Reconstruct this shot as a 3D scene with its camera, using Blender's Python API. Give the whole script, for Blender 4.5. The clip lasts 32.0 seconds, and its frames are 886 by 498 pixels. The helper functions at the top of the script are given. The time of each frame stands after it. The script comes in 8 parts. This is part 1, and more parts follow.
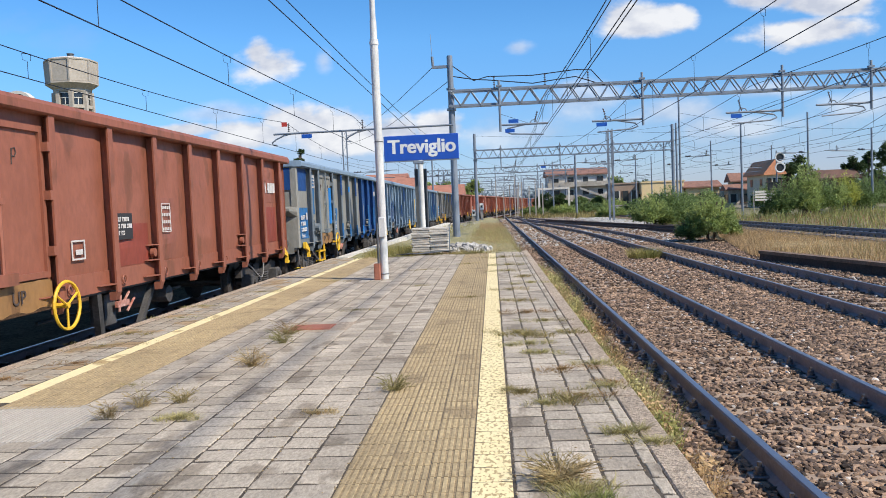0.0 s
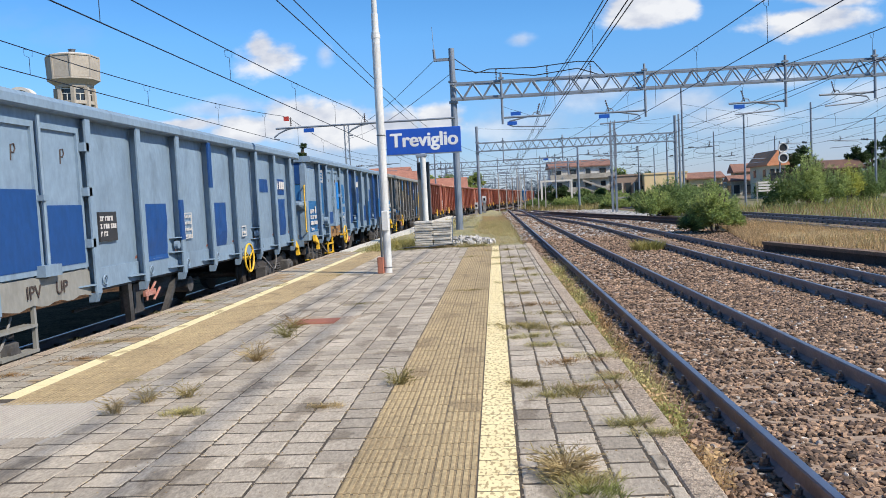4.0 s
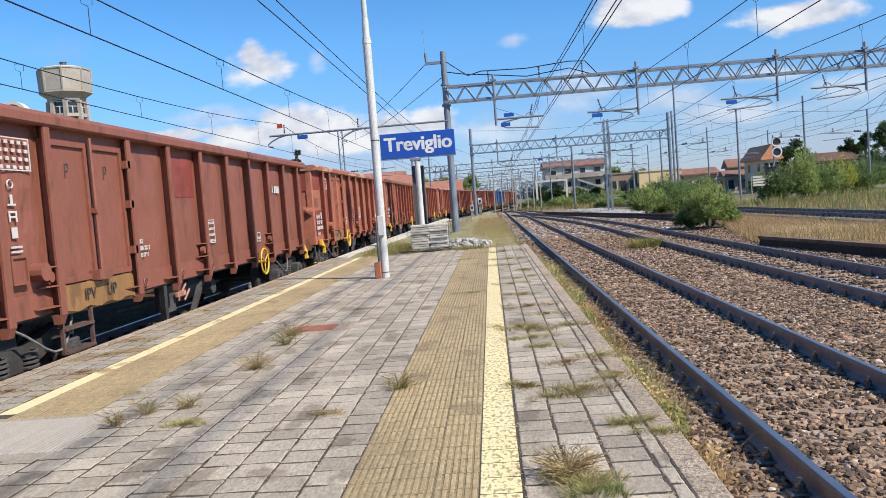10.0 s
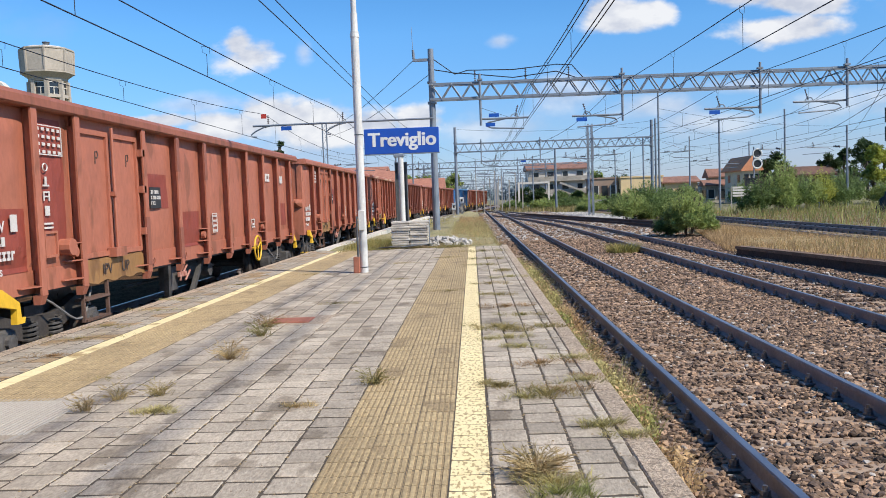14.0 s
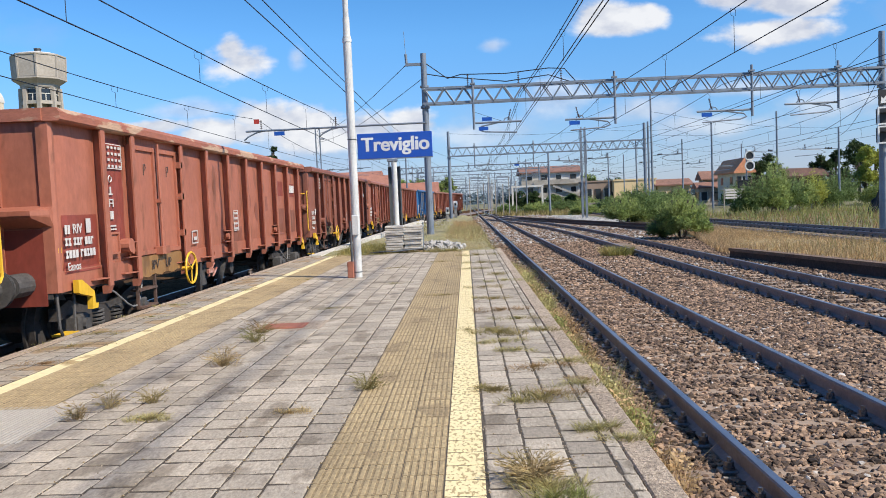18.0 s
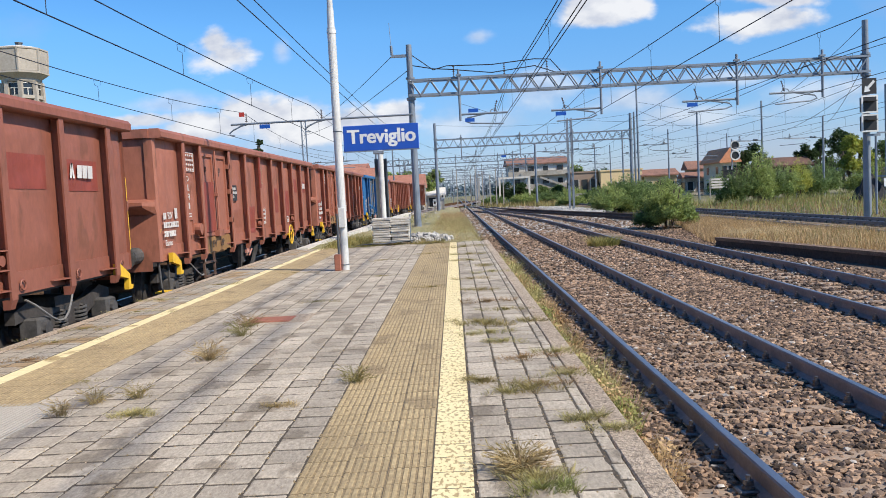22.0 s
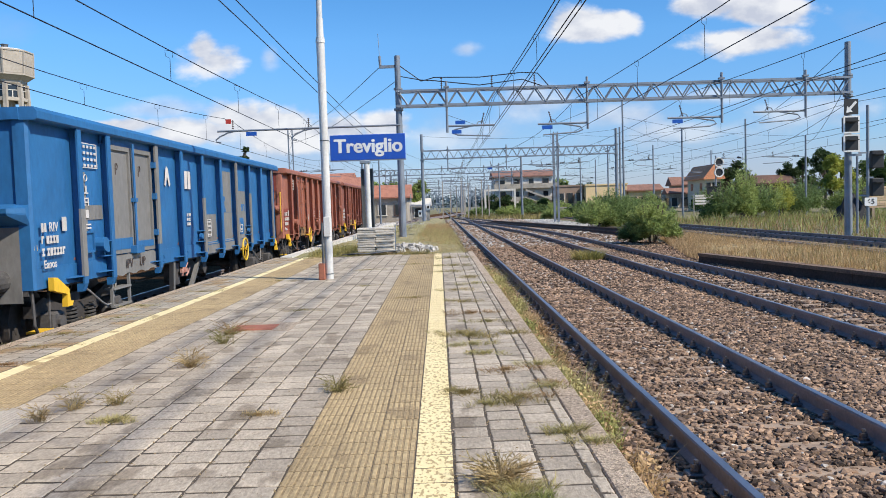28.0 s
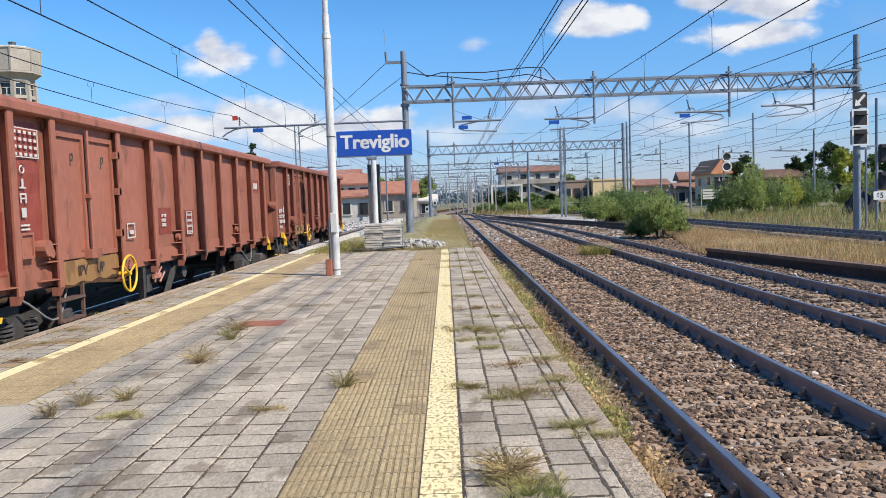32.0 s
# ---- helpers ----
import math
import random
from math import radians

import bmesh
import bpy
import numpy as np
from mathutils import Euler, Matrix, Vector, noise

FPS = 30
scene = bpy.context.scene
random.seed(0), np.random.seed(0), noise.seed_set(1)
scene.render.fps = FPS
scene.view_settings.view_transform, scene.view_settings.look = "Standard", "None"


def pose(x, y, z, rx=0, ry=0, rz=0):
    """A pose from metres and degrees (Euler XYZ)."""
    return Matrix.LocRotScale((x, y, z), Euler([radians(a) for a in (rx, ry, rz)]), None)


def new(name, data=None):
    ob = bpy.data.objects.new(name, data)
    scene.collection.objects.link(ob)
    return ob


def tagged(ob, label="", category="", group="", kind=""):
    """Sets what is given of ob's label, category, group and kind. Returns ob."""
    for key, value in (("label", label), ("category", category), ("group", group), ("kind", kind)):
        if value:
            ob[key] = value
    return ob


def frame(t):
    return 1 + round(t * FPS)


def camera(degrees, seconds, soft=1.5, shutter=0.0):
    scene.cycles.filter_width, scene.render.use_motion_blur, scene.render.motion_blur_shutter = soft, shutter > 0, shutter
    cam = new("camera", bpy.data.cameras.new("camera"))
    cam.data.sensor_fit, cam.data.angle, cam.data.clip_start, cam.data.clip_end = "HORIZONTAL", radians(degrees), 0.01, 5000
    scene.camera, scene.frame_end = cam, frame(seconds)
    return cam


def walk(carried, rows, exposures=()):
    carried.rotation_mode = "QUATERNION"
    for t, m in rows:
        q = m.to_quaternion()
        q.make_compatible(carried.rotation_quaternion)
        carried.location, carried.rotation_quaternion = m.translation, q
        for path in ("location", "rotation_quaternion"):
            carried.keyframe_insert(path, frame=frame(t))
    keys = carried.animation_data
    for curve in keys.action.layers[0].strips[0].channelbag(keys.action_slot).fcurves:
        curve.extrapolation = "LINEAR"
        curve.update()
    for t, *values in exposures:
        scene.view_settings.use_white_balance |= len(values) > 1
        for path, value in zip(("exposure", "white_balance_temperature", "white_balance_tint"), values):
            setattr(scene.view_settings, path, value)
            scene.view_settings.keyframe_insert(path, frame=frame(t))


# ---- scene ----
cam = camera(58.03, 32.0, 0.9)
PATH = [
    (0, 0.000, -0.004, 1.230, 86.999, 2.463, 3.520),
    (0.5, -0.003, -0.001, 1.230, 86.877, 2.464, 3.424),
    (1, -0.003, -0.009, 1.233, 86.789, 2.498, 3.433),
    (1.5, -0.003, -0.007, 1.233, 86.683, 2.507, 3.432),
    (2, -0.002, -0.003, 1.232, 86.622, 2.493, 3.532),
    (2.5, -0.002, -0.006, 1.231, 86.547, 2.591, 3.608),
    (3, -0.005, -0.014, 1.234, 86.530, 2.669, 3.712),
    (3.5, -0.006, 0.001, 1.232, 86.504, 2.749, 3.747),
    (5.5, -0.006, -0.017, 1.237, 86.615, 3.394, 3.592),
    (6, -0.007, -0.010, 1.240, 86.663, 3.550, 3.678),
    (6.5, -0.002, -0.003, 1.235, 86.735, 3.759, 3.693),
    (7, -0.003, -0.011, 1.236, 86.785, 3.933, 3.684),
    (7.5, -0.001, -0.008, 1.238, 86.810, 4.117, 3.749),
    (8, 0.001, -0.003, 1.238, 86.784, 4.210, 3.713),
    (8.5, -0.002, -0.008, 1.239, 86.767, 4.237, 3.709),
    (9, -0.000, -0.000, 1.238, 86.779, 4.381, 3.650),
    (9.5, -0.002, -0.009, 1.238, 86.715, 4.405, 3.530),
    (10, -0.003, -0.006, 1.237, 86.703, 4.420, 3.392),
    (10.5, -0.003, -0.014, 1.237, 86.591, 4.291, 3.200),
    (11, -0.006, -0.026, 1.237, 86.466, 3.816, 3.095),
    (11.5, -0.005, -0.015, 1.234, 86.411, 3.203, 2.835),
    (12, -0.002, -0.011, 1.232, 86.381, 2.774, 2.581),
    (12.5, -0.004, -0.014, 1.232, 86.363, 2.445, 2.375),
    (13, -0.002, -0.012, 1.231, 86.378, 2.254, 2.287),
    (13.5, 0.000, -0.007, 1.230, 86.412, 2.094, 2.202),
    (14, 0.003, -0.013, 1.233, 86.477, 2.054, 2.097),
    (14.5, 0.002, -0.010, 1.232, 86.535, 1.994, 2.029),
    (16.5, 0.009, -0.001, 1.236, 86.702, 2.121, 1.818),
    (17, 0.011, 0.007, 1.234, 86.738, 2.230, 1.786),
    (17.5, 0.007, -0.008, 1.236, 86.746, 2.291, 1.761),
    (18, 0.006, -0.003, 1.234, 86.753, 2.442, 1.652),
    (18.5, 0.007, -0.006, 1.235, 86.776, 2.577, 1.535),
    (19, 0.011, 0.014, 1.234, 86.807, 2.821, 1.456),
    (19.5, 0.012, 0.019, 1.231, 86.701, 2.960, 1.392),
    (20, 0.013, 0.017, 1.231, 86.522, 2.937, 1.269),
    (20.5, 0.011, 0.018, 1.228, 86.303, 2.872, 1.127),
    (21, 0.013, 0.021, 1.226, 86.186, 2.872, 0.985),
    (21.5, 0.014, 0.011, 1.228, 86.131, 2.922, 0.881),
    (22, 0.015, 0.025, 1.226, 86.144, 2.938, 0.737),
    (22.5, 0.012, 0.006, 1.231, 86.170, 2.869, 0.574),
    (23, 0.015, 0.005, 1.233, 86.293, 2.970, 0.518),
    (23.5, 0.015, 0.007, 1.232, 86.444, 3.111, 0.570),
    (24, 0.014, 0.008, 1.232, 86.619, 3.128, 0.512),
    (24.5, 0.014, 0.005, 1.235, 86.697, 3.140, 0.449),
    (25, 0.010, 0.011, 1.232, 86.755, 3.106, 0.379),
    (25.5, 0.011, 0.019, 1.234, 86.862, 3.072, 0.241),
    (27.5, 0.011, 0.008, 1.230, 86.823, 1.961, -0.222),
    (28, 0.014, 0.006, 1.229, 86.889, 1.821, -0.295),
    (28.5, 0.011, 0.006, 1.232, 86.893, 1.704, -0.302),
    (29, 0.016, 0.005, 1.230, 86.904, 1.708, -0.305),
    (29.5, 0.016, 0.014, 1.228, 86.883, 1.634, -0.304),
    (30, 0.018, 0.008, 1.228, 86.809, 1.740, -0.291),
    (30.5, 0.017, 0.014, 1.229, 86.718, 1.796, -0.210),
    (31, 0.019, 0.019, 1.225, 86.596, 1.935, -0.034),
    (31.5, 0.017, 0.006, 1.228, 86.582, 2.032, 0.068),
    (32, 0.016, 0.007, 1.224, 86.601, 2.062, 0.192),
]
walk(cam, [(t, pose(*p)) for t, *p in PATH])

# ---- light ----
SUN_TO = Vector((0.864, -0.504, 0.0)).normalized() * math.cos(radians(43)) + Vector((0, 0, math.sin(radians(43))))
scene.view_settings.exposure = 0.34
sun_data = bpy.data.lights.new("sun", "SUN")
sun_data.energy, sun_data.angle, sun_data.color = 4.7, radians(0.9), (1.0, 0.91, 0.78)
sun = new("sun", sun_data)
sun.rotation_euler = (-SUN_TO).to_track_quat("-Z", "Y").to_euler()

world = bpy.data.worlds.new("sky")
scene.world = world
world.use_nodes = True
WN, WL = world.node_tree.nodes, world.node_tree.links
WN.clear()


def wmath(op, a, b=None, c=None):
    n = WN.new("ShaderNodeMath")
    n.operation = op
    for i, v in enumerate((a, b, c)):
        if v is None:
            continue
        if isinstance(v, (int, float)):
            n.inputs[i].default_value = v
        else:
            WL.new(v, n.inputs[i])
    return n.outputs[0]


def build_sky():
    """Blue afternoon sky with scattered fair-weather clouds and a bank of them low in the distance."""
    tc = WN.new("ShaderNodeTexCoord")
    sep = WN.new("ShaderNodeSeparateXYZ")
    WL.new(tc.outputs["Generated"], sep.inputs[0])
    x, y, z = sep.outputs
    front = wmath("MAXIMUM", y, 0.06)
    u, v = wmath("DIVIDE", x, front), wmath("DIVIDE", z, front)
    flat = WN.new("ShaderNodeCombineXYZ")
    WL.new(u, flat.inputs[0]), WL.new(wmath("MULTIPLY", v, 1.7), flat.inputs[1])
    puff = WN.new("ShaderNodeTexNoise")
    puff.inputs["Scale"].default_value, puff.inputs["Detail"].default_value, puff.inputs["Roughness"].default_value = 13, 6, 0.52
    WL.new(flat.outputs[0], puff.inputs["Vector"])
    wisp = WN.new("ShaderNodeTexNoise")
    wisp.inputs["Scale"].default_value, wisp.inputs["Detail"].default_value = 4.2, 9
    WL.new(flat.outputs[0], wisp.inputs["Vector"])
    ragged = wmath("MULTIPLY", wmath("SUBTRACT", puff.outputs["Fac"], 0.5), 2.1)

    def gather(group, lo, hi):
        """One mask for a group of clouds, ragged at its rim."""
        cover = None
        for cu, cv, ru, rv in group:
            du, dv = wmath("DIVIDE", wmath("SUBTRACT", u, cu), ru), wmath("DIVIDE", wmath("SUBTRACT", v, cv), rv)
            d = wmath("SQRT", wmath("ADD", wmath("MULTIPLY", du, du), wmath("MULTIPLY", dv, dv)))
            body = wmath("SUBTRACT", 1.0, d)
            cover = body if cover is None else wmath("MAXIMUM", cover, body)
        soft = WN.new("ShaderNodeMapRange")
        soft.inputs["From Min"].default_value, soft.inputs["From Max"].default_value = lo, hi
        soft.interpolation_type = "SMOOTHSTEP"
        WL.new(wmath("ADD", cover, ragged), soft.inputs["Value"])
        return soft.outputs[0]
    thick, thin = gather(CLOUDS, 0.0, 0.52), gather(THIN_CLOUDS, -0.15, 0.9)
    # the low bank and thin streaks
    low = WN.new("ShaderNodeMapRange")
    low.inputs["From Min"].default_value, low.inputs["From Max"].default_value = 0.16, 0.02
    WL.new(v, low.inputs["Value"])
    bank = wmath("ADD", wmath("MULTIPLY", low.outputs[0], 0.46), wmath("SUBTRACT", wisp.outputs["Fac"], 0.62))
    bank = wmath("ADD", bank, wmath("MULTIPLY", ragged, 0.10))
    bsoft = WN.new("ShaderNodeMapRange")
    bsoft.inputs["From Min"].default_value, bsoft.inputs["From Max"].default_value = 0.0, 0.34
    WL.new(bank, bsoft.inputs["Value"])
    mask = wmath("MAXIMUM", wmath("MULTIPLY", thick, 0.95), wmath("MULTIPLY", thin, 0.5))
    sky = WN.new("ShaderNodeTexSky")
    sky.sky_type, sky.sun_disc = "NISHITA", False
    sky.sun_elevation, sky.sun_rotation = radians(43), math.atan2(SUN_TO.x, SUN_TO.y)
    sky.altitude, sky.air_density, sky.dust_density, sky.ozone_density = 200, 0.9, 0.1, 4.5
    shade = WN.new("ShaderNodeMix")
    shade.data_type = "RGBA"
    shade.inputs[6].default_value, shade.inputs[7].default_value = (4.1, 4.35, 5.05, 1), (6.3, 6.35, 6.5, 1)
    lit = WN.new("ShaderNodeMapRange")
    lit.inputs["From Min"].default_value, lit.inputs["From Max"].default_value = 0.36, 0.60
    above = WN.new("ShaderNodeVectorMath")
    above.inputs[1].default_value = (0.006, 0.026, 0)
    WL.new(flat.outputs[0], above.inputs[0])
    over = WN.new("ShaderNodeTexNoise")
    over.inputs["Scale"].default_value, over.inputs["Detail"].default_value, over.inputs["Roughness"].default_value = 13, 6, 0.52
    WL.new(above.outputs[0], over.inputs["Vector"])
    WL.new(wmath("ADD", 0.5, wmath("SUBTRACT", puff.outputs["Fac"], over.outputs["Fac"])), lit.inputs["Value"])
    WL.new(lit.outputs[0], shade.inputs[0])
    mix = WN.new("ShaderNodeMix")
    mix.data_type = "RGBA"
    vivid = WN.new("ShaderNodeHueSaturation")
    vivid.inputs["Saturation"].default_value = 1.24
    vivid.inputs["Value"].default_value = 1.22
    WL.new(sky.outputs[0], vivid.inputs["Color"])
    # the blue stays deep down to the hazy horizon
    haze = WN.new("ShaderNodeMapRange")
    haze.inputs["From Min"].default_value, haze.inputs["From Max"].default_value = 0.0, 0.2
    WL.new(z, haze.inputs["Value"])
    tint, deep = WN.new("ShaderNodeMix"), WN.new("ShaderNodeMix")
    tint.data_type = deep.data_type = "RGBA"
    deep.blend_type, deep.inputs[0].default_value = "MULTIPLY", 1.0
    tint.inputs[6].default_value, tint.inputs[7].default_value = (0.46, 0.49, 0.64, 1), (1, 1, 1, 1)
    WL.new(haze.outputs[0], tint.inputs[0])
    WL.new(vivid.outputs[0], deep.inputs[6]), WL.new(tint.outputs[2], deep.inputs[7])
    veil = WN.new("ShaderNodeMix")
    veil.data_type = "RGBA"
    veil.inputs[7].default_value = (3.2, 3.6, 4.8, 1)
    WL.new(wmath("MULTIPLY", bsoft.outputs[0], 0.5), veil.inputs[0]), WL.new(deep.outputs[2], veil.inputs[6])
    WL.new(mask, mix.inputs[0]), WL.new(veil.outputs[2], mix.inputs[6]), WL.new(shade.outputs[2], mix.inputs[7])
    bg, out = WN.new("ShaderNodeBackground"), WN.new("ShaderNodeOutputWorld")
    bg.inputs["Strength"].default_value = 0.115
    WL.new(mix.outputs[2], bg.inputs[0]), WL.new(bg.outputs[0], out.inputs[0])


# centre and radii of each cloud as slopes across and up from straight ahead
CLOUDS = [(-0.273, 0.187, 0.050, 0.028), (-0.285, 0.200, 0.026, 0.024), (0.185, 0.217, 0.060, 0.026), (0.225, 0.221, 0.035, 0.020),
          (0.345, 0.236, 0.055, 0.022), (0.41, 0.226, 0.085, 0.024), (0.385, 0.192, 0.085, 0.024), (-0.25, 0.116, 0.055, 0.030), (-0.30, 0.100, 0.08, 0.026),
          (-0.20, 0.104, 0.075, 0.036), (-0.135, 0.094, 0.06, 0.026), (-0.39, 0.112, 0.07, 0.012), (-0.40, 0.085, 0.10, 0.024), (-0.06, 0.098, 0.04, 0.026)]
THIN_CLOUDS = [(-0.203, 0.189, 0.014, 0.018), (0.04, 0.192, 0.020, 0.011), (0.126, 0.125, 0.060, 0.028), (0.22, 0.106, 0.07, 0.018), (0.33, 0.125, 0.07, 0.012),
               (0.02, 0.085, 0.09, 0.022), (0.30, 0.082, 0.10, 0.018), (0.46, 0.10, 0.09, 0.024), (-0.34, 0.13, 0.08, 0.014)]
build_sky()

# ---- materials ----
MATS = {}


def mat(name, c1, c2=None, rough=0.8, metal=0.0, big=0.8, fine=40.0, amount=0.35, bump=0.25, rnd=0.0, spots=None, spec=0.5, stretch=None, deep=0.01, world=False):
    """Surface with large stains (big), fine grain (fine), relief, and a share of chance from object to object."""
    if name in MATS:
        return MATS[name]
    m = bpy.data.materials.new(name)
    m.use_nodes = True
    N, L = m.node_tree.nodes, m.node_tree.links
    b = N["Principled BSDF"]
    tc = N.new("ShaderNodeTexCoord")
    vec = N.new("ShaderNodeNewGeometry").outputs["Position"] if world else tc.outputs["Object"]
    if stretch:
        mp = N.new("ShaderNodeMapping")
        mp.inputs["Scale"].default_value = stretch
        L.new(vec, mp.inputs[0])
        vec = mp.outputs[0]
    info = N.new("ShaderNodeObjectInfo")
    n1, n2 = N.new("ShaderNodeTexNoise"), N.new("ShaderNodeTexNoise")
    for n, s, d in ((n1, big, 6), (n2, fine, 4)):
        n.noise_dimensions = "4D"
        n.inputs["Scale"].default_value, n.inputs["Detail"].default_value = s, d
        n.inputs["Roughness"].default_value = 0.65
        L.new(vec, n.inputs["Vector"])
        if world and n is n1:
            continue
        w = N.new("ShaderNodeMath")
        w.operation, w.inputs[1].default_value = "MULTIPLY", 7.0
        L.new(info.outputs["Random"], w.inputs[0]), L.new(w.outputs[0], n.inputs["W"])
    c2 = c2 or tuple(v * 0.72 for v in c1)
    ramp = N.new("ShaderNodeMapRange")
    ramp.inputs["From Min"].default_value, ramp.inputs["From Max"].default_value = 0.36, 0.66
    L.new(n1.outputs["Fac"], ramp.inputs["Value"])
    mix = N.new("ShaderNodeMix")
    mix.data_type = "RGBA"
    mix.inputs[6].default_value, mix.inputs[7].default_value = (*c1, 1), (*c2, 1)
    L.new(ramp.outputs[0], mix.inputs[0])
    col = mix.outputs[2]
    if spots:
        sc, size, depth = spots[1:]
        sn = N.new("ShaderNodeTexNoise")
        sn.inputs["Scale"].default_value, sn.inputs["Detail"].default_value = sc, 7
        L.new(vec, sn.inputs["Vector"])
        sr = N.new("ShaderNodeMapRange")
        sr.inputs["From Min"].default_value, sr.inputs["From Max"].default_value = size, size + 0.05
        sr.inputs["To Max"].default_value = depth
        L.new(sn.outputs["Fac"], sr.inputs["Value"])
        sm = N.new("ShaderNodeMix")
        sm.data_type = "RGBA"
        L.new(sr.outputs[0], sm.inputs[0]), L.new(col, sm.inputs[6])
        sm.inputs[7].default_value = (*spots[0], 1)
        col = sm.outputs[2]
    val = N.new("ShaderNodeMapRange")
    val.inputs["From Min"].default_value, val.inputs["From Max"].default_value = 0.3, 0.7
    val.inputs["To Min"].default_value, val.inputs["To Max"].default_value = 1 - amount, 1 + amount
    L.new(n2.outputs["Fac"], val.inputs["Value"])
    mul = N.new("ShaderNodeMix")
    mul.data_type, mul.blend_type = "RGBA", "MULTIPLY"
    mul.inputs[0].default_value = 1
    L.new(col, mul.inputs[6]), L.new(val.outputs[0], mul.inputs[7])
    col = mul.outputs[2]
    if rnd:
        rv = N.new("ShaderNodeMapRange")
        rv.inputs["To Min"].default_value, rv.inputs["To Max"].default_value = 1 - rnd, 1 + rnd
        geo = N.new("ShaderNodeNewGeometry")
        both = N.new("ShaderNodeMath")
        both.operation = "ADD"
        L.new(info.outputs["Random"], both.inputs[0]), L.new(geo.outputs["Random Per Island"], both.inputs[1])
        fr = N.new("ShaderNodeMath")
        fr.operation = "FRACT"
        L.new(both.outputs[0], fr.inputs[0]), L.new(fr.outputs[0], rv.inputs["Value"])
        m2 = N.new("ShaderNodeMix")
        m2.data_type, m2.blend_type = "RGBA", "MULTIPLY"
        m2.inputs[0].default_value = 1
        L.new(col, m2.inputs[6]), L.new(rv.outputs[0], m2.inputs[7])
        col = m2.outputs[2]
    L.new(col, b.inputs["Base Color"])
    b.inputs["Roughness"].default_value, b.inputs["Metallic"].default_value = rough, metal
    b.inputs["Specular IOR Level"].default_value = spec
    if bump:
        bp = N.new("ShaderNodeBump")
        bp.inputs["Strength"].default_value, bp.inputs["Distance"].default_value = bump, deep
        L.new(n2.outputs["Fac"], bp.inputs["Height"]), L.new(bp.outputs[0], b.inputs["Normal"])
    MATS[name] = m
    return m


def leafy(name, c1, c2):
    """A thin leaf: light passes through it in part."""
    m = mat(name, c1, c2, rough=0.6, big=1.2, fine=9, amount=0.35, bump=0, rnd=0.35, spec=0.25)
    N, L = m.node_tree.nodes, m.node_tree.links
    b, out = N["Principled BSDF"], N["Material Output"]
    glow, both = N.new("ShaderNodeBsdfTranslucent"), N.new("ShaderNodeMixShader")
    L.new(b.inputs["Base Color"].links[0].from_socket, glow.inputs["Color"])
    both.inputs[0].default_value = 0.4
    L.new(b.outputs[0], both.inputs[1]), L.new(glow.outputs[0], both.inputs[2]), L.new(both.outputs[0], out.inputs[0])
    return m


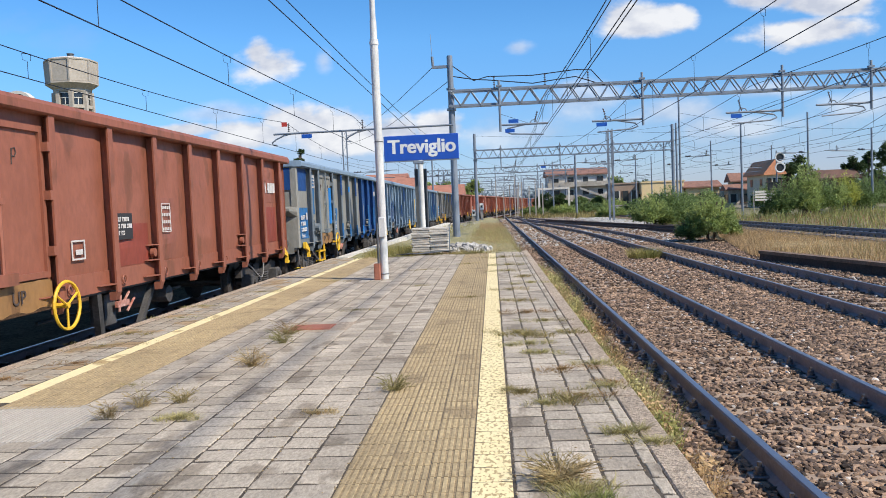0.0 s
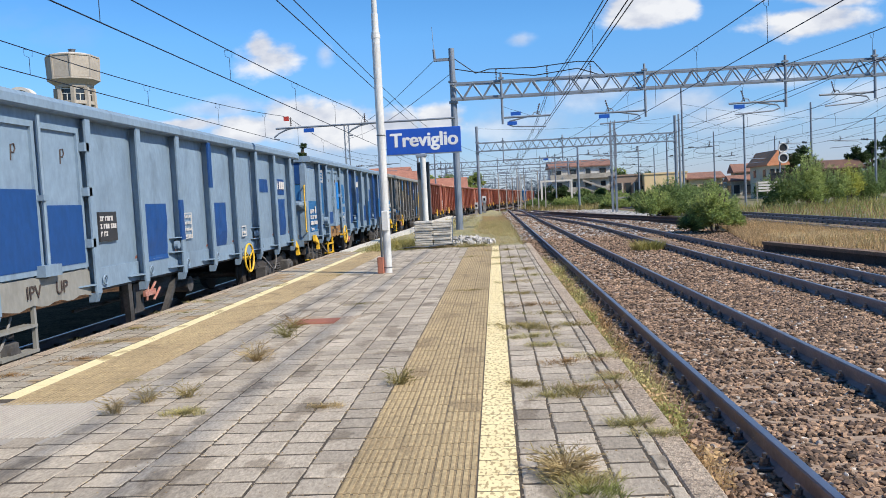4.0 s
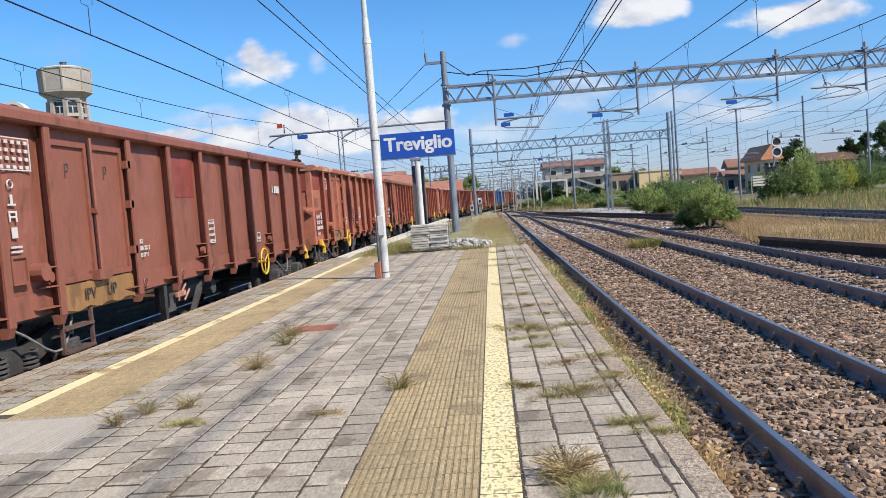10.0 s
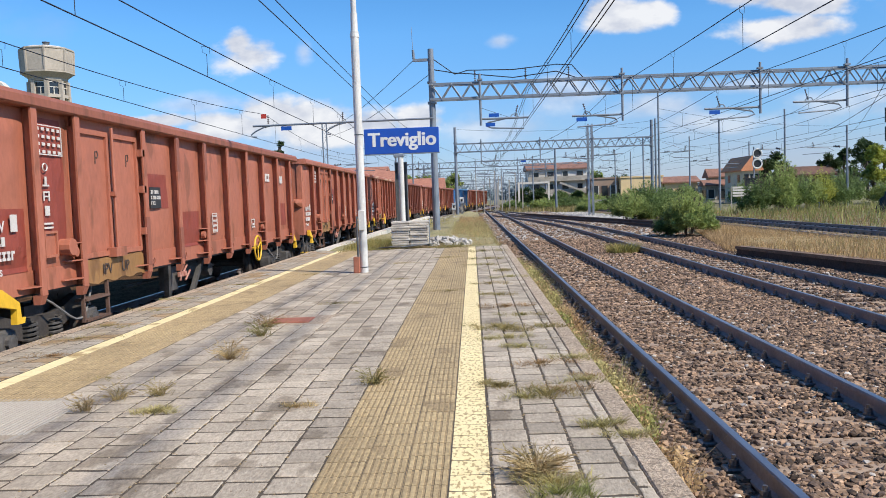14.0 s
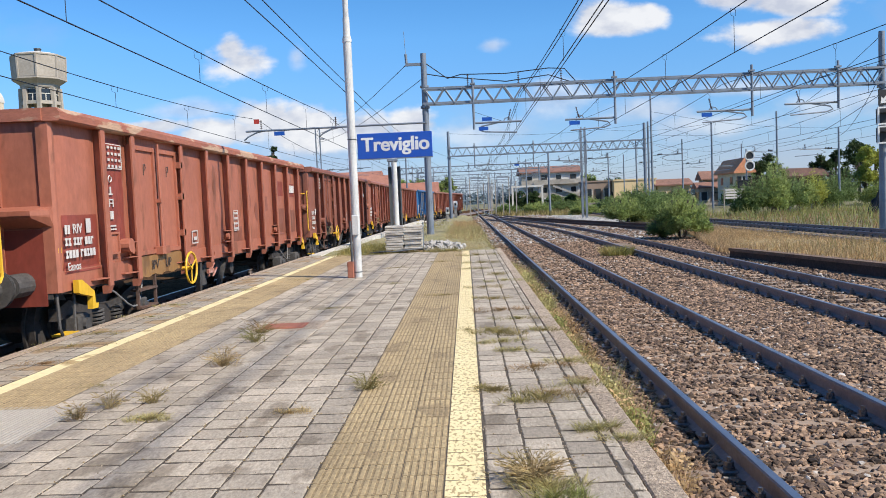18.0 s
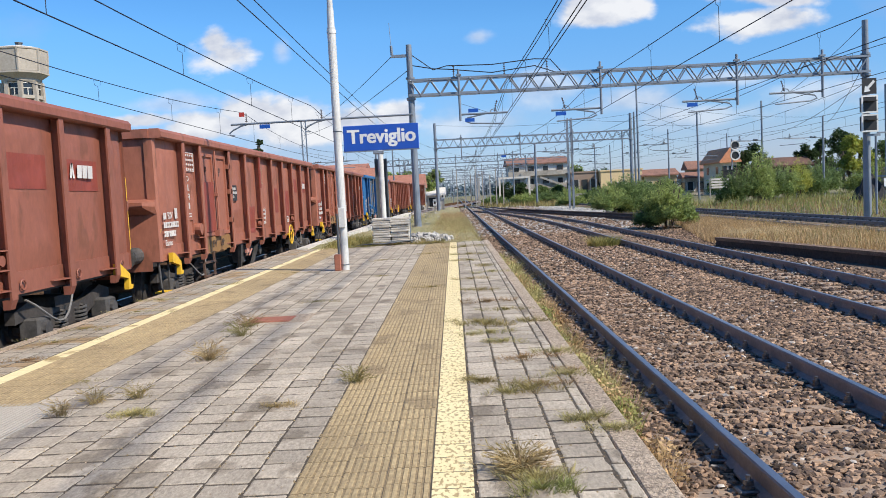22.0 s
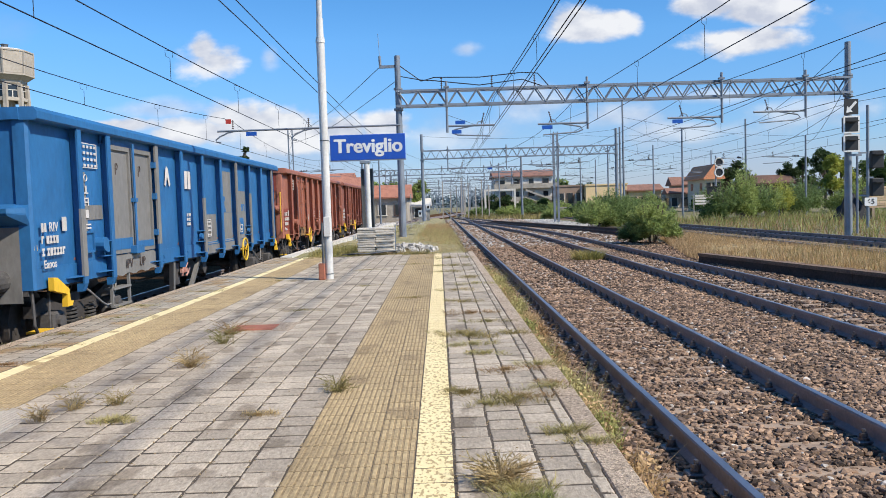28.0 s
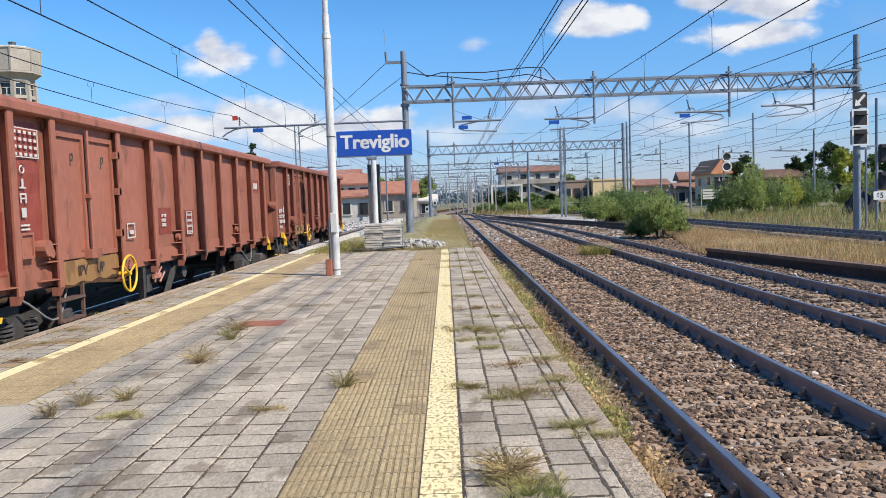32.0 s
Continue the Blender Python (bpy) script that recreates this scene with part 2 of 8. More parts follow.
# ---- mesh helpers ----
class Geo:
    """Gathers boxes, tubes and plates into one mesh."""

    def __init__(self):
        self.v, self.f = [], []

    def add(self, verts, faces):
        n = len(self.v)
        self.v += [tuple(p) for p in verts]
        self.f += [tuple(i + n for i in q) for q in faces]
        return self

    def box(self, x0, x1, y0, y1, z0, z1):
        return self.add([(x0, y0, z0), (x1, y0, z0), (x1, y1, z0), (x0, y1, z0), (x0, y0, z1), (x1, y0, z1), (x1, y1, z1), (x0, y1, z1)],
                        [(3, 2, 1, 0), (4, 5, 6, 7), (0, 1, 5, 4), (1, 2, 6, 5), (2, 3, 7, 6), (3, 0, 4, 7)])

    def cbox(self, x0, x1, y0, y1, z0, z1, c=0.01):
        """A box with its vertical edges and its top rim chamfered."""
        def ring(i, z):
            return [(x0 + c + i, y0 + i, z), (x1 - c - i, y0 + i, z), (x1 - i, y0 + c + i, z), (x1 - i, y1 - c - i, z), (x1 - c - i, y1 - i, z), (x0 + c + i, y1 - i, z), (x0 + i, y1 - c - i, z), (x0 + i, y0 + c + i, z)]
        return self.loft([ring(c, z0), ring(0, z0 + c), ring(0, z1 - c), ring(c, z1)])

    def loft(self, rings, caps=True):
        n, base = len(rings[0]), len(self.v)
        for r in rings:
            self.v += [tuple(p) for p in r]
        for k in range(len(rings) - 1):
            a, b = base + k * n, base + (k + 1) * n
            self.f += [(a + i, a + (i + 1) % n, b + (i + 1) % n, b + i) for i in range(n)]
        if caps:
            self.f += [tuple(base + i for i in reversed(range(n))), tuple(base + (len(rings) - 1) * n + i for i in range(n))]
        return self

    def rod(self, a, b, r, n=8, r2=None):
        a, b = Vector(a), Vector(b)
        d = (b - a).normalized()
        s = d.orthogonal().normalized()
        t = d.cross(s)
        ring = [(math.cos(2 * math.pi * i / n) * s + math.sin(2 * math.pi * i / n) * t) for i in range(n)]
        return self.loft([[a + q * r for q in ring], [b + q * (r if r2 is None else r2) for q in ring]])

    def tube(self, pts, r, n=6):
        pts = [Vector(p) for p in pts]
        rings, s = [], None
        for i, p in enumerate(pts):
            d = (pts[min(i + 1, len(pts) - 1)] - pts[max(i - 1, 0)]).normalized()
            if s is None:
                s = d.orthogonal().normalized()
            s = (s - d * s.dot(d)).normalized()
            t = d.cross(s)
            rings.append([p + (math.cos(2 * math.pi * k / n) * s + math.sin(2 * math.pi * k / n) * t) * r for k in range(n)])
        return self.loft(rings)

    def ring(self, c, r, thick, axis="x", n=24, m=6):
        """A torus round an axis."""
        base = len(self.v)
        for i in range(n):
            a = 2 * math.pi * i / n
            for k in range(m):
                q = 2 * math.pi * k / m
                rr, h = r + thick * math.cos(q), thick * math.sin(q)
                p = {"x": (h, rr * math.cos(a), rr * math.sin(a)), "y": (rr * math.cos(a), h, rr * math.sin(a)), "z": (rr * math.cos(a), rr * math.sin(a), h)}[axis]
                self.v.append((c[0] + p[0], c[1] + p[1], c[2] + p[2]))
        for i in range(n):
            for k in range(m):
                j, l = (i + 1) % n, (k + 1) % m
                self.f.append((base + i * m + k, base + j * m + k, base + j * m + l, base + i * m + l))
        return self

    def grid(self, fn, nu, nv):
        base = len(self.v)
        self.v += [tuple(fn(i / nu, j / nv)) for j in range(nv + 1) for i in range(nu + 1)]
        self.f += [(base + j * (nu + 1) + i, base + j * (nu + 1) + i + 1, base + (j + 1) * (nu + 1) + i + 1, base + (j + 1) * (nu + 1) + i) for j in range(nv) for i in range(nu)]
        return self

    def mesh(self, name, smooth=False):
        me = bpy.data.meshes.new(name)
        me.from_pydata(self.v, [], self.f)
        me.update()
        if smooth:
            me.shade_smooth()
        return me


def part(name, geo, material, parent, label="", smooth=False, at=None):
    """One mesh object under a thing (or alone, with no parent). geo: a Geo, or a mesh that alike parts share."""
    me = geo.mesh(name, smooth) if isinstance(geo, Geo) else geo
    if not me.materials:
        me.materials.append(material)
    ob = new(name, me)
    if me.materials[0] != material:
        ob.material_slots[0].link = "OBJECT"
        ob.material_slots[0].material = material
    ob.parent = parent
    if at is not None:
        ob.matrix_basis = at
    return tagged(ob, label)


def empty(name, m, label, category, group="", kind=""):
    ob = new(name)
    ob.empty_display_size = 0.2
    ob.matrix_basis = m
    return tagged(ob, label, category, group, kind)


def letters(name, body, size, material, parent, at, label="", thick=0.004, bold=0.0, align="CENTER"):
    cu = bpy.data.curves.new(name, "FONT")
    cu.body, cu.size, cu.extrude, cu.offset, cu.align_x, cu.align_y = body, size, thick, bold, align, "CENTER"
    cu.materials.append(material)
    ob = new(name, cu)
    ob.parent = parent
    ob.matrix_basis = at
    return tagged(ob, label)


STEEL_GREY = mat("galvanised steel", (0.225, 0.26, 0.305), (0.165, 0.195, 0.235), rough=0.55, metal=0.2, big=1.5, fine=30, amount=0.12, bump=0.05)
WHITE_POLE = mat("weathered white paint", (0.66, 0.66, 0.63), (0.5, 0.5, 0.48), rough=0.55, big=2, fine=30, amount=0.1, bump=0.05)
WIRE = mat("dark wire", (0.03, 0.035, 0.048), rough=0.6, metal=0.4, bump=0)
RAIL = mat("dusty rail side", (0.29, 0.245, 0.24), (0.195, 0.165, 0.162), rough=0.65, metal=0.05, big=2, fine=30, amount=0.16, bump=0.06)
RAIL_TOP = mat("polished rail head", (0.36, 0.345, 0.365), (0.28, 0.265, 0.28), rough=0.32, metal=0.85, big=2, fine=60, amount=0.1, bump=0)
BOLT = mat("worn bolt", (0.20, 0.19, 0.19), (0.10, 0.09, 0.09), rough=0.36, metal=0.6, big=14, fine=60, bump=0)
SLEEPER = mat("dusty sleeper", (0.39, 0.29, 0.205), (0.25, 0.18, 0.13), big=2, fine=25, amount=0.3, bump=0.5, stretch=(0.3, 2, 1))
STONE = mat("ballast stone", (0.30, 0.20, 0.13), (0.125, 0.08, 0.052), rough=0.9, big=3, fine=30, amount=0.4, bump=0.5, rnd=0.85)
BALLAST = mat("ballast bed", (0.17, 0.118, 0.082), (0.09, 0.062, 0.044), rough=0.95, big=1.5, fine=22, amount=0.75, bump=1.0, spots=((0.36, 0.30, 0.25), 26, 0.62, 0.6), deep=0.04)
EARTH = mat("dry earth with grass", (0.24, 0.20, 0.11), (0.12, 0.13, 0.05), rough=0.95, big=0.25, fine=12, amount=0.5, bump=0.8, deep=0.05)
CONCRETE = mat("weathered concrete", (0.40, 0.37, 0.33), (0.29, 0.27, 0.24), rough=0.9, big=1.4, fine=45, amount=0.22, bump=0.5)
KERB = mat("aggregate kerb stone", (0.47, 0.375, 0.275), (0.35, 0.275, 0.20), rough=0.95, big=2.2, fine=55, amount=0.6, bump=1.0, deep=0.02, spots=((0.17, 0.125, 0.085), 30, 0.60, 0.6), world=True)
PAVER = mat("grey concrete paver", (0.465, 0.40, 0.312), (0.325, 0.277, 0.213), rough=0.92, big=1.5, fine=42, amount=0.32, bump=0.8, rnd=0.2, spots=((0.165, 0.13, 0.09), 2.5, 0.57, 0.6), stretch=(1.4, 0.7, 1), world=True)
PAVER_RIB = mat("yellowed tactile tile", (0.455, 0.345, 0.185), (0.31, 0.235, 0.13), rough=0.88, big=0.9, fine=40, amount=0.36, bump=0.5, rnd=0.07, stretch=(1, 0.6, 1), spots=((0.15, 0.105, 0.06), 2.4, 0.59, 0.5), world=True)
GROOVE = mat("dirt packed between ribs", (0.34, 0.255, 0.14), (0.225, 0.168, 0.095), rough=1, big=2, fine=50, amount=0.4, bump=0.5, world=True)
JOINT = mat("dark joint sand", (0.105, 0.083, 0.06), (0.045, 0.037, 0.028), rough=1, big=5, fine=40, amount=0.6, bump=0.5)
YELLOW_PAINT = mat("worn yellow line paint", (0.88, 0.745, 0.42), (0.80, 0.66, 0.35), rough=0.7, big=1.5, fine=50, amount=0.10, bump=0.3, spots=((0.40, 0.29, 0.135), 46.0, 0.525, 0.9), stretch=(1.0, 0.55, 1), world=True)
OILY = mat("oily black ballast", (0.125, 0.072, 0.040), (0.07, 0.042, 0.026), rough=1.0, big=1.5, fine=18, amount=0.6, bump=0.9, deep=0.04, spec=0.0)
DRY_GRASS = leafy("dry grass", (0.56, 0.40, 0.22), (0.40, 0.27, 0.13))
GREEN_GRASS = leafy("green grass", (0.25, 0.25, 0.075), (0.38, 0.31, 0.12))

# ---- ground and tracks ----
A_AXIS, B_AXIS, L_AXIS, RAIL_Z = 2.62, 6.32, -6.12, -0.56
SLIDE = [18.47, 10.92, 3.44, -3.98, -11.42, -18.88, -26.32, -33.80, -41.28, -48.69, -56.09, -63.50, -70.89, -78.25, -85.59, -92.87, -100.10,
         -107.24, -114.34, -121.33, -128.07, -134.67, -141.14, -147.41, -153.48, -159.31, -164.89, -170.21, -175.28, -180.05, -184.45, -188.59, -192.44]


def bend(y):
    """How far the train's track has swung to the side at y."""
    if y < 45:
        return 0.0
    return 0.0009 * (y - 45) ** 2 if y < 105 else 3.24 + 0.108 * (y - 105)


def swing_b(y):
    """How far the second track has closed in on the first at y."""
    if y < 38:
        return 0.0
    return max(-3.7, -0.0016 * (y - 38) ** 2)


ground = part("ground", Geo().grid(lambda u, v: (-2400 + 4800 * u, -300 + 4300 * v, -0.86), 40, 40), EARTH, None)
tagged(ground, "dry earth with patchy grass beside the railway", "ground", kind="structure")
bed = Geo().grid(lambda u, v: (0.62 + 9.4 * u, -12 + 124 * v, -0.756 + 0.012 * noise.noise((u * 20, v * 200, 1))), 40, 200)
tagged(part("track_bed", bed, BALLAST, None), "brown stone ballast under the running lines", "ballast", kind="structure")
bed = Geo().grid(lambda u, v: (-14 + 9.72 * u + bend(-8 + 240 * v), -8 + 240 * v, -0.80 + 0.02 * noise.noise((u * 20, v * 200, 5))), 24, 200)
tagged(part("track_bed", bed, OILY, None), "dark oily ballast under the freight line", "ballast", kind="structure")

RAIL_SHAPE = [(-0.07, -0.172), (0.07, -0.172), (0.07, -0.155), (0.012, -0.13), (0.012, -0.045), (0.036, -0.035), (0.036, -0.008), (0.028, 0.0), (-0.028, 0.0), (-0.036, -0.008), (-0.036, -0.035), (-0.012, -0.045), (-0.012, -0.13), (-0.07, -0.155)]


def rail(line, side, y0, y1, step, parent):
    g, h = Geo(), Geo()
    ys = [y0 + (y1 - y0) * i / max(1, round((y1 - y0) / step)) for i in range(max(1, round((y1 - y0) / step)) + 1)]
    g.loft([[(line(y) + side * 0.7525 + px, y, RAIL_Z - 0.003 + pz) for px, pz in RAIL_SHAPE] for y in ys])
    h.loft([[(line(y) + side * 0.7525 + px, y, RAIL_Z + pz) for px, pz in ((-0.027, -0.004), (0.027, -0.004), (0.027, 0.0), (-0.027, 0.0))] for y in ys])
    r = part("rail", g, RAIL, parent)
    part("rail_head", h, RAIL_TOP, r, "bright worn running surface")


def track(label, line, y0, y1, near, group="railway tracks"):
    """Two rails on sleepers with clips; the near stretch has its clips one by one."""
    t = empty("railway_track", Matrix(), label, "railway track", group)
    for s in (-1, 1):
        rail(line, s, y0, y1, 3.0, t)
    one = Geo().cbox(-1.3, 1.3, -0.12, 0.12, -0.2, 0.0, 0.02).mesh("sleeper")
    clip = Geo().cbox(-0.075, 0.055, -0.06, 0.06, 0, 0.03, 0.008).rod((0, 0, 0.02), (0, 0, 0.115), 0.016, 6).rod((0, 0, 0.05), (0, 0, 0.085), 0.032, 6).rod((0, 0, 0.03), (0, 0, 0.05), 0.042, 8).mesh("clip")
    far_s, far_c = Geo(), Geo()
    y = y0 + 0.3
    while y < min(y1, 110):
        x = line(y)
        if near[0] < y < near[1]:
            part("sleeper", one, SLEEPER, t, at=pose(x, y, RAIL_Z - 0.175))
            for s in (-1, 1):
                for q in (-0.1, 0.1):
                    part("clip", clip, BOLT, t, at=pose(x + s * 0.7525 + q, y, RAIL_Z - 0.17))
        else:
            far_s.box(x - 1.3, x + 1.3, y - 0.12, y + 0.12, RAIL_Z - 0.35, RAIL_Z - 0.177)
            for s in (-1, 1):
                for q in (-0.1, 0.1):
                    far_c.box(x + s * 0.7525 + q - 0.04, x + s * 0.7525 + q + 0.04, y - 0.045, y + 0.045, RAIL_Z - 0.17, RAIL_Z - 0.09)
        y += 0.6
    tagged(part("sleeper", far_s, SLEEPER, t), kind="stuff")
    tagged(part("clip", far_c, BOLT, t), kind="stuff")
    return t


track("steel rails on sleepers beside the platform", lambda y: A_AXIS, -10.363, 400, (2, 26))
track("steel rails on sleepers joining the next track", lambda y: B_AXIS + swing_b(y), -10.2, 85, (8, 26))
track("steel rails under the freight train", lambda y: L_AXIS + bend(y), -12, 200, (6, 9))

# ---- platform ----
PLAT_END = 20.7
body = Geo().box(-4.30, 0.70, -10, PLAT_END, -0.9, -0.002)
platform = tagged(part("platform", body, JOINT, None), "station platform of grey pavers on a concrete base", "platform", kind="structure")

# ---- the freight train ----
def paint(name, c, rust=0.0):
    return mat(name, c, tuple(v * 0.84 for v in c), rough=0.55, big=0.9, fine=16, amount=0.15, bump=0.08, spots=(tuple(0.35 * v for v in c) if rust < 0.05 else (0.10, 0.045, 0.022), 2.6, 0.62 - rust * 0.1, 0.22 + rust), stretch=(1, 1, 0.45))


BROWN = paint("red-brown wagon paint", (0.39, 0.137, 0.084), 0.2)
BROWN_OLD = paint("faded red-brown wagon paint", (0.285, 0.10, 0.06), 0.2)
BROWN_DARK = paint("dark red-brown wagon paint", (0.265, 0.094, 0.061), 0.18)
BROWN_DULL = paint("dull brown wagon paint", (0.335, 0.125, 0.08), 0.2)
COPE_WORN = mat("worn brown top rail paint", (0.36, 0.13, 0.08), (0.28, 0.105, 0.066), rough=0.65, big=1.2, fine=18, amount=0.2, bump=0.2, spots=((0.52, 0.37, 0.25), 1.7, 0.54, 0.75), stretch=(1, 0.7, 3))
BROWN_NEW = paint("fresh red-brown patch paint", (0.26, 0.055, 0.036))
BLUE = paint("mid blue wagon paint", (0.022, 0.135, 0.33))
BLUE_DEEP = paint("deep blue wagon paint", (0.007, 0.056, 0.205))
BLUE_BRIGHT = paint("bright blue patch paint", (0.02, 0.22, 0.62))
GREY = paint("warm grey wagon paint", (0.255, 0.25, 0.225))
GREY_BLUE = paint("steel grey-blue post paint", (0.165, 0.195, 0.22))
GREY_DARK = paint("dull grey wagon paint", (0.205, 0.20, 0.19))
GREY_PALE = paint("pale blue-grey wagon paint", (0.205, 0.285, 0.37))
CREAM = paint("rusting cream wagon paint", (0.47, 0.38, 0.235), 0.36)
TAN = paint("ochre drop board paint", (0.29, 0.155, 0.058), 0.3)
SAFETY = paint("safety yellow paint", (0.78, 0.47, 0.03))
BOGIE = mat("oily black running gear", (0.05, 0.045, 0.043), (0.075, 0.065, 0.058), rough=0.7, metal=0.2, big=3, fine=25, amount=0.3, bump=0.3)
BOGIE_GREY = mat("dusty grey running gear", (0.10, 0.094, 0.09), (0.035, 0.033, 0.032), rough=0.75, big=3, fine=25, amount=0.3, bump=0.3)
WHITE_INK = mat("white stencil paint", (0.62, 0.59, 0.56), rough=0.7, fine=60, amount=0.12, bump=0)
BLACK_INK = mat("black plate paint", (0.03, 0.03, 0.032), rough=0.6, fine=60, amount=0.12, bump=0)
CHALK = mat("dark chalk marks", (0.07, 0.05, 0.045), rough=0.8, bump=0)
LEVER = mat("faded red lever paint", (0.36, 0.11, 0.07), (0.5, 0.3, 0.25), rough=0.6, big=9, fine=30, bump=0)

HALF, LOB = 7.05, 15.30
POSTS = [-HALF + p for p in (1.15, 2.10, 4.05, 5.38, 6.71, 8.04, 9.37, 10.70, 12.03, 13.36)]
BAYS = [(-HALF + 0.05, POSTS[0]), (POSTS[0], POSTS[1])] + list(zip(POSTS[2:-1], POSTS[3:])) + [(POSTS[-1], HALF - 0.05)]
DOOR = (POSTS[1], POSTS[2])
SIDE = 1.27
SHARED = {}
WHEELSETS = []
WHEEL_R = 0.46


def shared(key, fn, smooth=False):
    if key not in SHARED:
        SHARED[key] = fn().mesh(key.split(":")[0], smooth)
    return SHARED[key]


def panel_x(seed, u, v):
    """How far out the dented panel stands at u across and v up."""
    edge = max(0.0, min(u, 1 - u, v * 1.6, (1 - v) * 1.6)) * 4
    dent = 0.022 * noise.noise((u * 3 + seed * 7, v * 4, seed)) + 0.012 * noise.noise((u * 8 + seed * 5, v * 9, seed + 3))
    return SIDE - 0.012 + min(1.0, edge) * (0.034 + dent)


def bay_panel(a, b, seed):
    """A steel panel, pressed a little outward and dented."""
    return Geo().grid(lambda u, v: (panel_x(seed, u, v), a + (b - a) * u, 1.16 + 1.80 * v), 12, 18)


def skin(i, k, f, z):
    """The outermost steel of a wagon's side in bay i."""
    x = panel_x(i + 11 * (k % 3), f, (z - 1.16) / 1.8)
    return max(x, SIDE + 0.01) if z < 1.19 else x


def coat(i, k, f0, f1, z0, z1, lift):
    """A coat of other paint on a bay's panel."""
    a, b = BAYS[i]
    return Geo().grid(lambda u, v: (skin(i, k, f0 + (f1 - f0) * u, z0 + (z1 - z0) * v) + lift, a + (b - a) * (f0 + (f1 - f0) * u), z0 + (z1 - z0) * v), 9, 12)


def clear(i, k, f0, f1, z0, z1):
    """How far out a stencil has to lie to clear the panel behind it."""
    return max(skin(i, k, f0 + (f1 - f0) * q / 6, z0 + (z1 - z0) * r / 6) for q in range(7) for r in range(7)) - SIDE + 0.017


def post():
    """A pressed side post: front flange, web behind its far edge, foot tapering into the sill."""
    g = Geo().box(1.375, 1.40, -0.06, 0.06, 0.90, 2.97).box(SIDE - 0.03, 1.378, 0.03, 0.058, 0.92, 2.96)
    return g


def bracket(d):
    """A triangular gusset plate that stiffens a post's foot."""
    g = Geo()
    low, high = [(SIDE, -0.14 - d, 0.0), (SIDE, 0.03, 0.0), (1.397, 0.03, 0.0), (1.397, -0.065, 0.0), (SIDE + 0.055, -0.13 - d, 0.0)], 0.014
    n = len(low)
    g.add(low + [(x, y, z + high) for x, y, z in low], [tuple(reversed(range(n))), tuple(range(n, 2 * n))] + [(k, (k + 1) % n, n + (k + 1) % n, n + k) for k in range(n)])
    return g


def cope(x, sign):
    """Folded top rail along one side, its ends cut at a slant."""
    s = sign
    prof = [(x - 0.06 * s, 2.955), (x + 0.135 * s, 2.955), (x + 0.16 * s, 2.975), (x + 0.16 * s, 3.06), (x + 0.12 * s, 3.11), (x - 0.02 * s, 3.11), (x - 0.06 * s, 3.08)]
    if s < 0:
        prof.reverse()
    rings = []
    for y, slant in ((-HALF - 0.03, -1), (-HALF * 0.33, 0), (HALF * 0.33, 0), (HALF + 0.03, 1)):
        rings.append([(px, y - slant * 0.16 * max(0.0, (px - x) * s), pz) for px, pz in prof])
    return Geo().loft(rings)


def end_wall(sign):
    g = Geo()
    y = sign * (HALF - 0.02)
    g.grid(lambda u, v: (-1.29 + 2.58 * u, y + sign * 0.02 * math.sin(math.pi * u) * math.sin(math.pi * v), 0.95 + 2.02 * v), 8, 8)
    g.grid(lambda u, v: (1.29 - 2.58 * u, y - sign * 0.05, 0.95 + 2.02 * v), 1, 1)
    return g


def end_rib(sign):
    y = sign * (HALF - 0.02)
    return Geo().box(-0.05, 0.05, min(y, y + sign * 0.045), max(y, y + sign * 0.045), 0.95, 2.95)


def shelf(sign):
    """A deep pressed shelf across the end, wedge-shaped, its lip curving in at the corners."""
    y = sign * (HALF - 0.02)
    rings = []
    for x, out in ((-1.27, 0.10), (-1.12, 0.25), (1.12, 0.25), (1.27, 0.10)):
        rings.append([(x, y, 1.70), (x, y + sign * out * 0.92, 1.83), (x, y + sign * out, 1.86), (x, y + sign * out, 1.915), (x, y, 1.97)][::sign])
    return Geo().loft(rings)


def door_leaf(a, b):
    g = Geo().grid(lambda u, v: (SIDE + 0.02 + 0.012 * math.sin(math.pi * u) * math.sin(math.pi * v), a + 0.02 + (b - a - 0.04) * u, 1.24 + 1.58 * v), 5, 6)
    for y0, y1, z0, z1 in ((a + 0.015, a + 0.075, 1.22, 2.84), (b - 0.075, b - 0.015, 1.22, 2.84), (a + 0.075, b - 0.075, 2.775, 2.84), (a + 0.075, b - 0.075, 1.22, 1.285)):
        g.box(SIDE, SIDE + 0.055, y0, y1, z0, z1)
    return g


def bogie_frame():
    """Cast side frames with their dip between the axles, and the cross beam."""
    g = Geo()
    for x in (-1.0, 1.0):
        prof = [(-1.25, 0.55), (-1.25, 0.70), (-0.95, 0.78), (-0.55, 0.66), (-0.3, 0.62), (0.3, 0.62), (0.55, 0.66), (0.95, 0.78), (1.25, 0.70), (1.25, 0.55), (0.95, 0.58), (0.6, 0.46), (0.3, 0.36), (-0.3, 0.36), (-0.6, 0.46), (-0.95, 0.58)]
        g.loft([[(x - 0.06, y, z) for y, z in prof], [(x + 0.06, y, z) for y, z in prof]])
    g.box(-1.0, 1.0, -0.2, 0.2, 0.45, 0.75)
    return g


def axle_box():
    g = Geo().cbox(0.98, 1.24, -0.15, 0.15, 0.33, 0.60, 0.03).rod((1.2, 0, 0.46), (1.28, 0, 0.46), 0.09, 10)
    return g


def spring():
    """A coil spring on its seat."""
    turns = [(1.08 + 0.085 * math.cos(a * 0.63), 0.085 * math.sin(a * 0.63), 0.35 + 0.0052 * a) for a in range(46)]
    return Geo().tube(turns, 0.018, 5).box(0.99, 1.17, -0.11, 0.11, 0.29, 0.335)


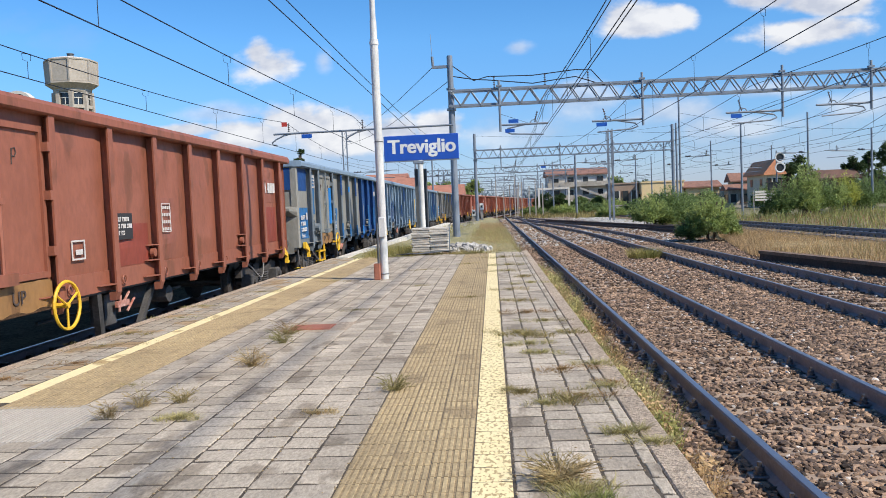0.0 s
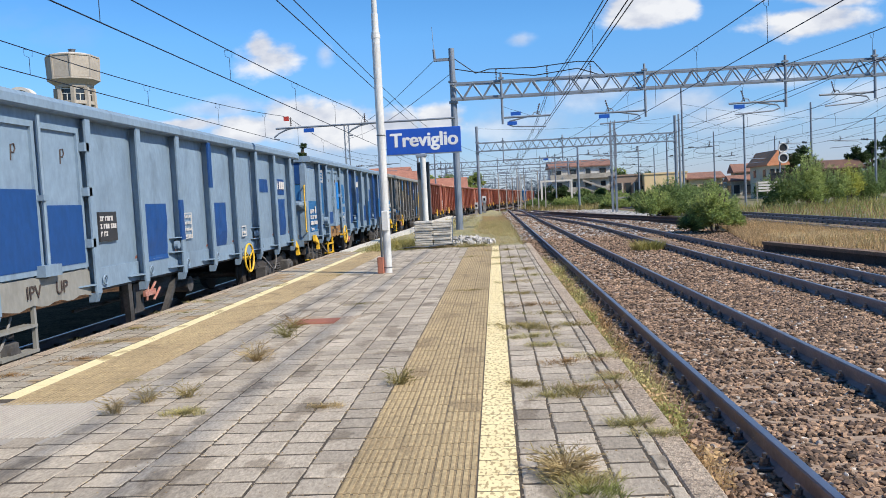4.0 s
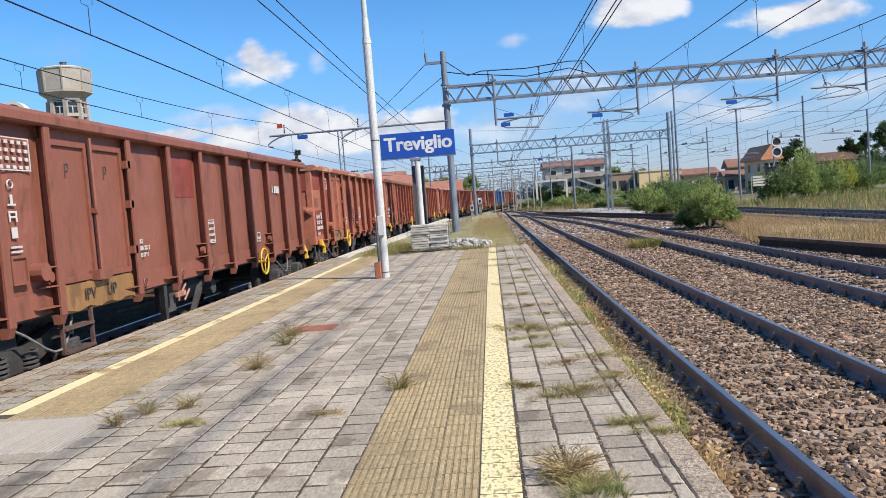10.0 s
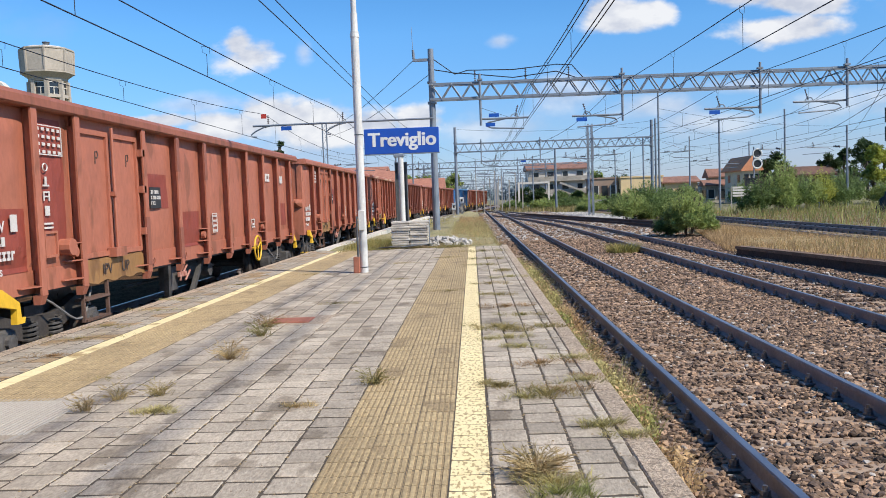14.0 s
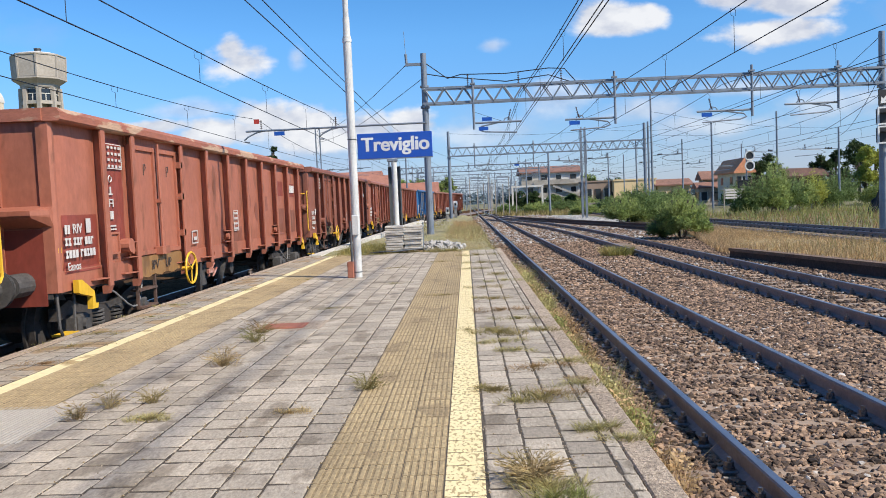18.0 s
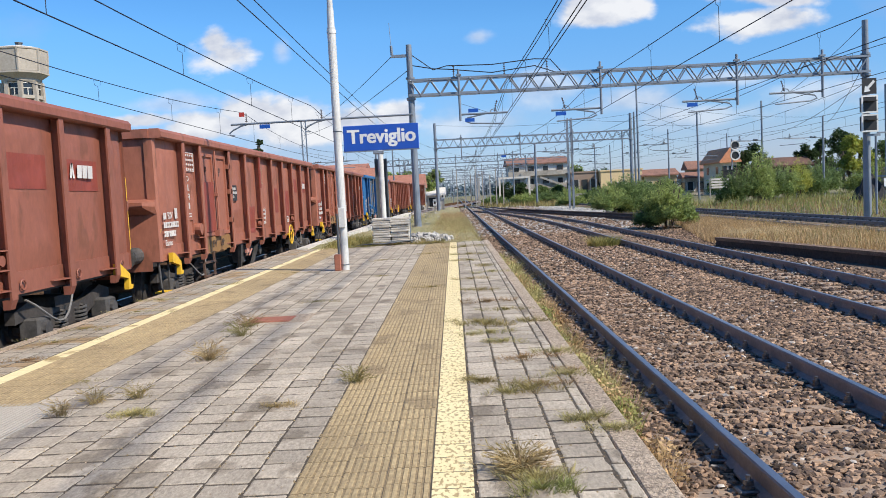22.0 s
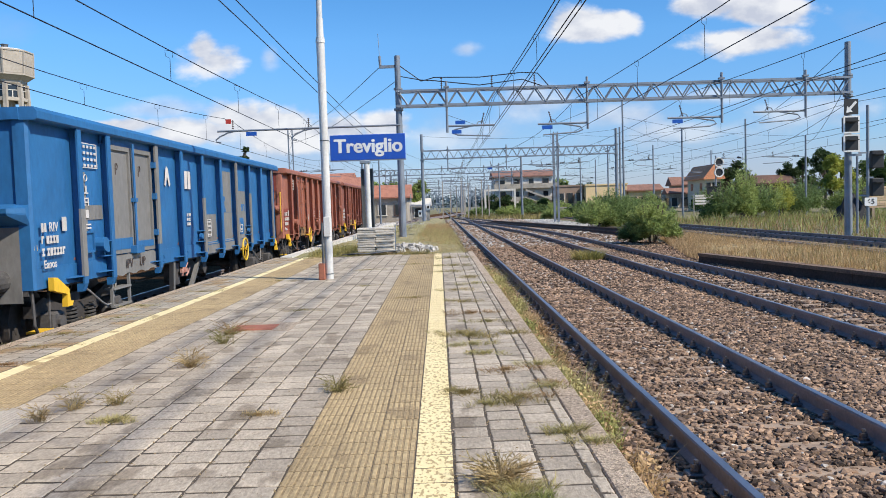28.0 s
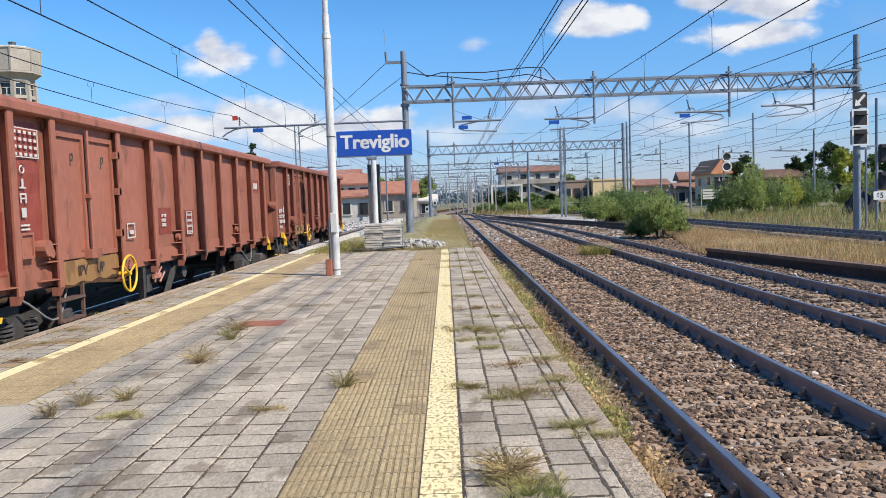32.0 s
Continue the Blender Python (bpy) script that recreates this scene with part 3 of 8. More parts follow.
def wheelset():
    g = Geo().rod((-1.0, 0, 0), (1.0, 0, 0), 0.08, 10)
    for s in (-1, 1):
        g.rod((s * 0.68, 0, 0), (s * 0.715, 0, 0), 0.49, 28).rod((s * 0.70, 0, 0), (s * 0.82, 0, 0), WHEEL_R, 28)
        g.rod((s * 0.81, 0, 0), (s * 0.87, 0, 0), 0.16, 14)
        for k in range(4):
            a = math.pi * k / 2
            g.rod((s * 0.81, 0.30 * math.cos(a), 0.30 * math.sin(a)), (s * 0.828, 0.30 * math.cos(a), 0.30 * math.sin(a)), 0.04, 8)
    return g


def underframe():
    g = Geo().box(-0.25, 0.25, -HALF, HALF, 0.72, 1.2).box(-1.23, 1.23, -HALF + 0.02, HALF - 0.02, 1.14, 1.22)
    for y in (-4.6, -2.6, -1.0, 1.0, 2.6, 4.6):
        g.box(-1.23, 1.23, y - 0.06, y + 0.06, 0.92, 1.16)
    for s in (-1, 1):
        g.box(s * 1.25 - 0.03, s * 1.25 - 0.002, -HALF + 0.05, HALF - 0.05, 0.90, 1.16)
    return g


def truss_leg(y, lean):
    return Geo().loft([[(1.18, y - 0.055, 0.95), (1.26, y - 0.055, 0.95), (1.26, y + 0.055, 0.95), (1.18, y + 0.055, 0.95)],
                       [(1.05, y + lean - 0.05, 0.32), (1.13, y + lean - 0.05, 0.32), (1.13, y + lean + 0.05, 0.32), (1.05, y + lean + 0.05, 0.32)]][::-1])


def brake_gear():
    g = Geo().rod((0.75, -0.55, 0.68), (0.75, 0.35, 0.68), 0.19, 14).rod((0.45, 0.8, 0.62), (1.0, 0.8, 0.62), 0.13, 12)
    g.rod((0.6, -2.2, 0.6), (0.6, 2.2, 0.6), 0.025, 6).box(0.9, 1.1, -1.5, -1.2, 0.45, 0.85)
    return g


def buffer(sign):
    g = Geo()
    y = sign * HALF
    for x in (-0.875, 0.875):
        g.rod((x, y, 1.05), (x, y + sign * 0.36, 1.05), 0.14, 14).rod((x, y + sign * 0.34, 1.05), (x, y + sign * 0.58, 1.05), 0.10, 12)
        g.rod((x, y + sign * 0.575, 1.05), (x, y + sign * 0.62, 1.05), 0.22, 18)
    g.box(-1.2, 1.2, min(y, y - sign * 0.14), max(y, y - sign * 0.14), 0.86, 1.2)
    return g


def coupling(sign):
    y = sign * HALF
    return Geo().tube([(0, y, 1.0), (0, y + sign * 0.3, 0.98), (0, y + sign * 0.55, 0.86), (0, y + sign * 0.62, 0.7)], 0.035, 6).tube([(0.25, y, 0.95), (0.3, y + sign * 0.3, 0.7), (0.3, y + sign * 0.6, 0.75)], 0.02, 6)


def hand_wheel(y):
    g = Geo().ring((1.47, y, 0.90), 0.26, 0.019, "x", 28, 6).rod((1.3, y, 0.90), (1.49, y, 0.90), 0.03, 8)
    for k in range(3):
        a = 2 * math.pi * k / 3 + 0.5
        g.rod((1.47, y, 0.90), (1.47, y + 0.255 * math.cos(a), 0.90 + 0.255 * math.sin(a)), 0.013, 6)
    return g


def handrail(sign, x):
    y = sign * (HALF + 0.03)
    out = 0.24 if sign > 0 else 0.10
    return Geo().tube([(x, y, 2.36), (x, y + sign * out * 0.85, 2.35), (x, y + sign * out, 2.28), (x, y + sign * out, 1.22), (x, y + sign * out * 0.8, 1.16), (x, y, 1.16)], 0.018, 6)


def corner_hook(sign):
    """Yellow rope hook and shunter's grip near the wagon's corner."""
    y = -HALF + 0.28 if sign < 0 else HALF - 0.72
    prof = [(y, 1.06), (y + 0.10, 1.05), (y + 0.40, 0.88), (y + 0.42, 0.72), (y + 0.50, 0.72), (y + 0.47, 0.66), (y + 0.33, 0.66), (y + 0.34, 0.82), (y + 0.05, 0.88), (y, 0.90)]
    return Geo().loft([[(1.31, q, z) for q, z in prof], [(1.38, q, z) for q, z in prof]])


def door_step():
    g = Geo()
    y0, y1 = DOOR[0] + 0.1, DOOR[0] + 0.75
    for y in (y0, y1):
        g.box(1.27, 1.31, y - 0.02, y + 0.02, 0.44, 0.95)
    for z in (0.44, 0.70):
        g.box(1.18, 1.33, y0, y1, z, z + 0.03)
    return g


def ring_hook():
    return Geo().ring((SIDE + 0.035, 0, 1.03), 0.055, 0.011, "x", 12, 5)


def plate(y0, y1, z0, z1, out):
    """A thin enamelled plate on the side."""
    return Geo().box(SIDE + out - 0.03, SIDE + out, y0, y1, z0, z1)


def bars(y0, y1, z0, z1, rows, seed, out=0.056):
    """Rows of unreadable lettering: upright strokes and short bars in groups."""
    g, rng = Geo(), random.Random(seed)
    h = (z1 - z0) / rows
    for r in range(rows):
        y, zc = y0, z1 - h * (r + 0.5)
        end = y0 + (y1 - y0) * rng.choice((0.55, 0.8, 1.0, 1.0))
        while y < end - 0.02:
            w = h * 0.40
            x0, x1 = SIDE + out - 0.004, SIDE + out + 0.003
            kind = rng.randrange(3)
            if kind == 0:
                g.box(x0, x1, y, y + w, zc - h * 0.32, zc + h * 0.32)
            elif kind == 1:
                g.box(x0, x1, y, y + w * 0.4, zc - h * 0.32, zc + h * 0.32).box(x0, x1, y + w * 0.4, y + w, zc + h * 0.12, zc + h * 0.32)
            else:
                g.box(x0, x1, y, y + w, zc + h * 0.14, zc + h * 0.32).box(x0, x1, y, y + w, zc - h * 0.32, zc - h * 0.12).box(x0, x1, y + w * 0.3, y + w * 0.7, zc - h * 0.12, zc + h * 0.14)
            y += w + h * (0.14 if rng.random() < 0.75 else 0.45)
    return g


def grid_table(y0, y1, z0, z1, out=0.056):
    """A load table: frame, ruling and bars."""
    g = Geo()
    x0, x1, t = SIDE + out - 0.004, SIDE + out + 0.004, 0.012
    g.box(x0, x1, y0, y1, z0, z0 + t).box(x0, x1, y0, y1, z1 - t, z1).box(x0, x1, y0, y0 + t, z0 + t, z1 - t).box(x0, x1, y1 - t, y1, z0 + t, z1 - t)
    n, m = 4, 5
    for i in range(n):
        for j in range(m):
            a, b = y0 + (y1 - y0) * (j + 0.2) / m, z0 + (z1 - z0) * (i + 0.22) / n
            g.box(x0, x1, a, a + (y1 - y0) / m * 0.5, b, b + (z1 - z0) / n * 0.42)
    return g


def mark_shape(y, z, s, out=0.056):
    """A maker's mark: a small tripod and three plain slanted blocks."""
    g = Geo()
    x1 = SIDE + out + 0.004
    for dy, w in ((0.0, 0.46), (0.52, 0.46), (1.04, 0.5)):
        a, h = y + (0.72 + dy) * s, 0.62 * s
        g.add([(x1, a, z + 0.02 * s), (x1, a + w * s, z + 0.02 * s), (x1, a + (w + 0.06) * s, z + h), (x1, a + 0.06 * s, z + h)], [(0, 1, 2, 3)])
    for q in (0.0, 0.30):
        g.add([(x1, y + q * s, z), (x1, y + (q + 0.18) * s, z), (x1, y + 0.34 * s, z + 0.7 * s), (x1, y + 0.18 * s, z + 0.7 * s)], [(0, 1, 2, 3)])
    return g


def symbol(j):
    """One sign of the stencilled column."""
    g = Geo()
    x0, x1 = SIDE + 0.05, SIDE + 0.058
    if j == 0:
        return g.ring((SIDE + 0.054, 0.07, 0.06), 0.05, 0.009, "x", 14, 4)
    if j == 1:
        return g.box(x0, x1, 0, 0.14, 0.0, 0.022).box(x0, x1, 0.05, 0.09, 0.022, 0.13)
    if j == 2:
        return g.box(x0, x1, 0, 0.022, 0, 0.13).box(x0, x1, 0.118, 0.14, 0, 0.13).box(x0, x1, 0.022, 0.118, 0.108, 0.13).box(x0, x1, 0.022, 0.118, 0.05, 0.07)
    if j == 3:
        return g.box(x0, x1, 0.02, 0.12, 0.0, 0.13)
    return g.box(x0, x1, -0.02, 0.18, 0.02, 0.045).box(x0, x1, -0.02, 0.18, 0.075, 0.10)


STEP = mat("rusty brown step iron", (0.15, 0.085, 0.06), (0.09, 0.055, 0.042), rough=0.8, big=3, fine=30, bump=0.2)
HOSE = mat("pale dusty rubber hose", (0.22, 0.21, 0.20), rough=0.8, fine=30, bump=0.2)


def wagon(k, spec):
    """An open high-sided bogie wagon, nose towards -y."""
    base = spec["base"]
    post_c, cope_c, door_c = spec.get("post", base), spec.get("cope", base), spec.get("door", base)
    w = empty("freight_wagon", Matrix(), spec["label"], "freight wagon", "wagons of the freight train")
    for i, (a, b) in enumerate(BAYS):
        part("side_panel", shared(f"side_panel:{i}{k % 3}", lambda: bay_panel(a, b, i + 11 * (k % 3)), True), spec.get("bays", {}).get(i, base), w)
    for y in POSTS:
        part("side_post", shared("side_post", post), spec.get("posts", {}).get(POSTS.index(y), post_c), w, at=pose(0, y, 0))
    for i, y in enumerate(POSTS):
        tall = i in (1, 4, 7)
        for z, d in ((1.0, 0.24), (1.22, 0.15), (1.43, 0.13)) if tall else ((1.0, 0.20),):
            part("bracket", shared(f"bracket:{d}", lambda: bracket(d)), base, w, at=pose(0, y, z))
        part("post_foot", shared("post_foot", lambda: Geo().loft([[(SIDE + 0.02, -0.055, 0.80), (1.36, -0.05, 0.80), (1.36, 0.05, 0.80), (SIDE + 0.02, 0.055, 0.80)], [(SIDE + 0.02, -0.06, 0.905), (1.398, -0.06, 0.905), (1.398, 0.058, 0.905), (SIDE + 0.02, 0.058, 0.905)]])), spec.get("posts", {}).get(i, post_c), w, at=pose(0, y, 0))
        if tall:
            part("roller", shared("roller", lambda: Geo().rod((SIDE + 0.04, -0.13, 1.33), (1.37, -0.13, 1.33), 0.06, 12)), base, w, at=pose(0, y, 0))
    for i, y in enumerate(POSTS[2:]):
        part("ring", shared("ring", ring_hook), base, w, at=pose(0, y + 0.35, 0))
    part("far_side", shared("far_side", lambda: Geo().box(-1.30, -1.26, -HALF, HALF, 0.95, 2.97)), base, w)
    part("side_sill", shared("side_sill", lambda: Geo().box(SIDE - 0.03, SIDE + 0.008, -HALF + 0.08, DOOR[0], 0.93, 1.18).box(SIDE - 0.03, SIDE + 0.008, DOOR[1], HALF - 0.02, 0.93, 1.18)), spec.get("sill", base), w)
    part("drop_board", shared("drop_board", lambda: Geo().grid(lambda u, v: (SIDE + 0.055 - 0.012 * math.sin(9 * u) * v, DOOR[0] + 0.06 + (DOOR[1] - DOOR[0] - 0.12) * u, 0.90 + 0.02 * math.sin(23 * u) + 0.29 * v), 14, 3).box(SIDE - 0.02, SIDE + 0.035, DOOR[0] + 0.06, DOOR[1] - 0.06, 0.93, 1.20)), spec.get("board", TAN), w, "ochre drop board with chalked letters")
    mid = (DOOR[0] + DOOR[1]) / 2
    for i, (a, b) in enumerate(((DOOR[0] + 0.06, mid), (mid, DOOR[1] - 0.06))):
        leaf = part("door_leaf", shared(f"door_leaf:{i}", lambda: door_leaf(a, b)), door_c, w)
        part("chalk_mark", shared("chalk_mark", lambda: Geo().tube([(0, 0.0, -0.09), (0, 0.015, 0.07), (0, 0.07, 0.08), (0, 0.085, 0.03), (0, 0.06, -0.01), (0, 0.01, -0.005)], 0.008, 5)), CHALK, leaf, at=pose(SIDE + 0.031, (a + b) / 2 + (k * 0.37 % 0.2) - 0.1, 2.5))
    part("door_header", shared("door_header", lambda: Geo().box(SIDE - 0.03, SIDE + 0.03, DOOR[0] - 0.02, DOOR[1] + 0.02, 2.84, 2.96)), base, w)
    part("door_pillar", shared("door_pillar", lambda: Geo().box(SIDE - 0.04, SIDE - 0.005, DOOR[0] - 0.02, DOOR[1] + 0.02, 1.18, 2.86)), base, w)
    part("locking_bar", shared("locking_bar", lambda: Geo().rod((1.37, mid, 1.22), (1.37, mid, 2.90), 0.022, 6).box(1.30, 1.40, mid - 0.05, mid + 0.05, 2.0, 2.06).box(1.30, 1.42, mid - 0.16, mid + 0.16, 1.20, 1.32)), post_c, w)
    for z in (1.5, 2.1, 2.62):
        part("hinge", shared("hinge", lambda: Geo().box(1.30, 1.40, -0.07, 0.04, -0.05, 0.05)), post_c, w, at=pose(0, DOOR[1] - 0.04, z))
    letters("chalk_letters", "IPV     UP", 0.2, CHALK, w, pose(SIDE + 0.068, mid, 1.05, 90, 0, 90), thick=0.002)
    for s in (-1, 1):
        part("top_rail", shared(f"top_rail:{s}", lambda: cope(s * SIDE, s)), cope_c, w)
        part("end_rail", shared(f"end_rail:{s}", lambda: Geo().box(-1.23, 1.23, min(s * HALF - s * 0.12, s * HALF + s * 0.05), max(s * HALF - s * 0.12, s * HALF + s * 0.05), 2.96, 3.105)), cope_c, w)
        part("end_wall", shared(f"end_wall:{s}", lambda: end_wall(s)), spec.get("end", base), w)
        for x in (-0.62, 0.62):
            part("end_rib", shared(f"end_rib:{s}", lambda: end_rib(s)), spec.get("end", base), w, at=pose(x, 0, 0))
        part("end_apron", shared(f"end_apron:{s}", lambda: Geo().box(-1.14, 1.14, min(s * HALF, s * (HALF + 0.012)), max(s * HALF, s * (HALF + 0.012)), 0.78, 1.69)), spec.get("apron", spec.get("end", base)), w)
        part("end_shelf", shared(f"end_shelf:{s}", lambda: shelf(s)), base, w)
        part("buffer", shared(f"buffer:{s}", lambda: buffer(s), False), BOGIE_GREY, w)
        part("coupling", shared(f"coupling:{s}", lambda: coupling(s)), BOGIE, w)
        if s > 0 or spec.get("front_rail"):
            part("handrail", shared(f"handrail:{s}", lambda: handrail(s, 1.16 if s > 0 else 1.25)), spec.get("rail", SAFETY), w, "yellow grab rail")
        part("corner_hook", shared(f"corner_hook:{s}", lambda: corner_hook(s)), SAFETY, w, "yellow steel rope hook")
    for z0, z1, m in spec.get("end_bands", ()):
        band = part("paint_patch", Geo().grid(lambda u, v: (-1.13 + 2.26 * u, -HALF - 0.008 - 0.02 * math.sin(math.pi * u) * math.sin(math.pi * ((z0 + (z1 - z0) * v) - 0.95) / 2.02), z0 + (z1 - z0) * v), 8, 4), m, w)
    part("reflector", shared("reflector", lambda: Geo().cbox(1.275, 1.295, -HALF + 0.02, -HALF + 0.10, 1.40, 1.47, 0.004)), SAFETY, w, "small yellow reflector")
    part("corner_plate", shared("corner_plate", lambda: Geo().loft([[(1.13, -HALF - 0.012, z), (1.27, -HALF - 0.004, z), (1.30, -HALF + 0.03, z), (1.30, -HALF + 0.075, z), (1.262, -HALF + 0.075, z), (1.13, -HALF + 0.02, z)] for z in (0.93, 2.955)])), base, w)
    part("floor", shared("floor", lambda: Geo().box(-1.26, 1.26, -HALF + 0.05, HALF - 0.05, 1.22, 1.26)), BROWN_DARK, w)
    part("underframe", shared("underframe", underframe), BOGIE, w)
    part("brake_gear", shared("brake_gear", brake_gear), BOGIE_GREY, w)
    for y, lean in ((-1.93, 0.30), (-0.24, -0.28)):
        part("truss_leg", shared(f"truss_leg:{y}", lambda: truss_leg(y, lean)), spec.get("leg", BOGIE_GREY), w)
    for y in (-5.45, 5.45):
        bog = part("bogie", shared("bogie", bogie_frame), BOGIE, w, at=pose(0, y, 0))
        for q in (-0.27, 0.27):
            part("spring", shared("spring", spring), BOGIE_GREY, bog, at=pose(0, q, 0))
        for q in (-0.92, 0.92):
            WHEELSETS.append(part("wheelset", shared("wheelset", wheelset), BOGIE, bog, at=pose(0, q, WHEEL_R)))
            part("axle_box", shared("axle_box", axle_box), BOGIE_GREY, bog, at=pose(0, q, 0))
    for i, z0, z1, m in spec.get("tips", ()):
        part("paint_patch", Geo().box(1.371, 1.404, -0.064, 0.064, z0, z1), m, w, at=pose(0, POSTS[i], 0))
    part("changeover_lever", shared("changeover_lever", lambda: Geo().box(1.15, 1.19, -1.32, -0.98, 0.66, 0.74).rod((1.17, -1.25, 0.60), (1.20, -1.25, 0.82), 0.018, 6).rod((1.17, -1.1, 0.72), (1.20, -1.0, 0.84), 0.018, 6).rod((1.17, -1.02, 0.58), (1.20, -0.86, 0.74), 0.018, 6)), LEVER, w, "red brake changeover lever")
    for q in (-5.1, 4.7):
        part("brake_hose", shared(f"brake_hose:{q}", lambda: Geo().tube([(1.20 + 0.08 * math.sin(math.pi * u / 8), q - 0.5 + 1.15 * u / 8, 0.84 - 0.34 * math.sin(math.pi * (u / 8) ** 1.25)) for u in range(9)], 0.014, 6)), HOSE, w)
    ya, yb = BAYS[1]
    if "column" in spec:
        part("paint_patch", coat(1, k, 0.12, 0.80, 1.45, 2.88, 0.005), spec["column"], w)
    off = clear(1, k, 0.2, 0.75, 1.5, 2.8)
    for j in range(5):
        part("symbol", shared(f"symbol:{j}", lambda: symbol(j)), WHITE_INK, w, at=pose(off - 0.054, ya + 0.24, 2.27 - 0.165 * j) @ Matrix.Diagonal((1, 0.95, 0.85, 1)))
    wy = -HALF + (4.0 if spec.get("wheel", "front") == "front" else 9.62)
    part("hand_wheel", shared(f"hand_wheel:{wy:.2f}", lambda: hand_wheel(wy)), SAFETY, w, "yellow parking brake wheel")
    part("door_step", shared("door_step", door_step), spec.get("step", STEP), w)
    near = clear(0, k, 0.1, 0.85, 1.2, 1.8)
    tagged(part("data_stencil", shared(f"data_stencil:{k % 3}", lambda: bars(-HALF + 0.15, -HALF + 0.88, 1.30, 1.60, 2, 5 + k % 3, near).box(SIDE + near - 0.003, SIDE + near + 0.003, -HALF + 0.16, -HALF + 0.21, 1.62, 1.73).box(SIDE + near - 0.003, SIDE + near + 0.003, -HALF + 0.23, -HALF + 0.28, 1.62, 1.73).box(SIDE + near - 0.003, SIDE + near + 0.003, -HALF + 0.70, -HALF + 0.82, 1.62, 1.80)), WHITE_INK, w, "white stencilled wagon data"), kind="stuff")
    letters("stencil_word", "RIV", 0.165, WHITE_INK, w, pose(SIDE + near, -HALF + 0.47, 1.675, 90, 0, 90), thick=0.002, bold=0.002)
    letters("stencil_word", "Eanos", 0.14, WHITE_INK, w, pose(SIDE + near, -HALF + 0.34, 1.22, 90, 0, 90), thick=0.002, bold=0.002)
    part("label_holder", shared("label_holder", lambda: Geo().box(SIDE, SIDE + 0.07, BAYS[1][0] + 0.18, BAYS[1][0] + 0.46, 1.30, 1.33).box(SIDE, SIDE + 0.07, BAYS[1][0] + 0.18, BAYS[1][0] + 0.46, 1.57, 1.60).box(SIDE, SIDE + 0.07, BAYS[1][0] + 0.18, BAYS[1][0] + 0.205, 1.33, 1.57).box(SIDE, SIDE + 0.07, BAYS[1][0] + 0.435, BAYS[1][0] + 0.46, 1.33, 1.57).box(SIDE, SIDE + 0.045, BAYS[1][0] + 0.205, BAYS[1][0] + 0.435, 1.33, 1.57)), post_c, w)
    part("lamp_bracket", shared("lamp_bracket", lambda: Geo().rod((SIDE, BAYS[1][0] + 0.62, 1.40), (SIDE + 0.16, BAYS[1][0] + 0.62, 1.40), 0.10, 12)), post_c, w)
    stirrup = part("corner_step", shared("corner_step", lambda: Geo().tube([(1.22, -HALF + 0.05, 0.92), (1.26, -HALF + 0.0, 0.5), (1.26, -HALF + 0.08, 0.38), (1.26, -HALF + 0.36, 0.38), (1.24, -HALF + 0.42, 0.90)], 0.02, 6)), BOGIE_GREY, w)
    part("tread", shared("tread", lambda: Geo().box(1.12, 1.30, -HALF + 0.06, -HALF + 0.38, 0.40, 0.425)), SAFETY, stirrup, "yellow tread")
    if spec.get("signs"):
        if "sign_back" in spec:
            part("paint_patch", Geo().box(0.52, 1.12, -HALF - 0.024, -HALF + 0.03, 1.98, 2.86), spec["sign_back"], w)
        for j, z in enumerate((2.46, 2.20)):
            sign = part("warning_triangle", Geo().add([(0.670, -HALF - 0.03, z), (0.990, -HALF - 0.03, z), (0.830, -HALF - 0.03, z + 0.27), (0.670, -HALF - 0.015, z), (0.990, -HALF - 0.015, z), (0.830, -HALF - 0.015, z + 0.27)], [(0, 1, 2), (5, 4, 3), (0, 3, 4, 1), (1, 4, 5, 2), (2, 5, 3, 0)]), SAFETY, w, "yellow high-voltage warning triangle")
            part("bolt_mark", Geo().add([(0.850, -HALF - 0.034, z + 0.19), (0.800, -HALF - 0.034, z + 0.10), (0.835, -HALF - 0.034, z + 0.10), (0.810, -HALF - 0.034, z + 0.03), (0.870, -HALF - 0.034, z + 0.12), (0.835, -HALF - 0.034, z + 0.12)], [(0, 1, 2, 5), (2, 3, 4, 5)]), BLACK_INK, sign)
        part("round_sign", Geo().rod((0.850, -HALF - 0.03, 2.06), (0.850, -HALF - 0.015, 2.06), 0.12, 18), SAFETY, w, "round yellow warning disc")
        part("cross_rail", Geo().rod((0.550, -HALF - 0.11, 2.28), (1.200, -HALF - 0.11, 2.28), 0.016, 6), SAFETY, w)
    part("load_table", shared(f"load_table:a{k % 3}", lambda: grid_table(-HALF + 1.30, -HALF + 1.86, 2.46, 2.80, off)), WHITE_INK, w, "white stencilled load table")
    for j, (bay, f0, f1, z0, z1, m) in enumerate(spec.get("patches", ())):
        part("paint_patch", coat(bay, k, f0, f1, z0, z1, 0.005 + 0.0007 * j), m, w)
    for leaf_i, f0, f1, z0, z1, m in spec.get("door_patches", ()):
        a = DOOR[0] + 0.06 if leaf_i == 0 else mid
        b = mid if leaf_i == 0 else DOOR[1] - 0.06
        part("paint_patch", Geo().box(SIDE + 0.015, SIDE + 0.06, a + (b - a) * f0, a + (b - a) * f1, z0, z1), m, w)
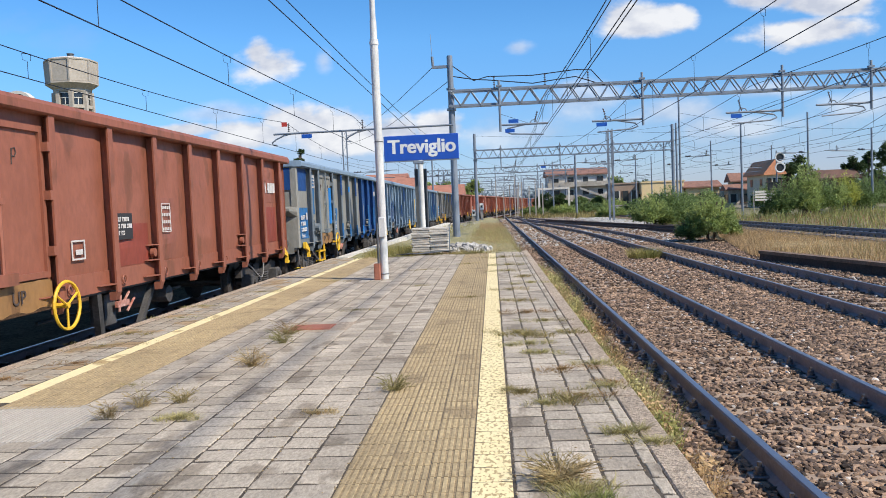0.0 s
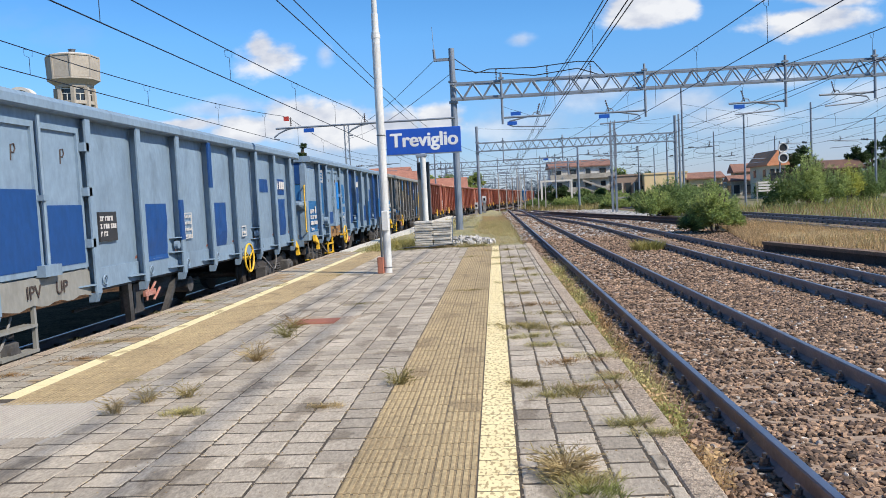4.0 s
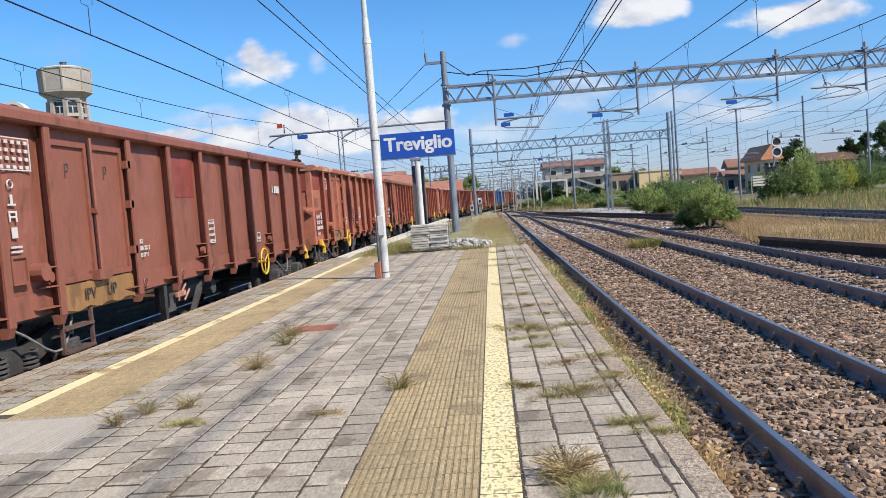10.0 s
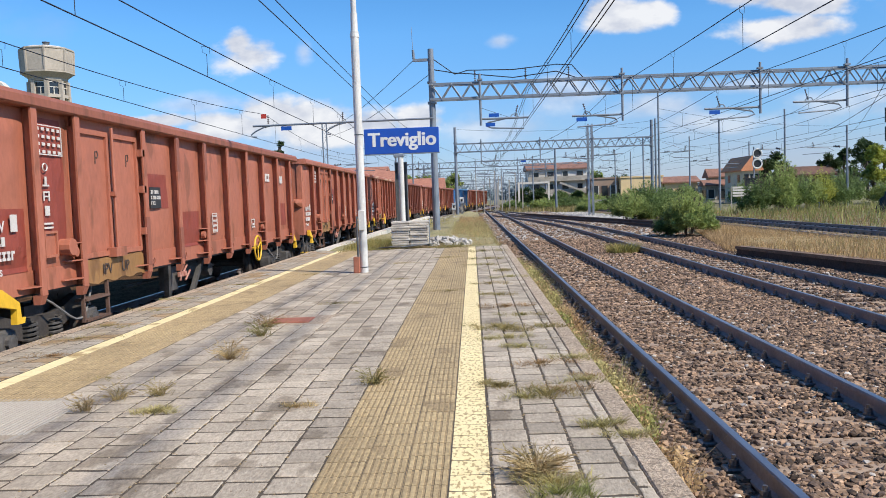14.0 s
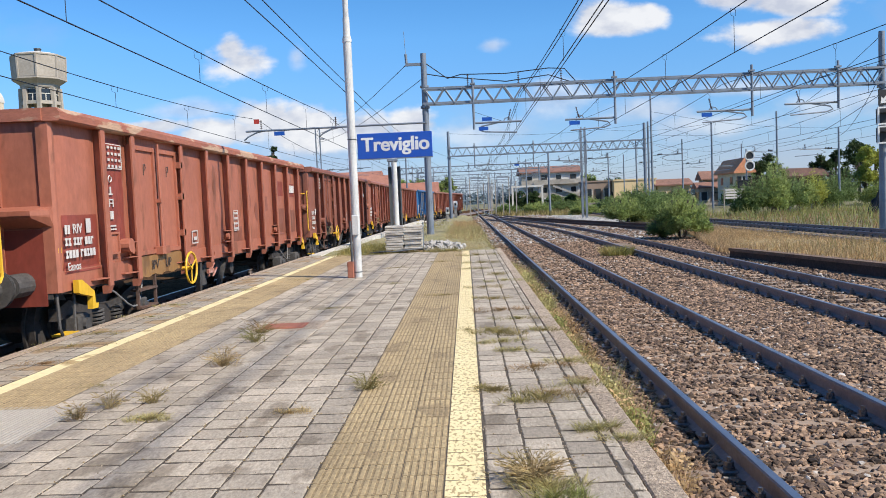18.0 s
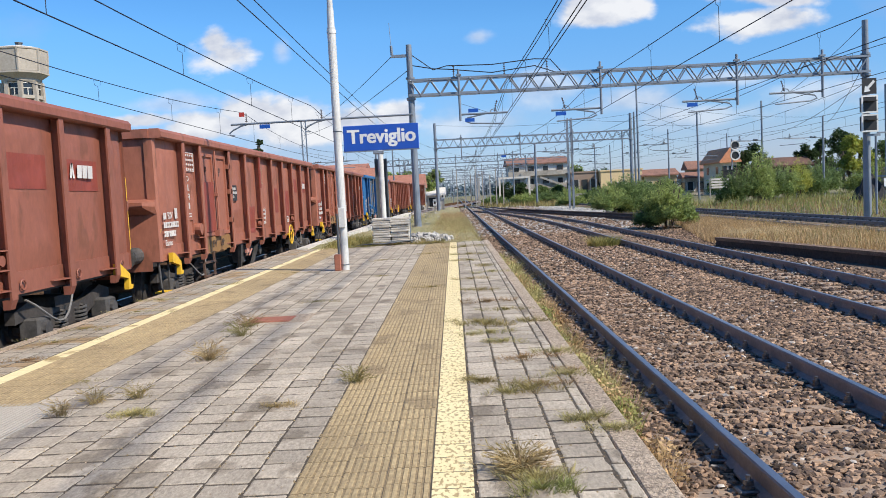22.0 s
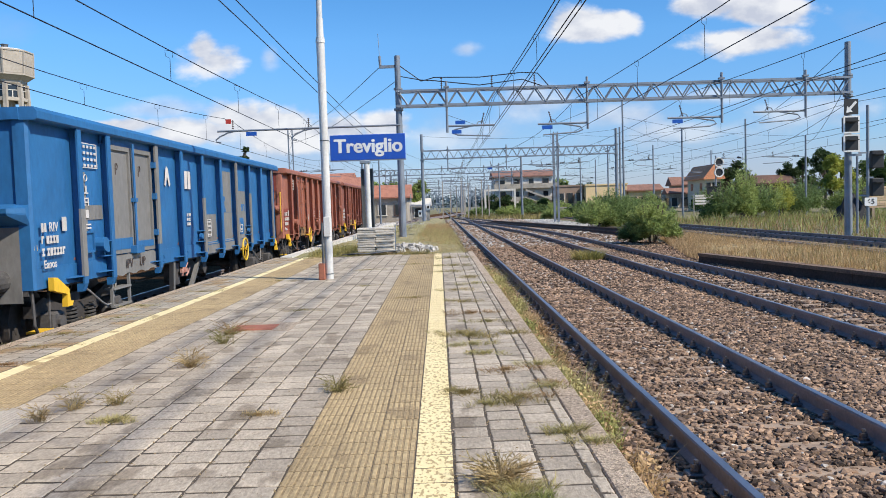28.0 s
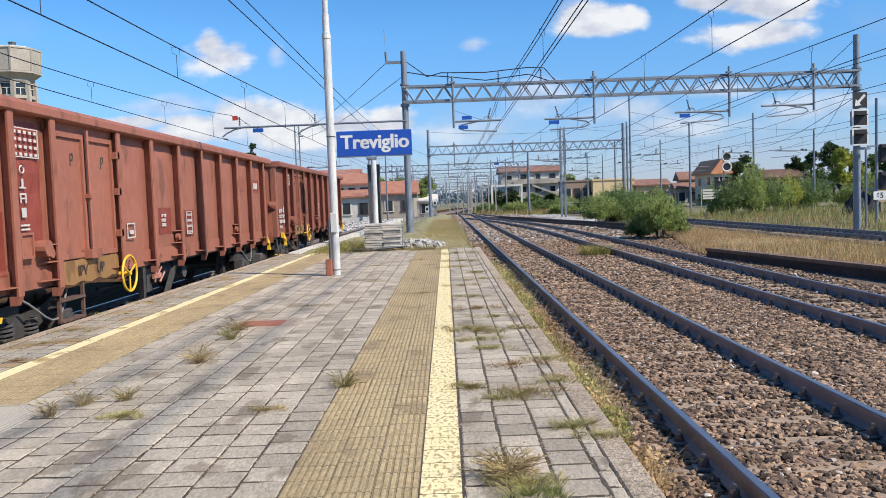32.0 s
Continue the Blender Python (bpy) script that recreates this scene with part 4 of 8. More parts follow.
    for kind, bay, f, z, size in spec.get("marks", ()):
        a, b = BAYS[bay]
        y = a + (b - a) * f
        o = clear(bay, k, f, min(1.0, f + size * 1.3 / (b - a)), z, z + size)
        x0, x1 = SIDE + o - 0.003, SIDE + o + 0.004
        if kind == "plate":
            p = part("data_plate", plate(y, y + size * 1.25, z, z + size, o), BLACK_INK, w, "black plate with white lines")
            tagged(part("plate_lines", bars(y + 0.06 * size, y + size * 1.15, z + 0.12 * size, z + 0.9 * size, 3, 3, o + 0.002), WHITE_INK, p), kind="stuff")
        elif kind == "table":
            part("load_table", grid_table(y, y + size * 0.75, z, z + size, o), WHITE_INK, w)
        elif kind == "badge":
            part("maker_mark", mark_shape(y, z, size, o), WHITE_INK, w, "white maker's mark")
        elif kind == "tripod":
            part("maker_mark", Geo().add([(x1, y + p * size, z + q * size) for p, q in ((0, 0.1), (0.2, 0.0), (0.42, 0.55), (0.42, 1.0), (0.25, 0.9), (0.84, 0.1), (0.64, 0.0), (0.59, 0.9))], [(0, 1, 2, 3, 4), (5, 7, 3, 2, 6)]), WHITE_INK, w, "white three-legged mark")
        elif kind == "blocks":
            blocks = Geo()
            for q in (0.0, 0.62, 1.2):
                blocks.add([(x1, y + q * size, z), (x1, y + (q + 0.5) * size, z), (x1, y + (q + 0.56) * size, z + size), (x1, y + (q + 0.06) * size, z + size)], [(0, 1, 2, 3)])
            part("maker_mark", blocks, WHITE_INK, w, "white slanted blocks")
        elif kind == "loop":
            part("chalk_loop", Geo().tube([(SIDE + o, y + size * (0.5 - 0.5 * math.cos(a)) * (1 if a < 4.4 else 1.25), z + size * 0.32 * math.sin(a) + size * 0.1 * a / 3) for a in [i * 0.45 for i in range(17)]], 0.010, 5), WHITE_INK, w, "white scrawled loop")
        elif kind == "pale":
            part("faded_lettering", bars(y, y + size * 1.9, z, z + size, 1, bay, o), WHITE_INK, w, "faded white lettering")
        elif kind == "blot":
            hi = [skin(bay, k, f + size * 0.5 * math.cos(q * 0.524) / (b - a), z + size * 0.75 * math.sin(q * 0.524)) + 0.006 for q in range(12)]
            rim = [(hi[q], y + size * 0.5 * math.cos(q * 0.524) * (1 + 0.12 * math.sin(1.6 * q)), z + size * 0.75 * math.sin(q * 0.524)) for q in range(12)]
            part("paint_patch", Geo().add(rim + [(skin(bay, k, f, z) + 0.008, y, z)], [(q, (q + 1) % 12, 12) for q in range(12)]), BROWN_DARK, w)
        elif kind == "lines":
            tagged(part("stencil_lines", bars(y, y + size * 1.2, z, z + size, 3, bay, o), WHITE_INK, w), kind="stuff")
        elif kind == "sheet":
            part("pictogram", Geo().box(x0, x1, y, y + size, z, z + 0.02).box(x0, x1, y, y + size, z + size * 0.7, z + size * 0.7 + 0.02).box(x0, x1, y, y + 0.02, z + 0.02, z + size * 0.7).box(x0, x1, y + size - 0.02, y + size, z + 0.02, z + size * 0.7).box(x0, x1, y + size * 0.3, y + size * 0.8, z + size * 0.2, z + size * 0.4), WHITE_INK, w)
    return w


RUSTY = "open high-sided bogie wagon in weathered red-brown paint"
STD = (("plate", 2, 0.15, 1.55, 0.34), ("sheet", 2, 0.1, 1.3, 0.28), ("table", 4, 0.2, 1.42, 0.5), ("badge", 7, 0.3, 2.35, 0.34))
SPECS = [
    dict(base=BROWN_OLD, column=BROWN_DARK, label=RUSTY, marks=(("plate", 3, 0.15, 1.55, 0.34), ("sheet", 2, 0.3, 1.36, 0.3), ("table", 4, 0.2, 1.6, 0.42), ("badge", 8, 0.2, 2.25, 0.36), ("lines", 9, 0.3, 1.2, 0.10)),
         patches=((3, 0.1, 0.9, 1.2, 1.75, BROWN_NEW), (4, 0.1, 0.6, 1.2, 2.1, BROWN_DARK), (7, 0.1, 0.85, 2.1, 2.6, BROWN_DARK), (8, 0.08, 0.92, 2.06, 2.56, BROWN_DARK), (8, 0.1, 0.9, 1.2, 1.95, BROWN_NEW), (9, 0.1, 0.9, 1.75, 2.3, BROWN_DARK))),
    dict(base=GREY, label="open bogie wagon in grey with blue patches", door_patches=((1, 0.74, 0.98, 1.45, 2.5, BLUE_BRIGHT),), post=GREY_BLUE, cope=GREY_PALE, sill=GREY_BLUE, end=GREY, end_bands=((2.38, 2.93, BLUE_DEEP), (1.0, 1.62, BLUE_DEEP)), bays={6: BLUE_DEEP, 7: BLUE_DEEP, 8: BLUE_DEEP, 9: GREY_PALE}, posts={6: BLUE_DEEP, 7: BLUE_DEEP, 8: BLUE_DEEP}, step=SAFETY,
         tips=((3, 2.3, 2.94, BLUE_DEEP), (3, 0.95, 1.42, BLUE), (4, 2.42, 2.6, BLUE_BRIGHT), (4, 0.95, 1.35, BLUE), (5, 2.3, 2.94, BLUE_DEEP), (5, 0.95, 1.3, BLUE), (6, 0.95, 1.25, BLUE_BRIGHT), (7, 1.1, 2.0, BLUE), (8, 1.2, 1.9, BLUE)),
         patches=((2, 0.10, 0.66, 1.24, 1.90, BLUE), (4, 0.02, 0.5, 1.24, 1.86, BLUE), (0, 0.06, 0.94, 2.36, 2.93, BLUE_DEEP), (0, 0.06, 0.94, 1.14, 1.93, BLUE), (1, 0.1, 0.72, 1.75, 2.90, BLUE), (6, 0.02, 0.55, 1.2, 2.3, GREY), (9, 0.05, 0.95, 1.2, 2.45, BLUE_DEEP), (6, 0.5, 1.0, 0.94, 1.2, BLUE_DEEP), (7, 0.0, 1.0, 0.94, 1.2, BLUE_DEEP), (8, 0.0, 1.0, 0.94, 1.2, BLUE_DEEP), (9, 0.05, 0.98, 0.94, 1.2, BLUE_DEEP), (9, 0.35, 0.9, 1.22, 1.42, BLUE)),
         marks=(("plate", 2, 0.14, 1.55, 0.32), ("sheet", 2, 0.36, 1.30, 0.24), ("table", 4, 0.12, 1.46, 0.34), ("badge", 8, 0.2, 2.35, 0.3))),
    dict(base=GREY_PALE, signs=True, sign_back=BLUE_DEEP, column=BLUE_DEEP, label="open bogie wagon in pale grey with blue panels", wheel="rear", post=GREY_PALE, step=GREY, board=GREY, tips=((4, 1.4, 2.0, BLUE_DEEP), (5, 2.2, 2.94, BLUE_DEEP)),
         door_patches=((0, 0.08, 0.92, 1.28, 2.12, BLUE_DEEP), (1, 0.08, 0.92, 1.28, 1.95, BLUE_DEEP)),
         patches=((3, 0.1, 0.75, 1.15, 1.95, BLUE_DEEP), (5, 0.1, 0.7, 1.2, 1.95, BLUE_DEEP), (7, 0.2, 0.8, 2.15, 2.42, BLUE_DEEP), (8, 0.1, 0.75, 1.2, 2.0, BLUE_DEEP), (8, 0.15, 0.75, 2.1, 2.45, BLUE_DEEP), (0, 0.45, 0.85, 1.42, 1.58, BLUE_DEEP)), marks=(("plate", 2, 0.2, 1.5, 0.36), ("sheet", 6, 0.3, 1.3, 0.26), ("table", 4, 0.2, 1.4, 0.4), ("badge", 8, 0.2, 2.22, 0.28))),
    dict(base=GREY_PALE, label="open bogie wagon in blue and pale grey", door_patches=((0, 0.1, 0.9, 1.28, 1.62, BLUE_DEEP), (1, 0.75, 0.98, 1.7, 2.5, BLUE_BRIGHT), (0, 0.0, 0.12, 1.65, 2.6, BLUE_BRIGHT)), front_rail=True, end=GREY_PALE, end_bands=((2.40, 2.93, BLUE_DEEP), (1.98, 2.38, BLUE), (1.0, 1.3, BLUE)), step=SAFETY, bays={1: BLUE, 3: BLUE_DEEP, 7: BLUE_DEEP, 8: BLUE_DEEP}, post=GREY_PALE, tips=((6, 1.0, 1.9, BLUE), (7, 1.2, 2.9, BLUE_DEEP), (8, 1.0, 2.0, BLUE), (4, 1.0, 1.5, BLUE)),
         patches=((0, 0.06, 0.94, 1.14, 1.95, BLUE), (2, 0.1, 0.75, 1.85, 2.45, BLUE), (2, 0.3, 0.7, 1.3, 1.75, BLUE), (4, 0.02, 0.9, 1.85, 2.8, BLUE_DEEP), (4, 0.05, 0.6, 1.2, 1.85, BLUE), (5, 0.05, 0.95, 1.2, 1.75, BLUE_DEEP), (6, 0.05, 0.95, 1.2, 2.35, BLUE_DEEP)),
         marks=(("plate", 2, 0.15, 1.9, 0.3), ("sheet", 2, 0.35, 1.35, 0.28), ("table", 4, 0.15, 1.5, 0.3), ("badge", 4, 0.15, 2.4, 0.3))),
    dict(base=GREY_DARK, label="open bogie wagon in dull grey, cream and blue", step=SAFETY, end=GREY_DARK, end_bands=((2.3, 2.93, GREY),), cope=GREY, bays={1: BLUE}, post=GREY_DARK, door_patches=((0, 0.06, 0.94, 1.28, 1.42, BLUE), (1, 0.06, 0.94, 1.28, 1.38, BLUE)),
         tips=((5, 2.2, 2.94, BLUE_DEEP), (7, 1.9, 2.94, BLUE_DEEP), (8, 0.95, 1.5, BLUE), (9, 2.3, 2.8, GREY_PALE), (3, 2.4, 2.9, BLUE)),
         patches=((0, 0.08, 0.86, 1.12, 1.9, BLUE), (2, 0.08, 0.92, 2.2, 2.86, CREAM), (2, 0.1, 0.7, 1.5, 2.15, BLUE), (3, 0.08, 0.92, 1.75, 2.86, CREAM), (4, 0.08, 0.92, 1.75, 2.86, CREAM), (5, 0.08, 0.92, 1.75, 2.86, CREAM), (6, 0.08, 0.92, 1.75, 2.86, CREAM), (7, 0.08, 0.94, 1.75, 2.90, BLUE_DEEP), (8, 0.08, 0.94, 1.80, 2.90, BLUE_DEEP), (4, 0.25, 0.7, 1.3, 1.68, BLUE), (9, 0.45, 0.95, 1.24, 1.55, BLUE), (9, 0.1, 0.9, 2.1, 2.5, GREY_PALE)),
         marks=(("loop", 6, 0.15, 1.42, 0.3), ("lines", 9, 0.5, 1.3, 0.14), ("plate", 2, 0.15, 1.72, 0.34), ("table", 4, 0.3, 1.34, 0.3), ("sheet", 2, 0.2, 1.26, 0.22), ("badge", 7, 0.2, 2.3, 0.3))),
    dict(base=BROWN_DARK, column=BROWN_DARK, apron=BROWN_NEW, end=BROWN_DULL, label=RUSTY, front_rail=True, wheel="rear", patches=((3, 0.1, 0.9, 2.2, 2.85, BROWN_NEW),), marks=(("lines", 2, 0.15, 1.36, 0.28), ("table", 4, 0.2, 1.42, 0.4), ("badge", 7, 0.3, 2.3, 0.26), ("sheet", 6, 0.3, 1.3, 0.24))),
    dict(base=BROWN, column=BROWN_NEW, label=RUSTY, cope=COPE_WORN, end=BROWN, rail=WHITE_POLE, end_bands=((2.42, 2.9, BROWN_NEW),), patches=((0, 0.06, 0.94, 2.44, 2.9, BROWN_NEW), (0, 0.12, 0.9, 1.18, 1.86, BROWN_NEW), (0, 0.12, 0.42, 1.95, 2.2, BROWN_DARK), (3, 0.1, 0.7, 1.25, 1.85, BROWN_NEW), (7, 0.1, 0.85, 2.16, 2.58, BROWN_NEW), (8, 0.2, 0.85, 2.14, 2.55, BROWN_NEW), (8, 0.25, 0.9, 1.2, 1.75, BROWN_NEW), (9, 0.1, 0.95, 1.9, 2.85, BROWN_DARK)),
         tips=((6, 2.2, 2.94, BROWN_NEW), (7, 2.4, 2.94, BROWN_NEW), (6, 1.0, 1.8, BROWN_NEW)), marks=(("plate", 3, 0.15, 1.4, 0.34), ("sheet", 2, 0.3, 1.36, 0.28), ("table", 4, 0.4, 1.5, 0.4), ("badge", 8, 0.26, 2.24, 0.36), ("loop", 7, 0.2, 1.5, 0.4), ("loop", 8, 0.4, 1.4, 0.34), ("blot", 6, 0.7, 1.95, 0.2))),
    dict(base=BROWN, column=BROWN_NEW, label=RUSTY, wheel="rear", cope=BROWN_OLD, patches=((0, 0.12, 0.9, 1.18, 1.86, BROWN_NEW), (2, 0.15, 0.78, 1.82, 2.34, BROWN_NEW), (3, 0.12, 0.85, 1.16, 1.75, BROWN_NEW), (8, 0.2, 0.75, 1.3, 1.85, BROWN_NEW), (9, 0.1, 0.9, 1.9, 2.5, BROWN_DARK)),
         tips=((3, 2.4, 2.94, BROWN_DARK), (4, 2.3, 2.94, BROWN_DARK), (2, 1.0, 1.7, BROWN_DARK), (3, 1.0, 1.5, BROWN_DARK)), marks=(("plate", 2, 0.24, 1.82, 0.32), ("table", 4, 0.35, 1.34, 0.36), ("sheet", 6, 0.3, 1.34, 0.24), ("pale", 7, 0.15, 2.32, 0.28), ("pale", 8, 0.15, 2.30, 0.28), ("lines", 9, 0.3, 1.2, 0.1))),
    dict(base=BROWN, column=BROWN_NEW, label=RUSTY, wheel="rear", patches=((2, 0.15, 0.78, 1.8, 2.3, BROWN_NEW), (3, 0.12, 0.85, 1.16, 1.7, BROWN_NEW), (5, 0.2, 0.8, 2.2, 2.8, BROWN_OLD), (6, 0.1, 0.6, 2.5, 2.86, CREAM), (9, 0.2, 0.85, 2.2, 2.45, BROWN_DARK)),
         marks=(("plate", 2, 0.24, 1.8, 0.32), ("table", 4, 0.35, 1.34, 0.36), ("sheet", 6, 0.4, 1.3, 0.28), ("pale", 7, 0.12, 2.28, 0.36), ("pale", 8, 0.08, 2.26, 0.36))),
    dict(base=BROWN, column=BROWN_NEW, label=RUSTY, cope=COPE_WORN, apron=BROWN_NEW, patches=((0, 0.1, 0.95, 1.14, 1.85, BROWN_NEW), (4, 0.1, 0.8, 1.2, 1.5, BROWN_DARK), (6, 0.3, 0.5, 1.8, 2.15, BROWN_DARK), (7, 0.12, 0.85, 2.18, 2.55, BROWN_NEW), (7, 0.1, 0.88, 1.18, 1.85, BROWN_DARK), (8, 0.1, 0.85, 2.16, 2.52, BROWN_NEW), (8, 0.1, 0.85, 1.2, 1.8, BROWN_DARK), (9, 0.1, 0.9, 1.8, 2.3, BROWN_DARK)),
         marks=(("table", 4, 0.3, 1.42, 0.42), ("badge", 8, 0.15, 2.26, 0.34), ("sheet", 2, 0.4, 1.28, 0.3), ("blot", 5, 0.3, 1.98, 0.28), ("blot", 5, 0.75, 1.8, 0.3), ("blot", 3, 0.5, 2.3, 0.2), ("lines", 9, 0.4, 1.2, 0.1))),
    dict(signs=True, front_rail=True, base=BROWN_DARK, column=BROWN_DARK, label=RUSTY, patches=((3, 0.1, 0.9, 1.16, 1.85, BROWN_OLD), (4, 0.2, 0.8, 2.3, 2.85, BROWN_OLD), (6, 0.12, 0.9, 1.2, 1.99, BROWN_NEW), (7, 0.12, 0.8, 2.1, 2.5, BROWN_NEW), (8, 0.1, 0.85, 2.08, 2.48, BROWN_NEW)), tips=((3, 2.2, 2.94, BROWN), (4, 2.3, 2.94, BROWN)),
         marks=(("lines", 2, 0.2, 1.75, 0.3), ("sheet", 2, 0.2, 1.35, 0.26), ("table", 4, 0.25, 1.25, 0.38), ("badge", 8, 0.2, 2.24, 0.28))),
    dict(base=BROWN_DULL, label=RUSTY, wheel="rear", door=BROWN_DULL, door_patches=((0, 0.08, 0.92, 1.30, 2.28, BROWN_NEW),), patches=((2, 0.25, 0.8, 1.3, 1.7, BROWN_OLD), (3, 0.2, 0.72, 1.12, 1.75, BROWN_NEW), (4, 0.3, 0.45, 2.3, 2.86, CREAM), (5, 0.25, 0.72, 1.55, 2.2, BROWN_NEW), (6, 0.3, 0.8, 1.4, 2.15, BROWN_NEW), (7, 0.2, 0.85, 2.1, 2.5, BROWN_NEW), (8, 0.15, 0.85, 2.1, 2.45, BROWN_NEW), (9, 0.1, 0.9, 1.85, 2.4, BROWN_DARK)), tips=((4, 2.2, 2.94, BROWN_NEW),),
         marks=(("plate", 2, 0.2, 1.9, 0.34), ("table", 4, 0.25, 1.3, 0.4), ("sheet", 6, 0.45, 1.24, 0.22), ("badge", 8, 0.2, 2.22, 0.26))),
    dict(base=BROWN_DULL, column=BROWN_NEW, label=RUSTY, post=BROWN_DULL, cope=BROWN_OLD, patches=((0, 0.08, 0.95, 1.14, 1.85, BROWN_NEW), (2, 0.3, 0.7, 1.3, 1.75, BROWN_OLD), (3, 0.35, 0.85, 1.45, 1.8, BROWN_NEW), (4, 0.3, 0.75, 1.2, 1.75, BROWN_NEW), (5, 0.3, 0.7, 1.1, 1.4, BROWN_NEW), (6, 0.2, 0.85, 1.5, 2.1, BROWN_NEW), (7, 0.12, 0.7, 2.2, 2.55, BROWN_DARK), (8, 0.1, 0.8, 2.18, 2.52, BROWN_NEW)),
         marks=(("lines", 3, 0.4, 1.52, 0.24), ("sheet", 2, 0.34, 1.5, 0.28), ("table", 4, 0.36, 1.3, 0.4), ("badge", 8, 0.15, 2.28, 0.3), ("lines", 9, 0.3, 1.18, 0.1))),
    dict(base=BLUE, label="open bogie wagon in mid blue with grey panels", wheel="rear", end=BLUE, apron=GREY_DARK, door=GREY_DARK, post=BLUE, leg=GREY_DARK, board=GREY_DARK, step=GREY_DARK, door_patches=((0, 0.08, 0.92, 1.28, 1.45, BLUE), (1, 0.08, 0.92, 1.28, 1.38, BLUE)), tips=((4, 1.0, 2.1, GREY_DARK), (0, 1.0, 1.9, GREY_DARK), (2, 1.3, 2.94, GREY_DARK), (6, 1.0, 2.94, GREY_DARK), (7, 1.0, 2.25, GREY_DARK), (9, 1.0, 2.94, GREY_DARK)),
         patches=((4, 0.1, 0.92, 1.14, 1.76, GREY_DARK), (5, 0.1, 0.9, 1.8, 2.72, GREY_DARK), (5, 0.1, 0.92, 1.14, 1.79, GREY_DARK), (5, 0.12, 0.42, 1.8, 2.15, BLUE), (6, 0.1, 0.92, 1.14, 2.3, GREY_DARK), (6, 0.5, 0.8, 1.82, 1.98, BLUE), (6, 0.25, 0.68, 1.25, 1.65, BLUE), (9, 0.03, 0.97, 1.14, 1.85, GREY_DARK), (9, 0.45, 0.95, 1.2, 1.34, BLUE), (4, 0.0, 1.0, 0.94, 1.12, GREY_DARK), (5, 0.0, 1.0, 0.94, 1.12, GREY_DARK), (6, 0.0, 1.0, 0.94, 1.12, GREY_DARK), (1, 0.05, 0.35, 1.5, 2.4, GREY_DARK), (1, 0.3, 0.95, 1.75, 1.95, GREY_DARK)),
         marks=(("tripod", 2, 0.42, 2.28, 0.36), ("blocks", 3, 0.08, 2.26, 0.34), ("lines", 3, 0.3, 1.55, 0.26), ("table", 4, 0.3, 1.3, 0.36), ("sheet", 6, 0.33, 1.3, 0.24), ("lines", 9, 0.3, 1.34, 0.12))),
    dict(base=BROWN_DULL, column=BROWN_NEW, label=RUSTY, front_rail=True, end_bands=((2.4, 2.92, BROWN_NEW),), patches=((0, 0.1, 0.95, 1.14, 1.85, BROWN_NEW), (3, 0.3, 0.8, 1.4, 1.85, BROWN_NEW), (4, 0.3, 0.7, 1.3, 1.8, BROWN_NEW), (7, 0.15, 0.7, 2.2, 2.55, BROWN_DARK), (8, 0.1, 0.8, 2.18, 2.5, BROWN_NEW)), marks=(("sheet", 2, 0.25, 1.4, 0.3), ("lines", 3, 0.36, 1.52, 0.24), ("table", 4, 0.34, 1.35, 0.42), ("badge", 8, 0.15, 2.26, 0.25))),
    dict(base=BROWN_DARK, column=BROWN_DARK, label=RUSTY, end=BROWN, marks=STD),
]
WAGONS = [wagon(k, s) for k, s in enumerate(SPECS)]


def motions():
    """The train rolls in along the freight line and slows down."""
    for k, w in enumerate(WAGONS):
        rows = []
        for t, y_rear in enumerate(SLIDE):
            y = y_rear - HALF + LOB * k
            a, b = bend(y - 4.9), bend(y + 4.9)
            rows.append((t, pose(L_AXIS + (a + b) / 2, y, RAIL_Z, 0, 0, -math.degrees(math.atan2(b - a, 9.8)))))
        walk(w, rows)
    # the wheels turn with the distance rolled
    spin = []
    for i in range(481):
        t = i / 15
        k = min(31, int(t))
        u = t - k
        p = [SLIDE[max(0, min(32, k + j))] for j in (-1, 0, 1, 2)]
        m0, m1 = (p[2] - p[0]) / 2 if k else p[2] - p[1], (p[3] - p[1]) / 2 if k < 31 else p[2] - p[1]
        y = (2 * u ** 3 - 3 * u ** 2 + 1) * p[1] + (u ** 3 - 2 * u ** 2 + u) * m0 + (3 * u ** 2 - 2 * u ** 3) * p[2] + (u ** 3 - u ** 2) * m1
        spin.append((t, Matrix.Rotation((SLIDE[0] - y) / WHEEL_R, 4, "X")))
    for w in WHEELSETS:
        axle = Matrix.Translation(w.location)
        walk(w, [(t, axle @ m) for t, m in spin])

# ---- overhead line ----
BLUE_PLATE = mat("blue enamel plate", (0.01, 0.09, 0.42), (0.012, 0.075, 0.36), rough=0.35, big=2, fine=40, amount=0.06, bump=0)
RED_PLATE = mat("red enamel plate", (0.5, 0.05, 0.03), rough=0.4, bump=0)
INSULATOR = mat("brown glazed insulator", (0.10, 0.07, 0.06), rough=0.25, bump=0)


def insulator(a, b, parent, r=0.06):
    g = Geo().rod(a, b, 0.018, 6)
    a, b = Vector(a), Vector(b)
    for k in range(5):
        p = a.lerp(b, (k + 0.5) / 5)
        d = (b - a).normalized() * 0.012
        g.rod(p - d, p + d, r, 10, r * 0.6)
    part("insulator", g, INSULATOR, parent, "ribbed brown insulator")


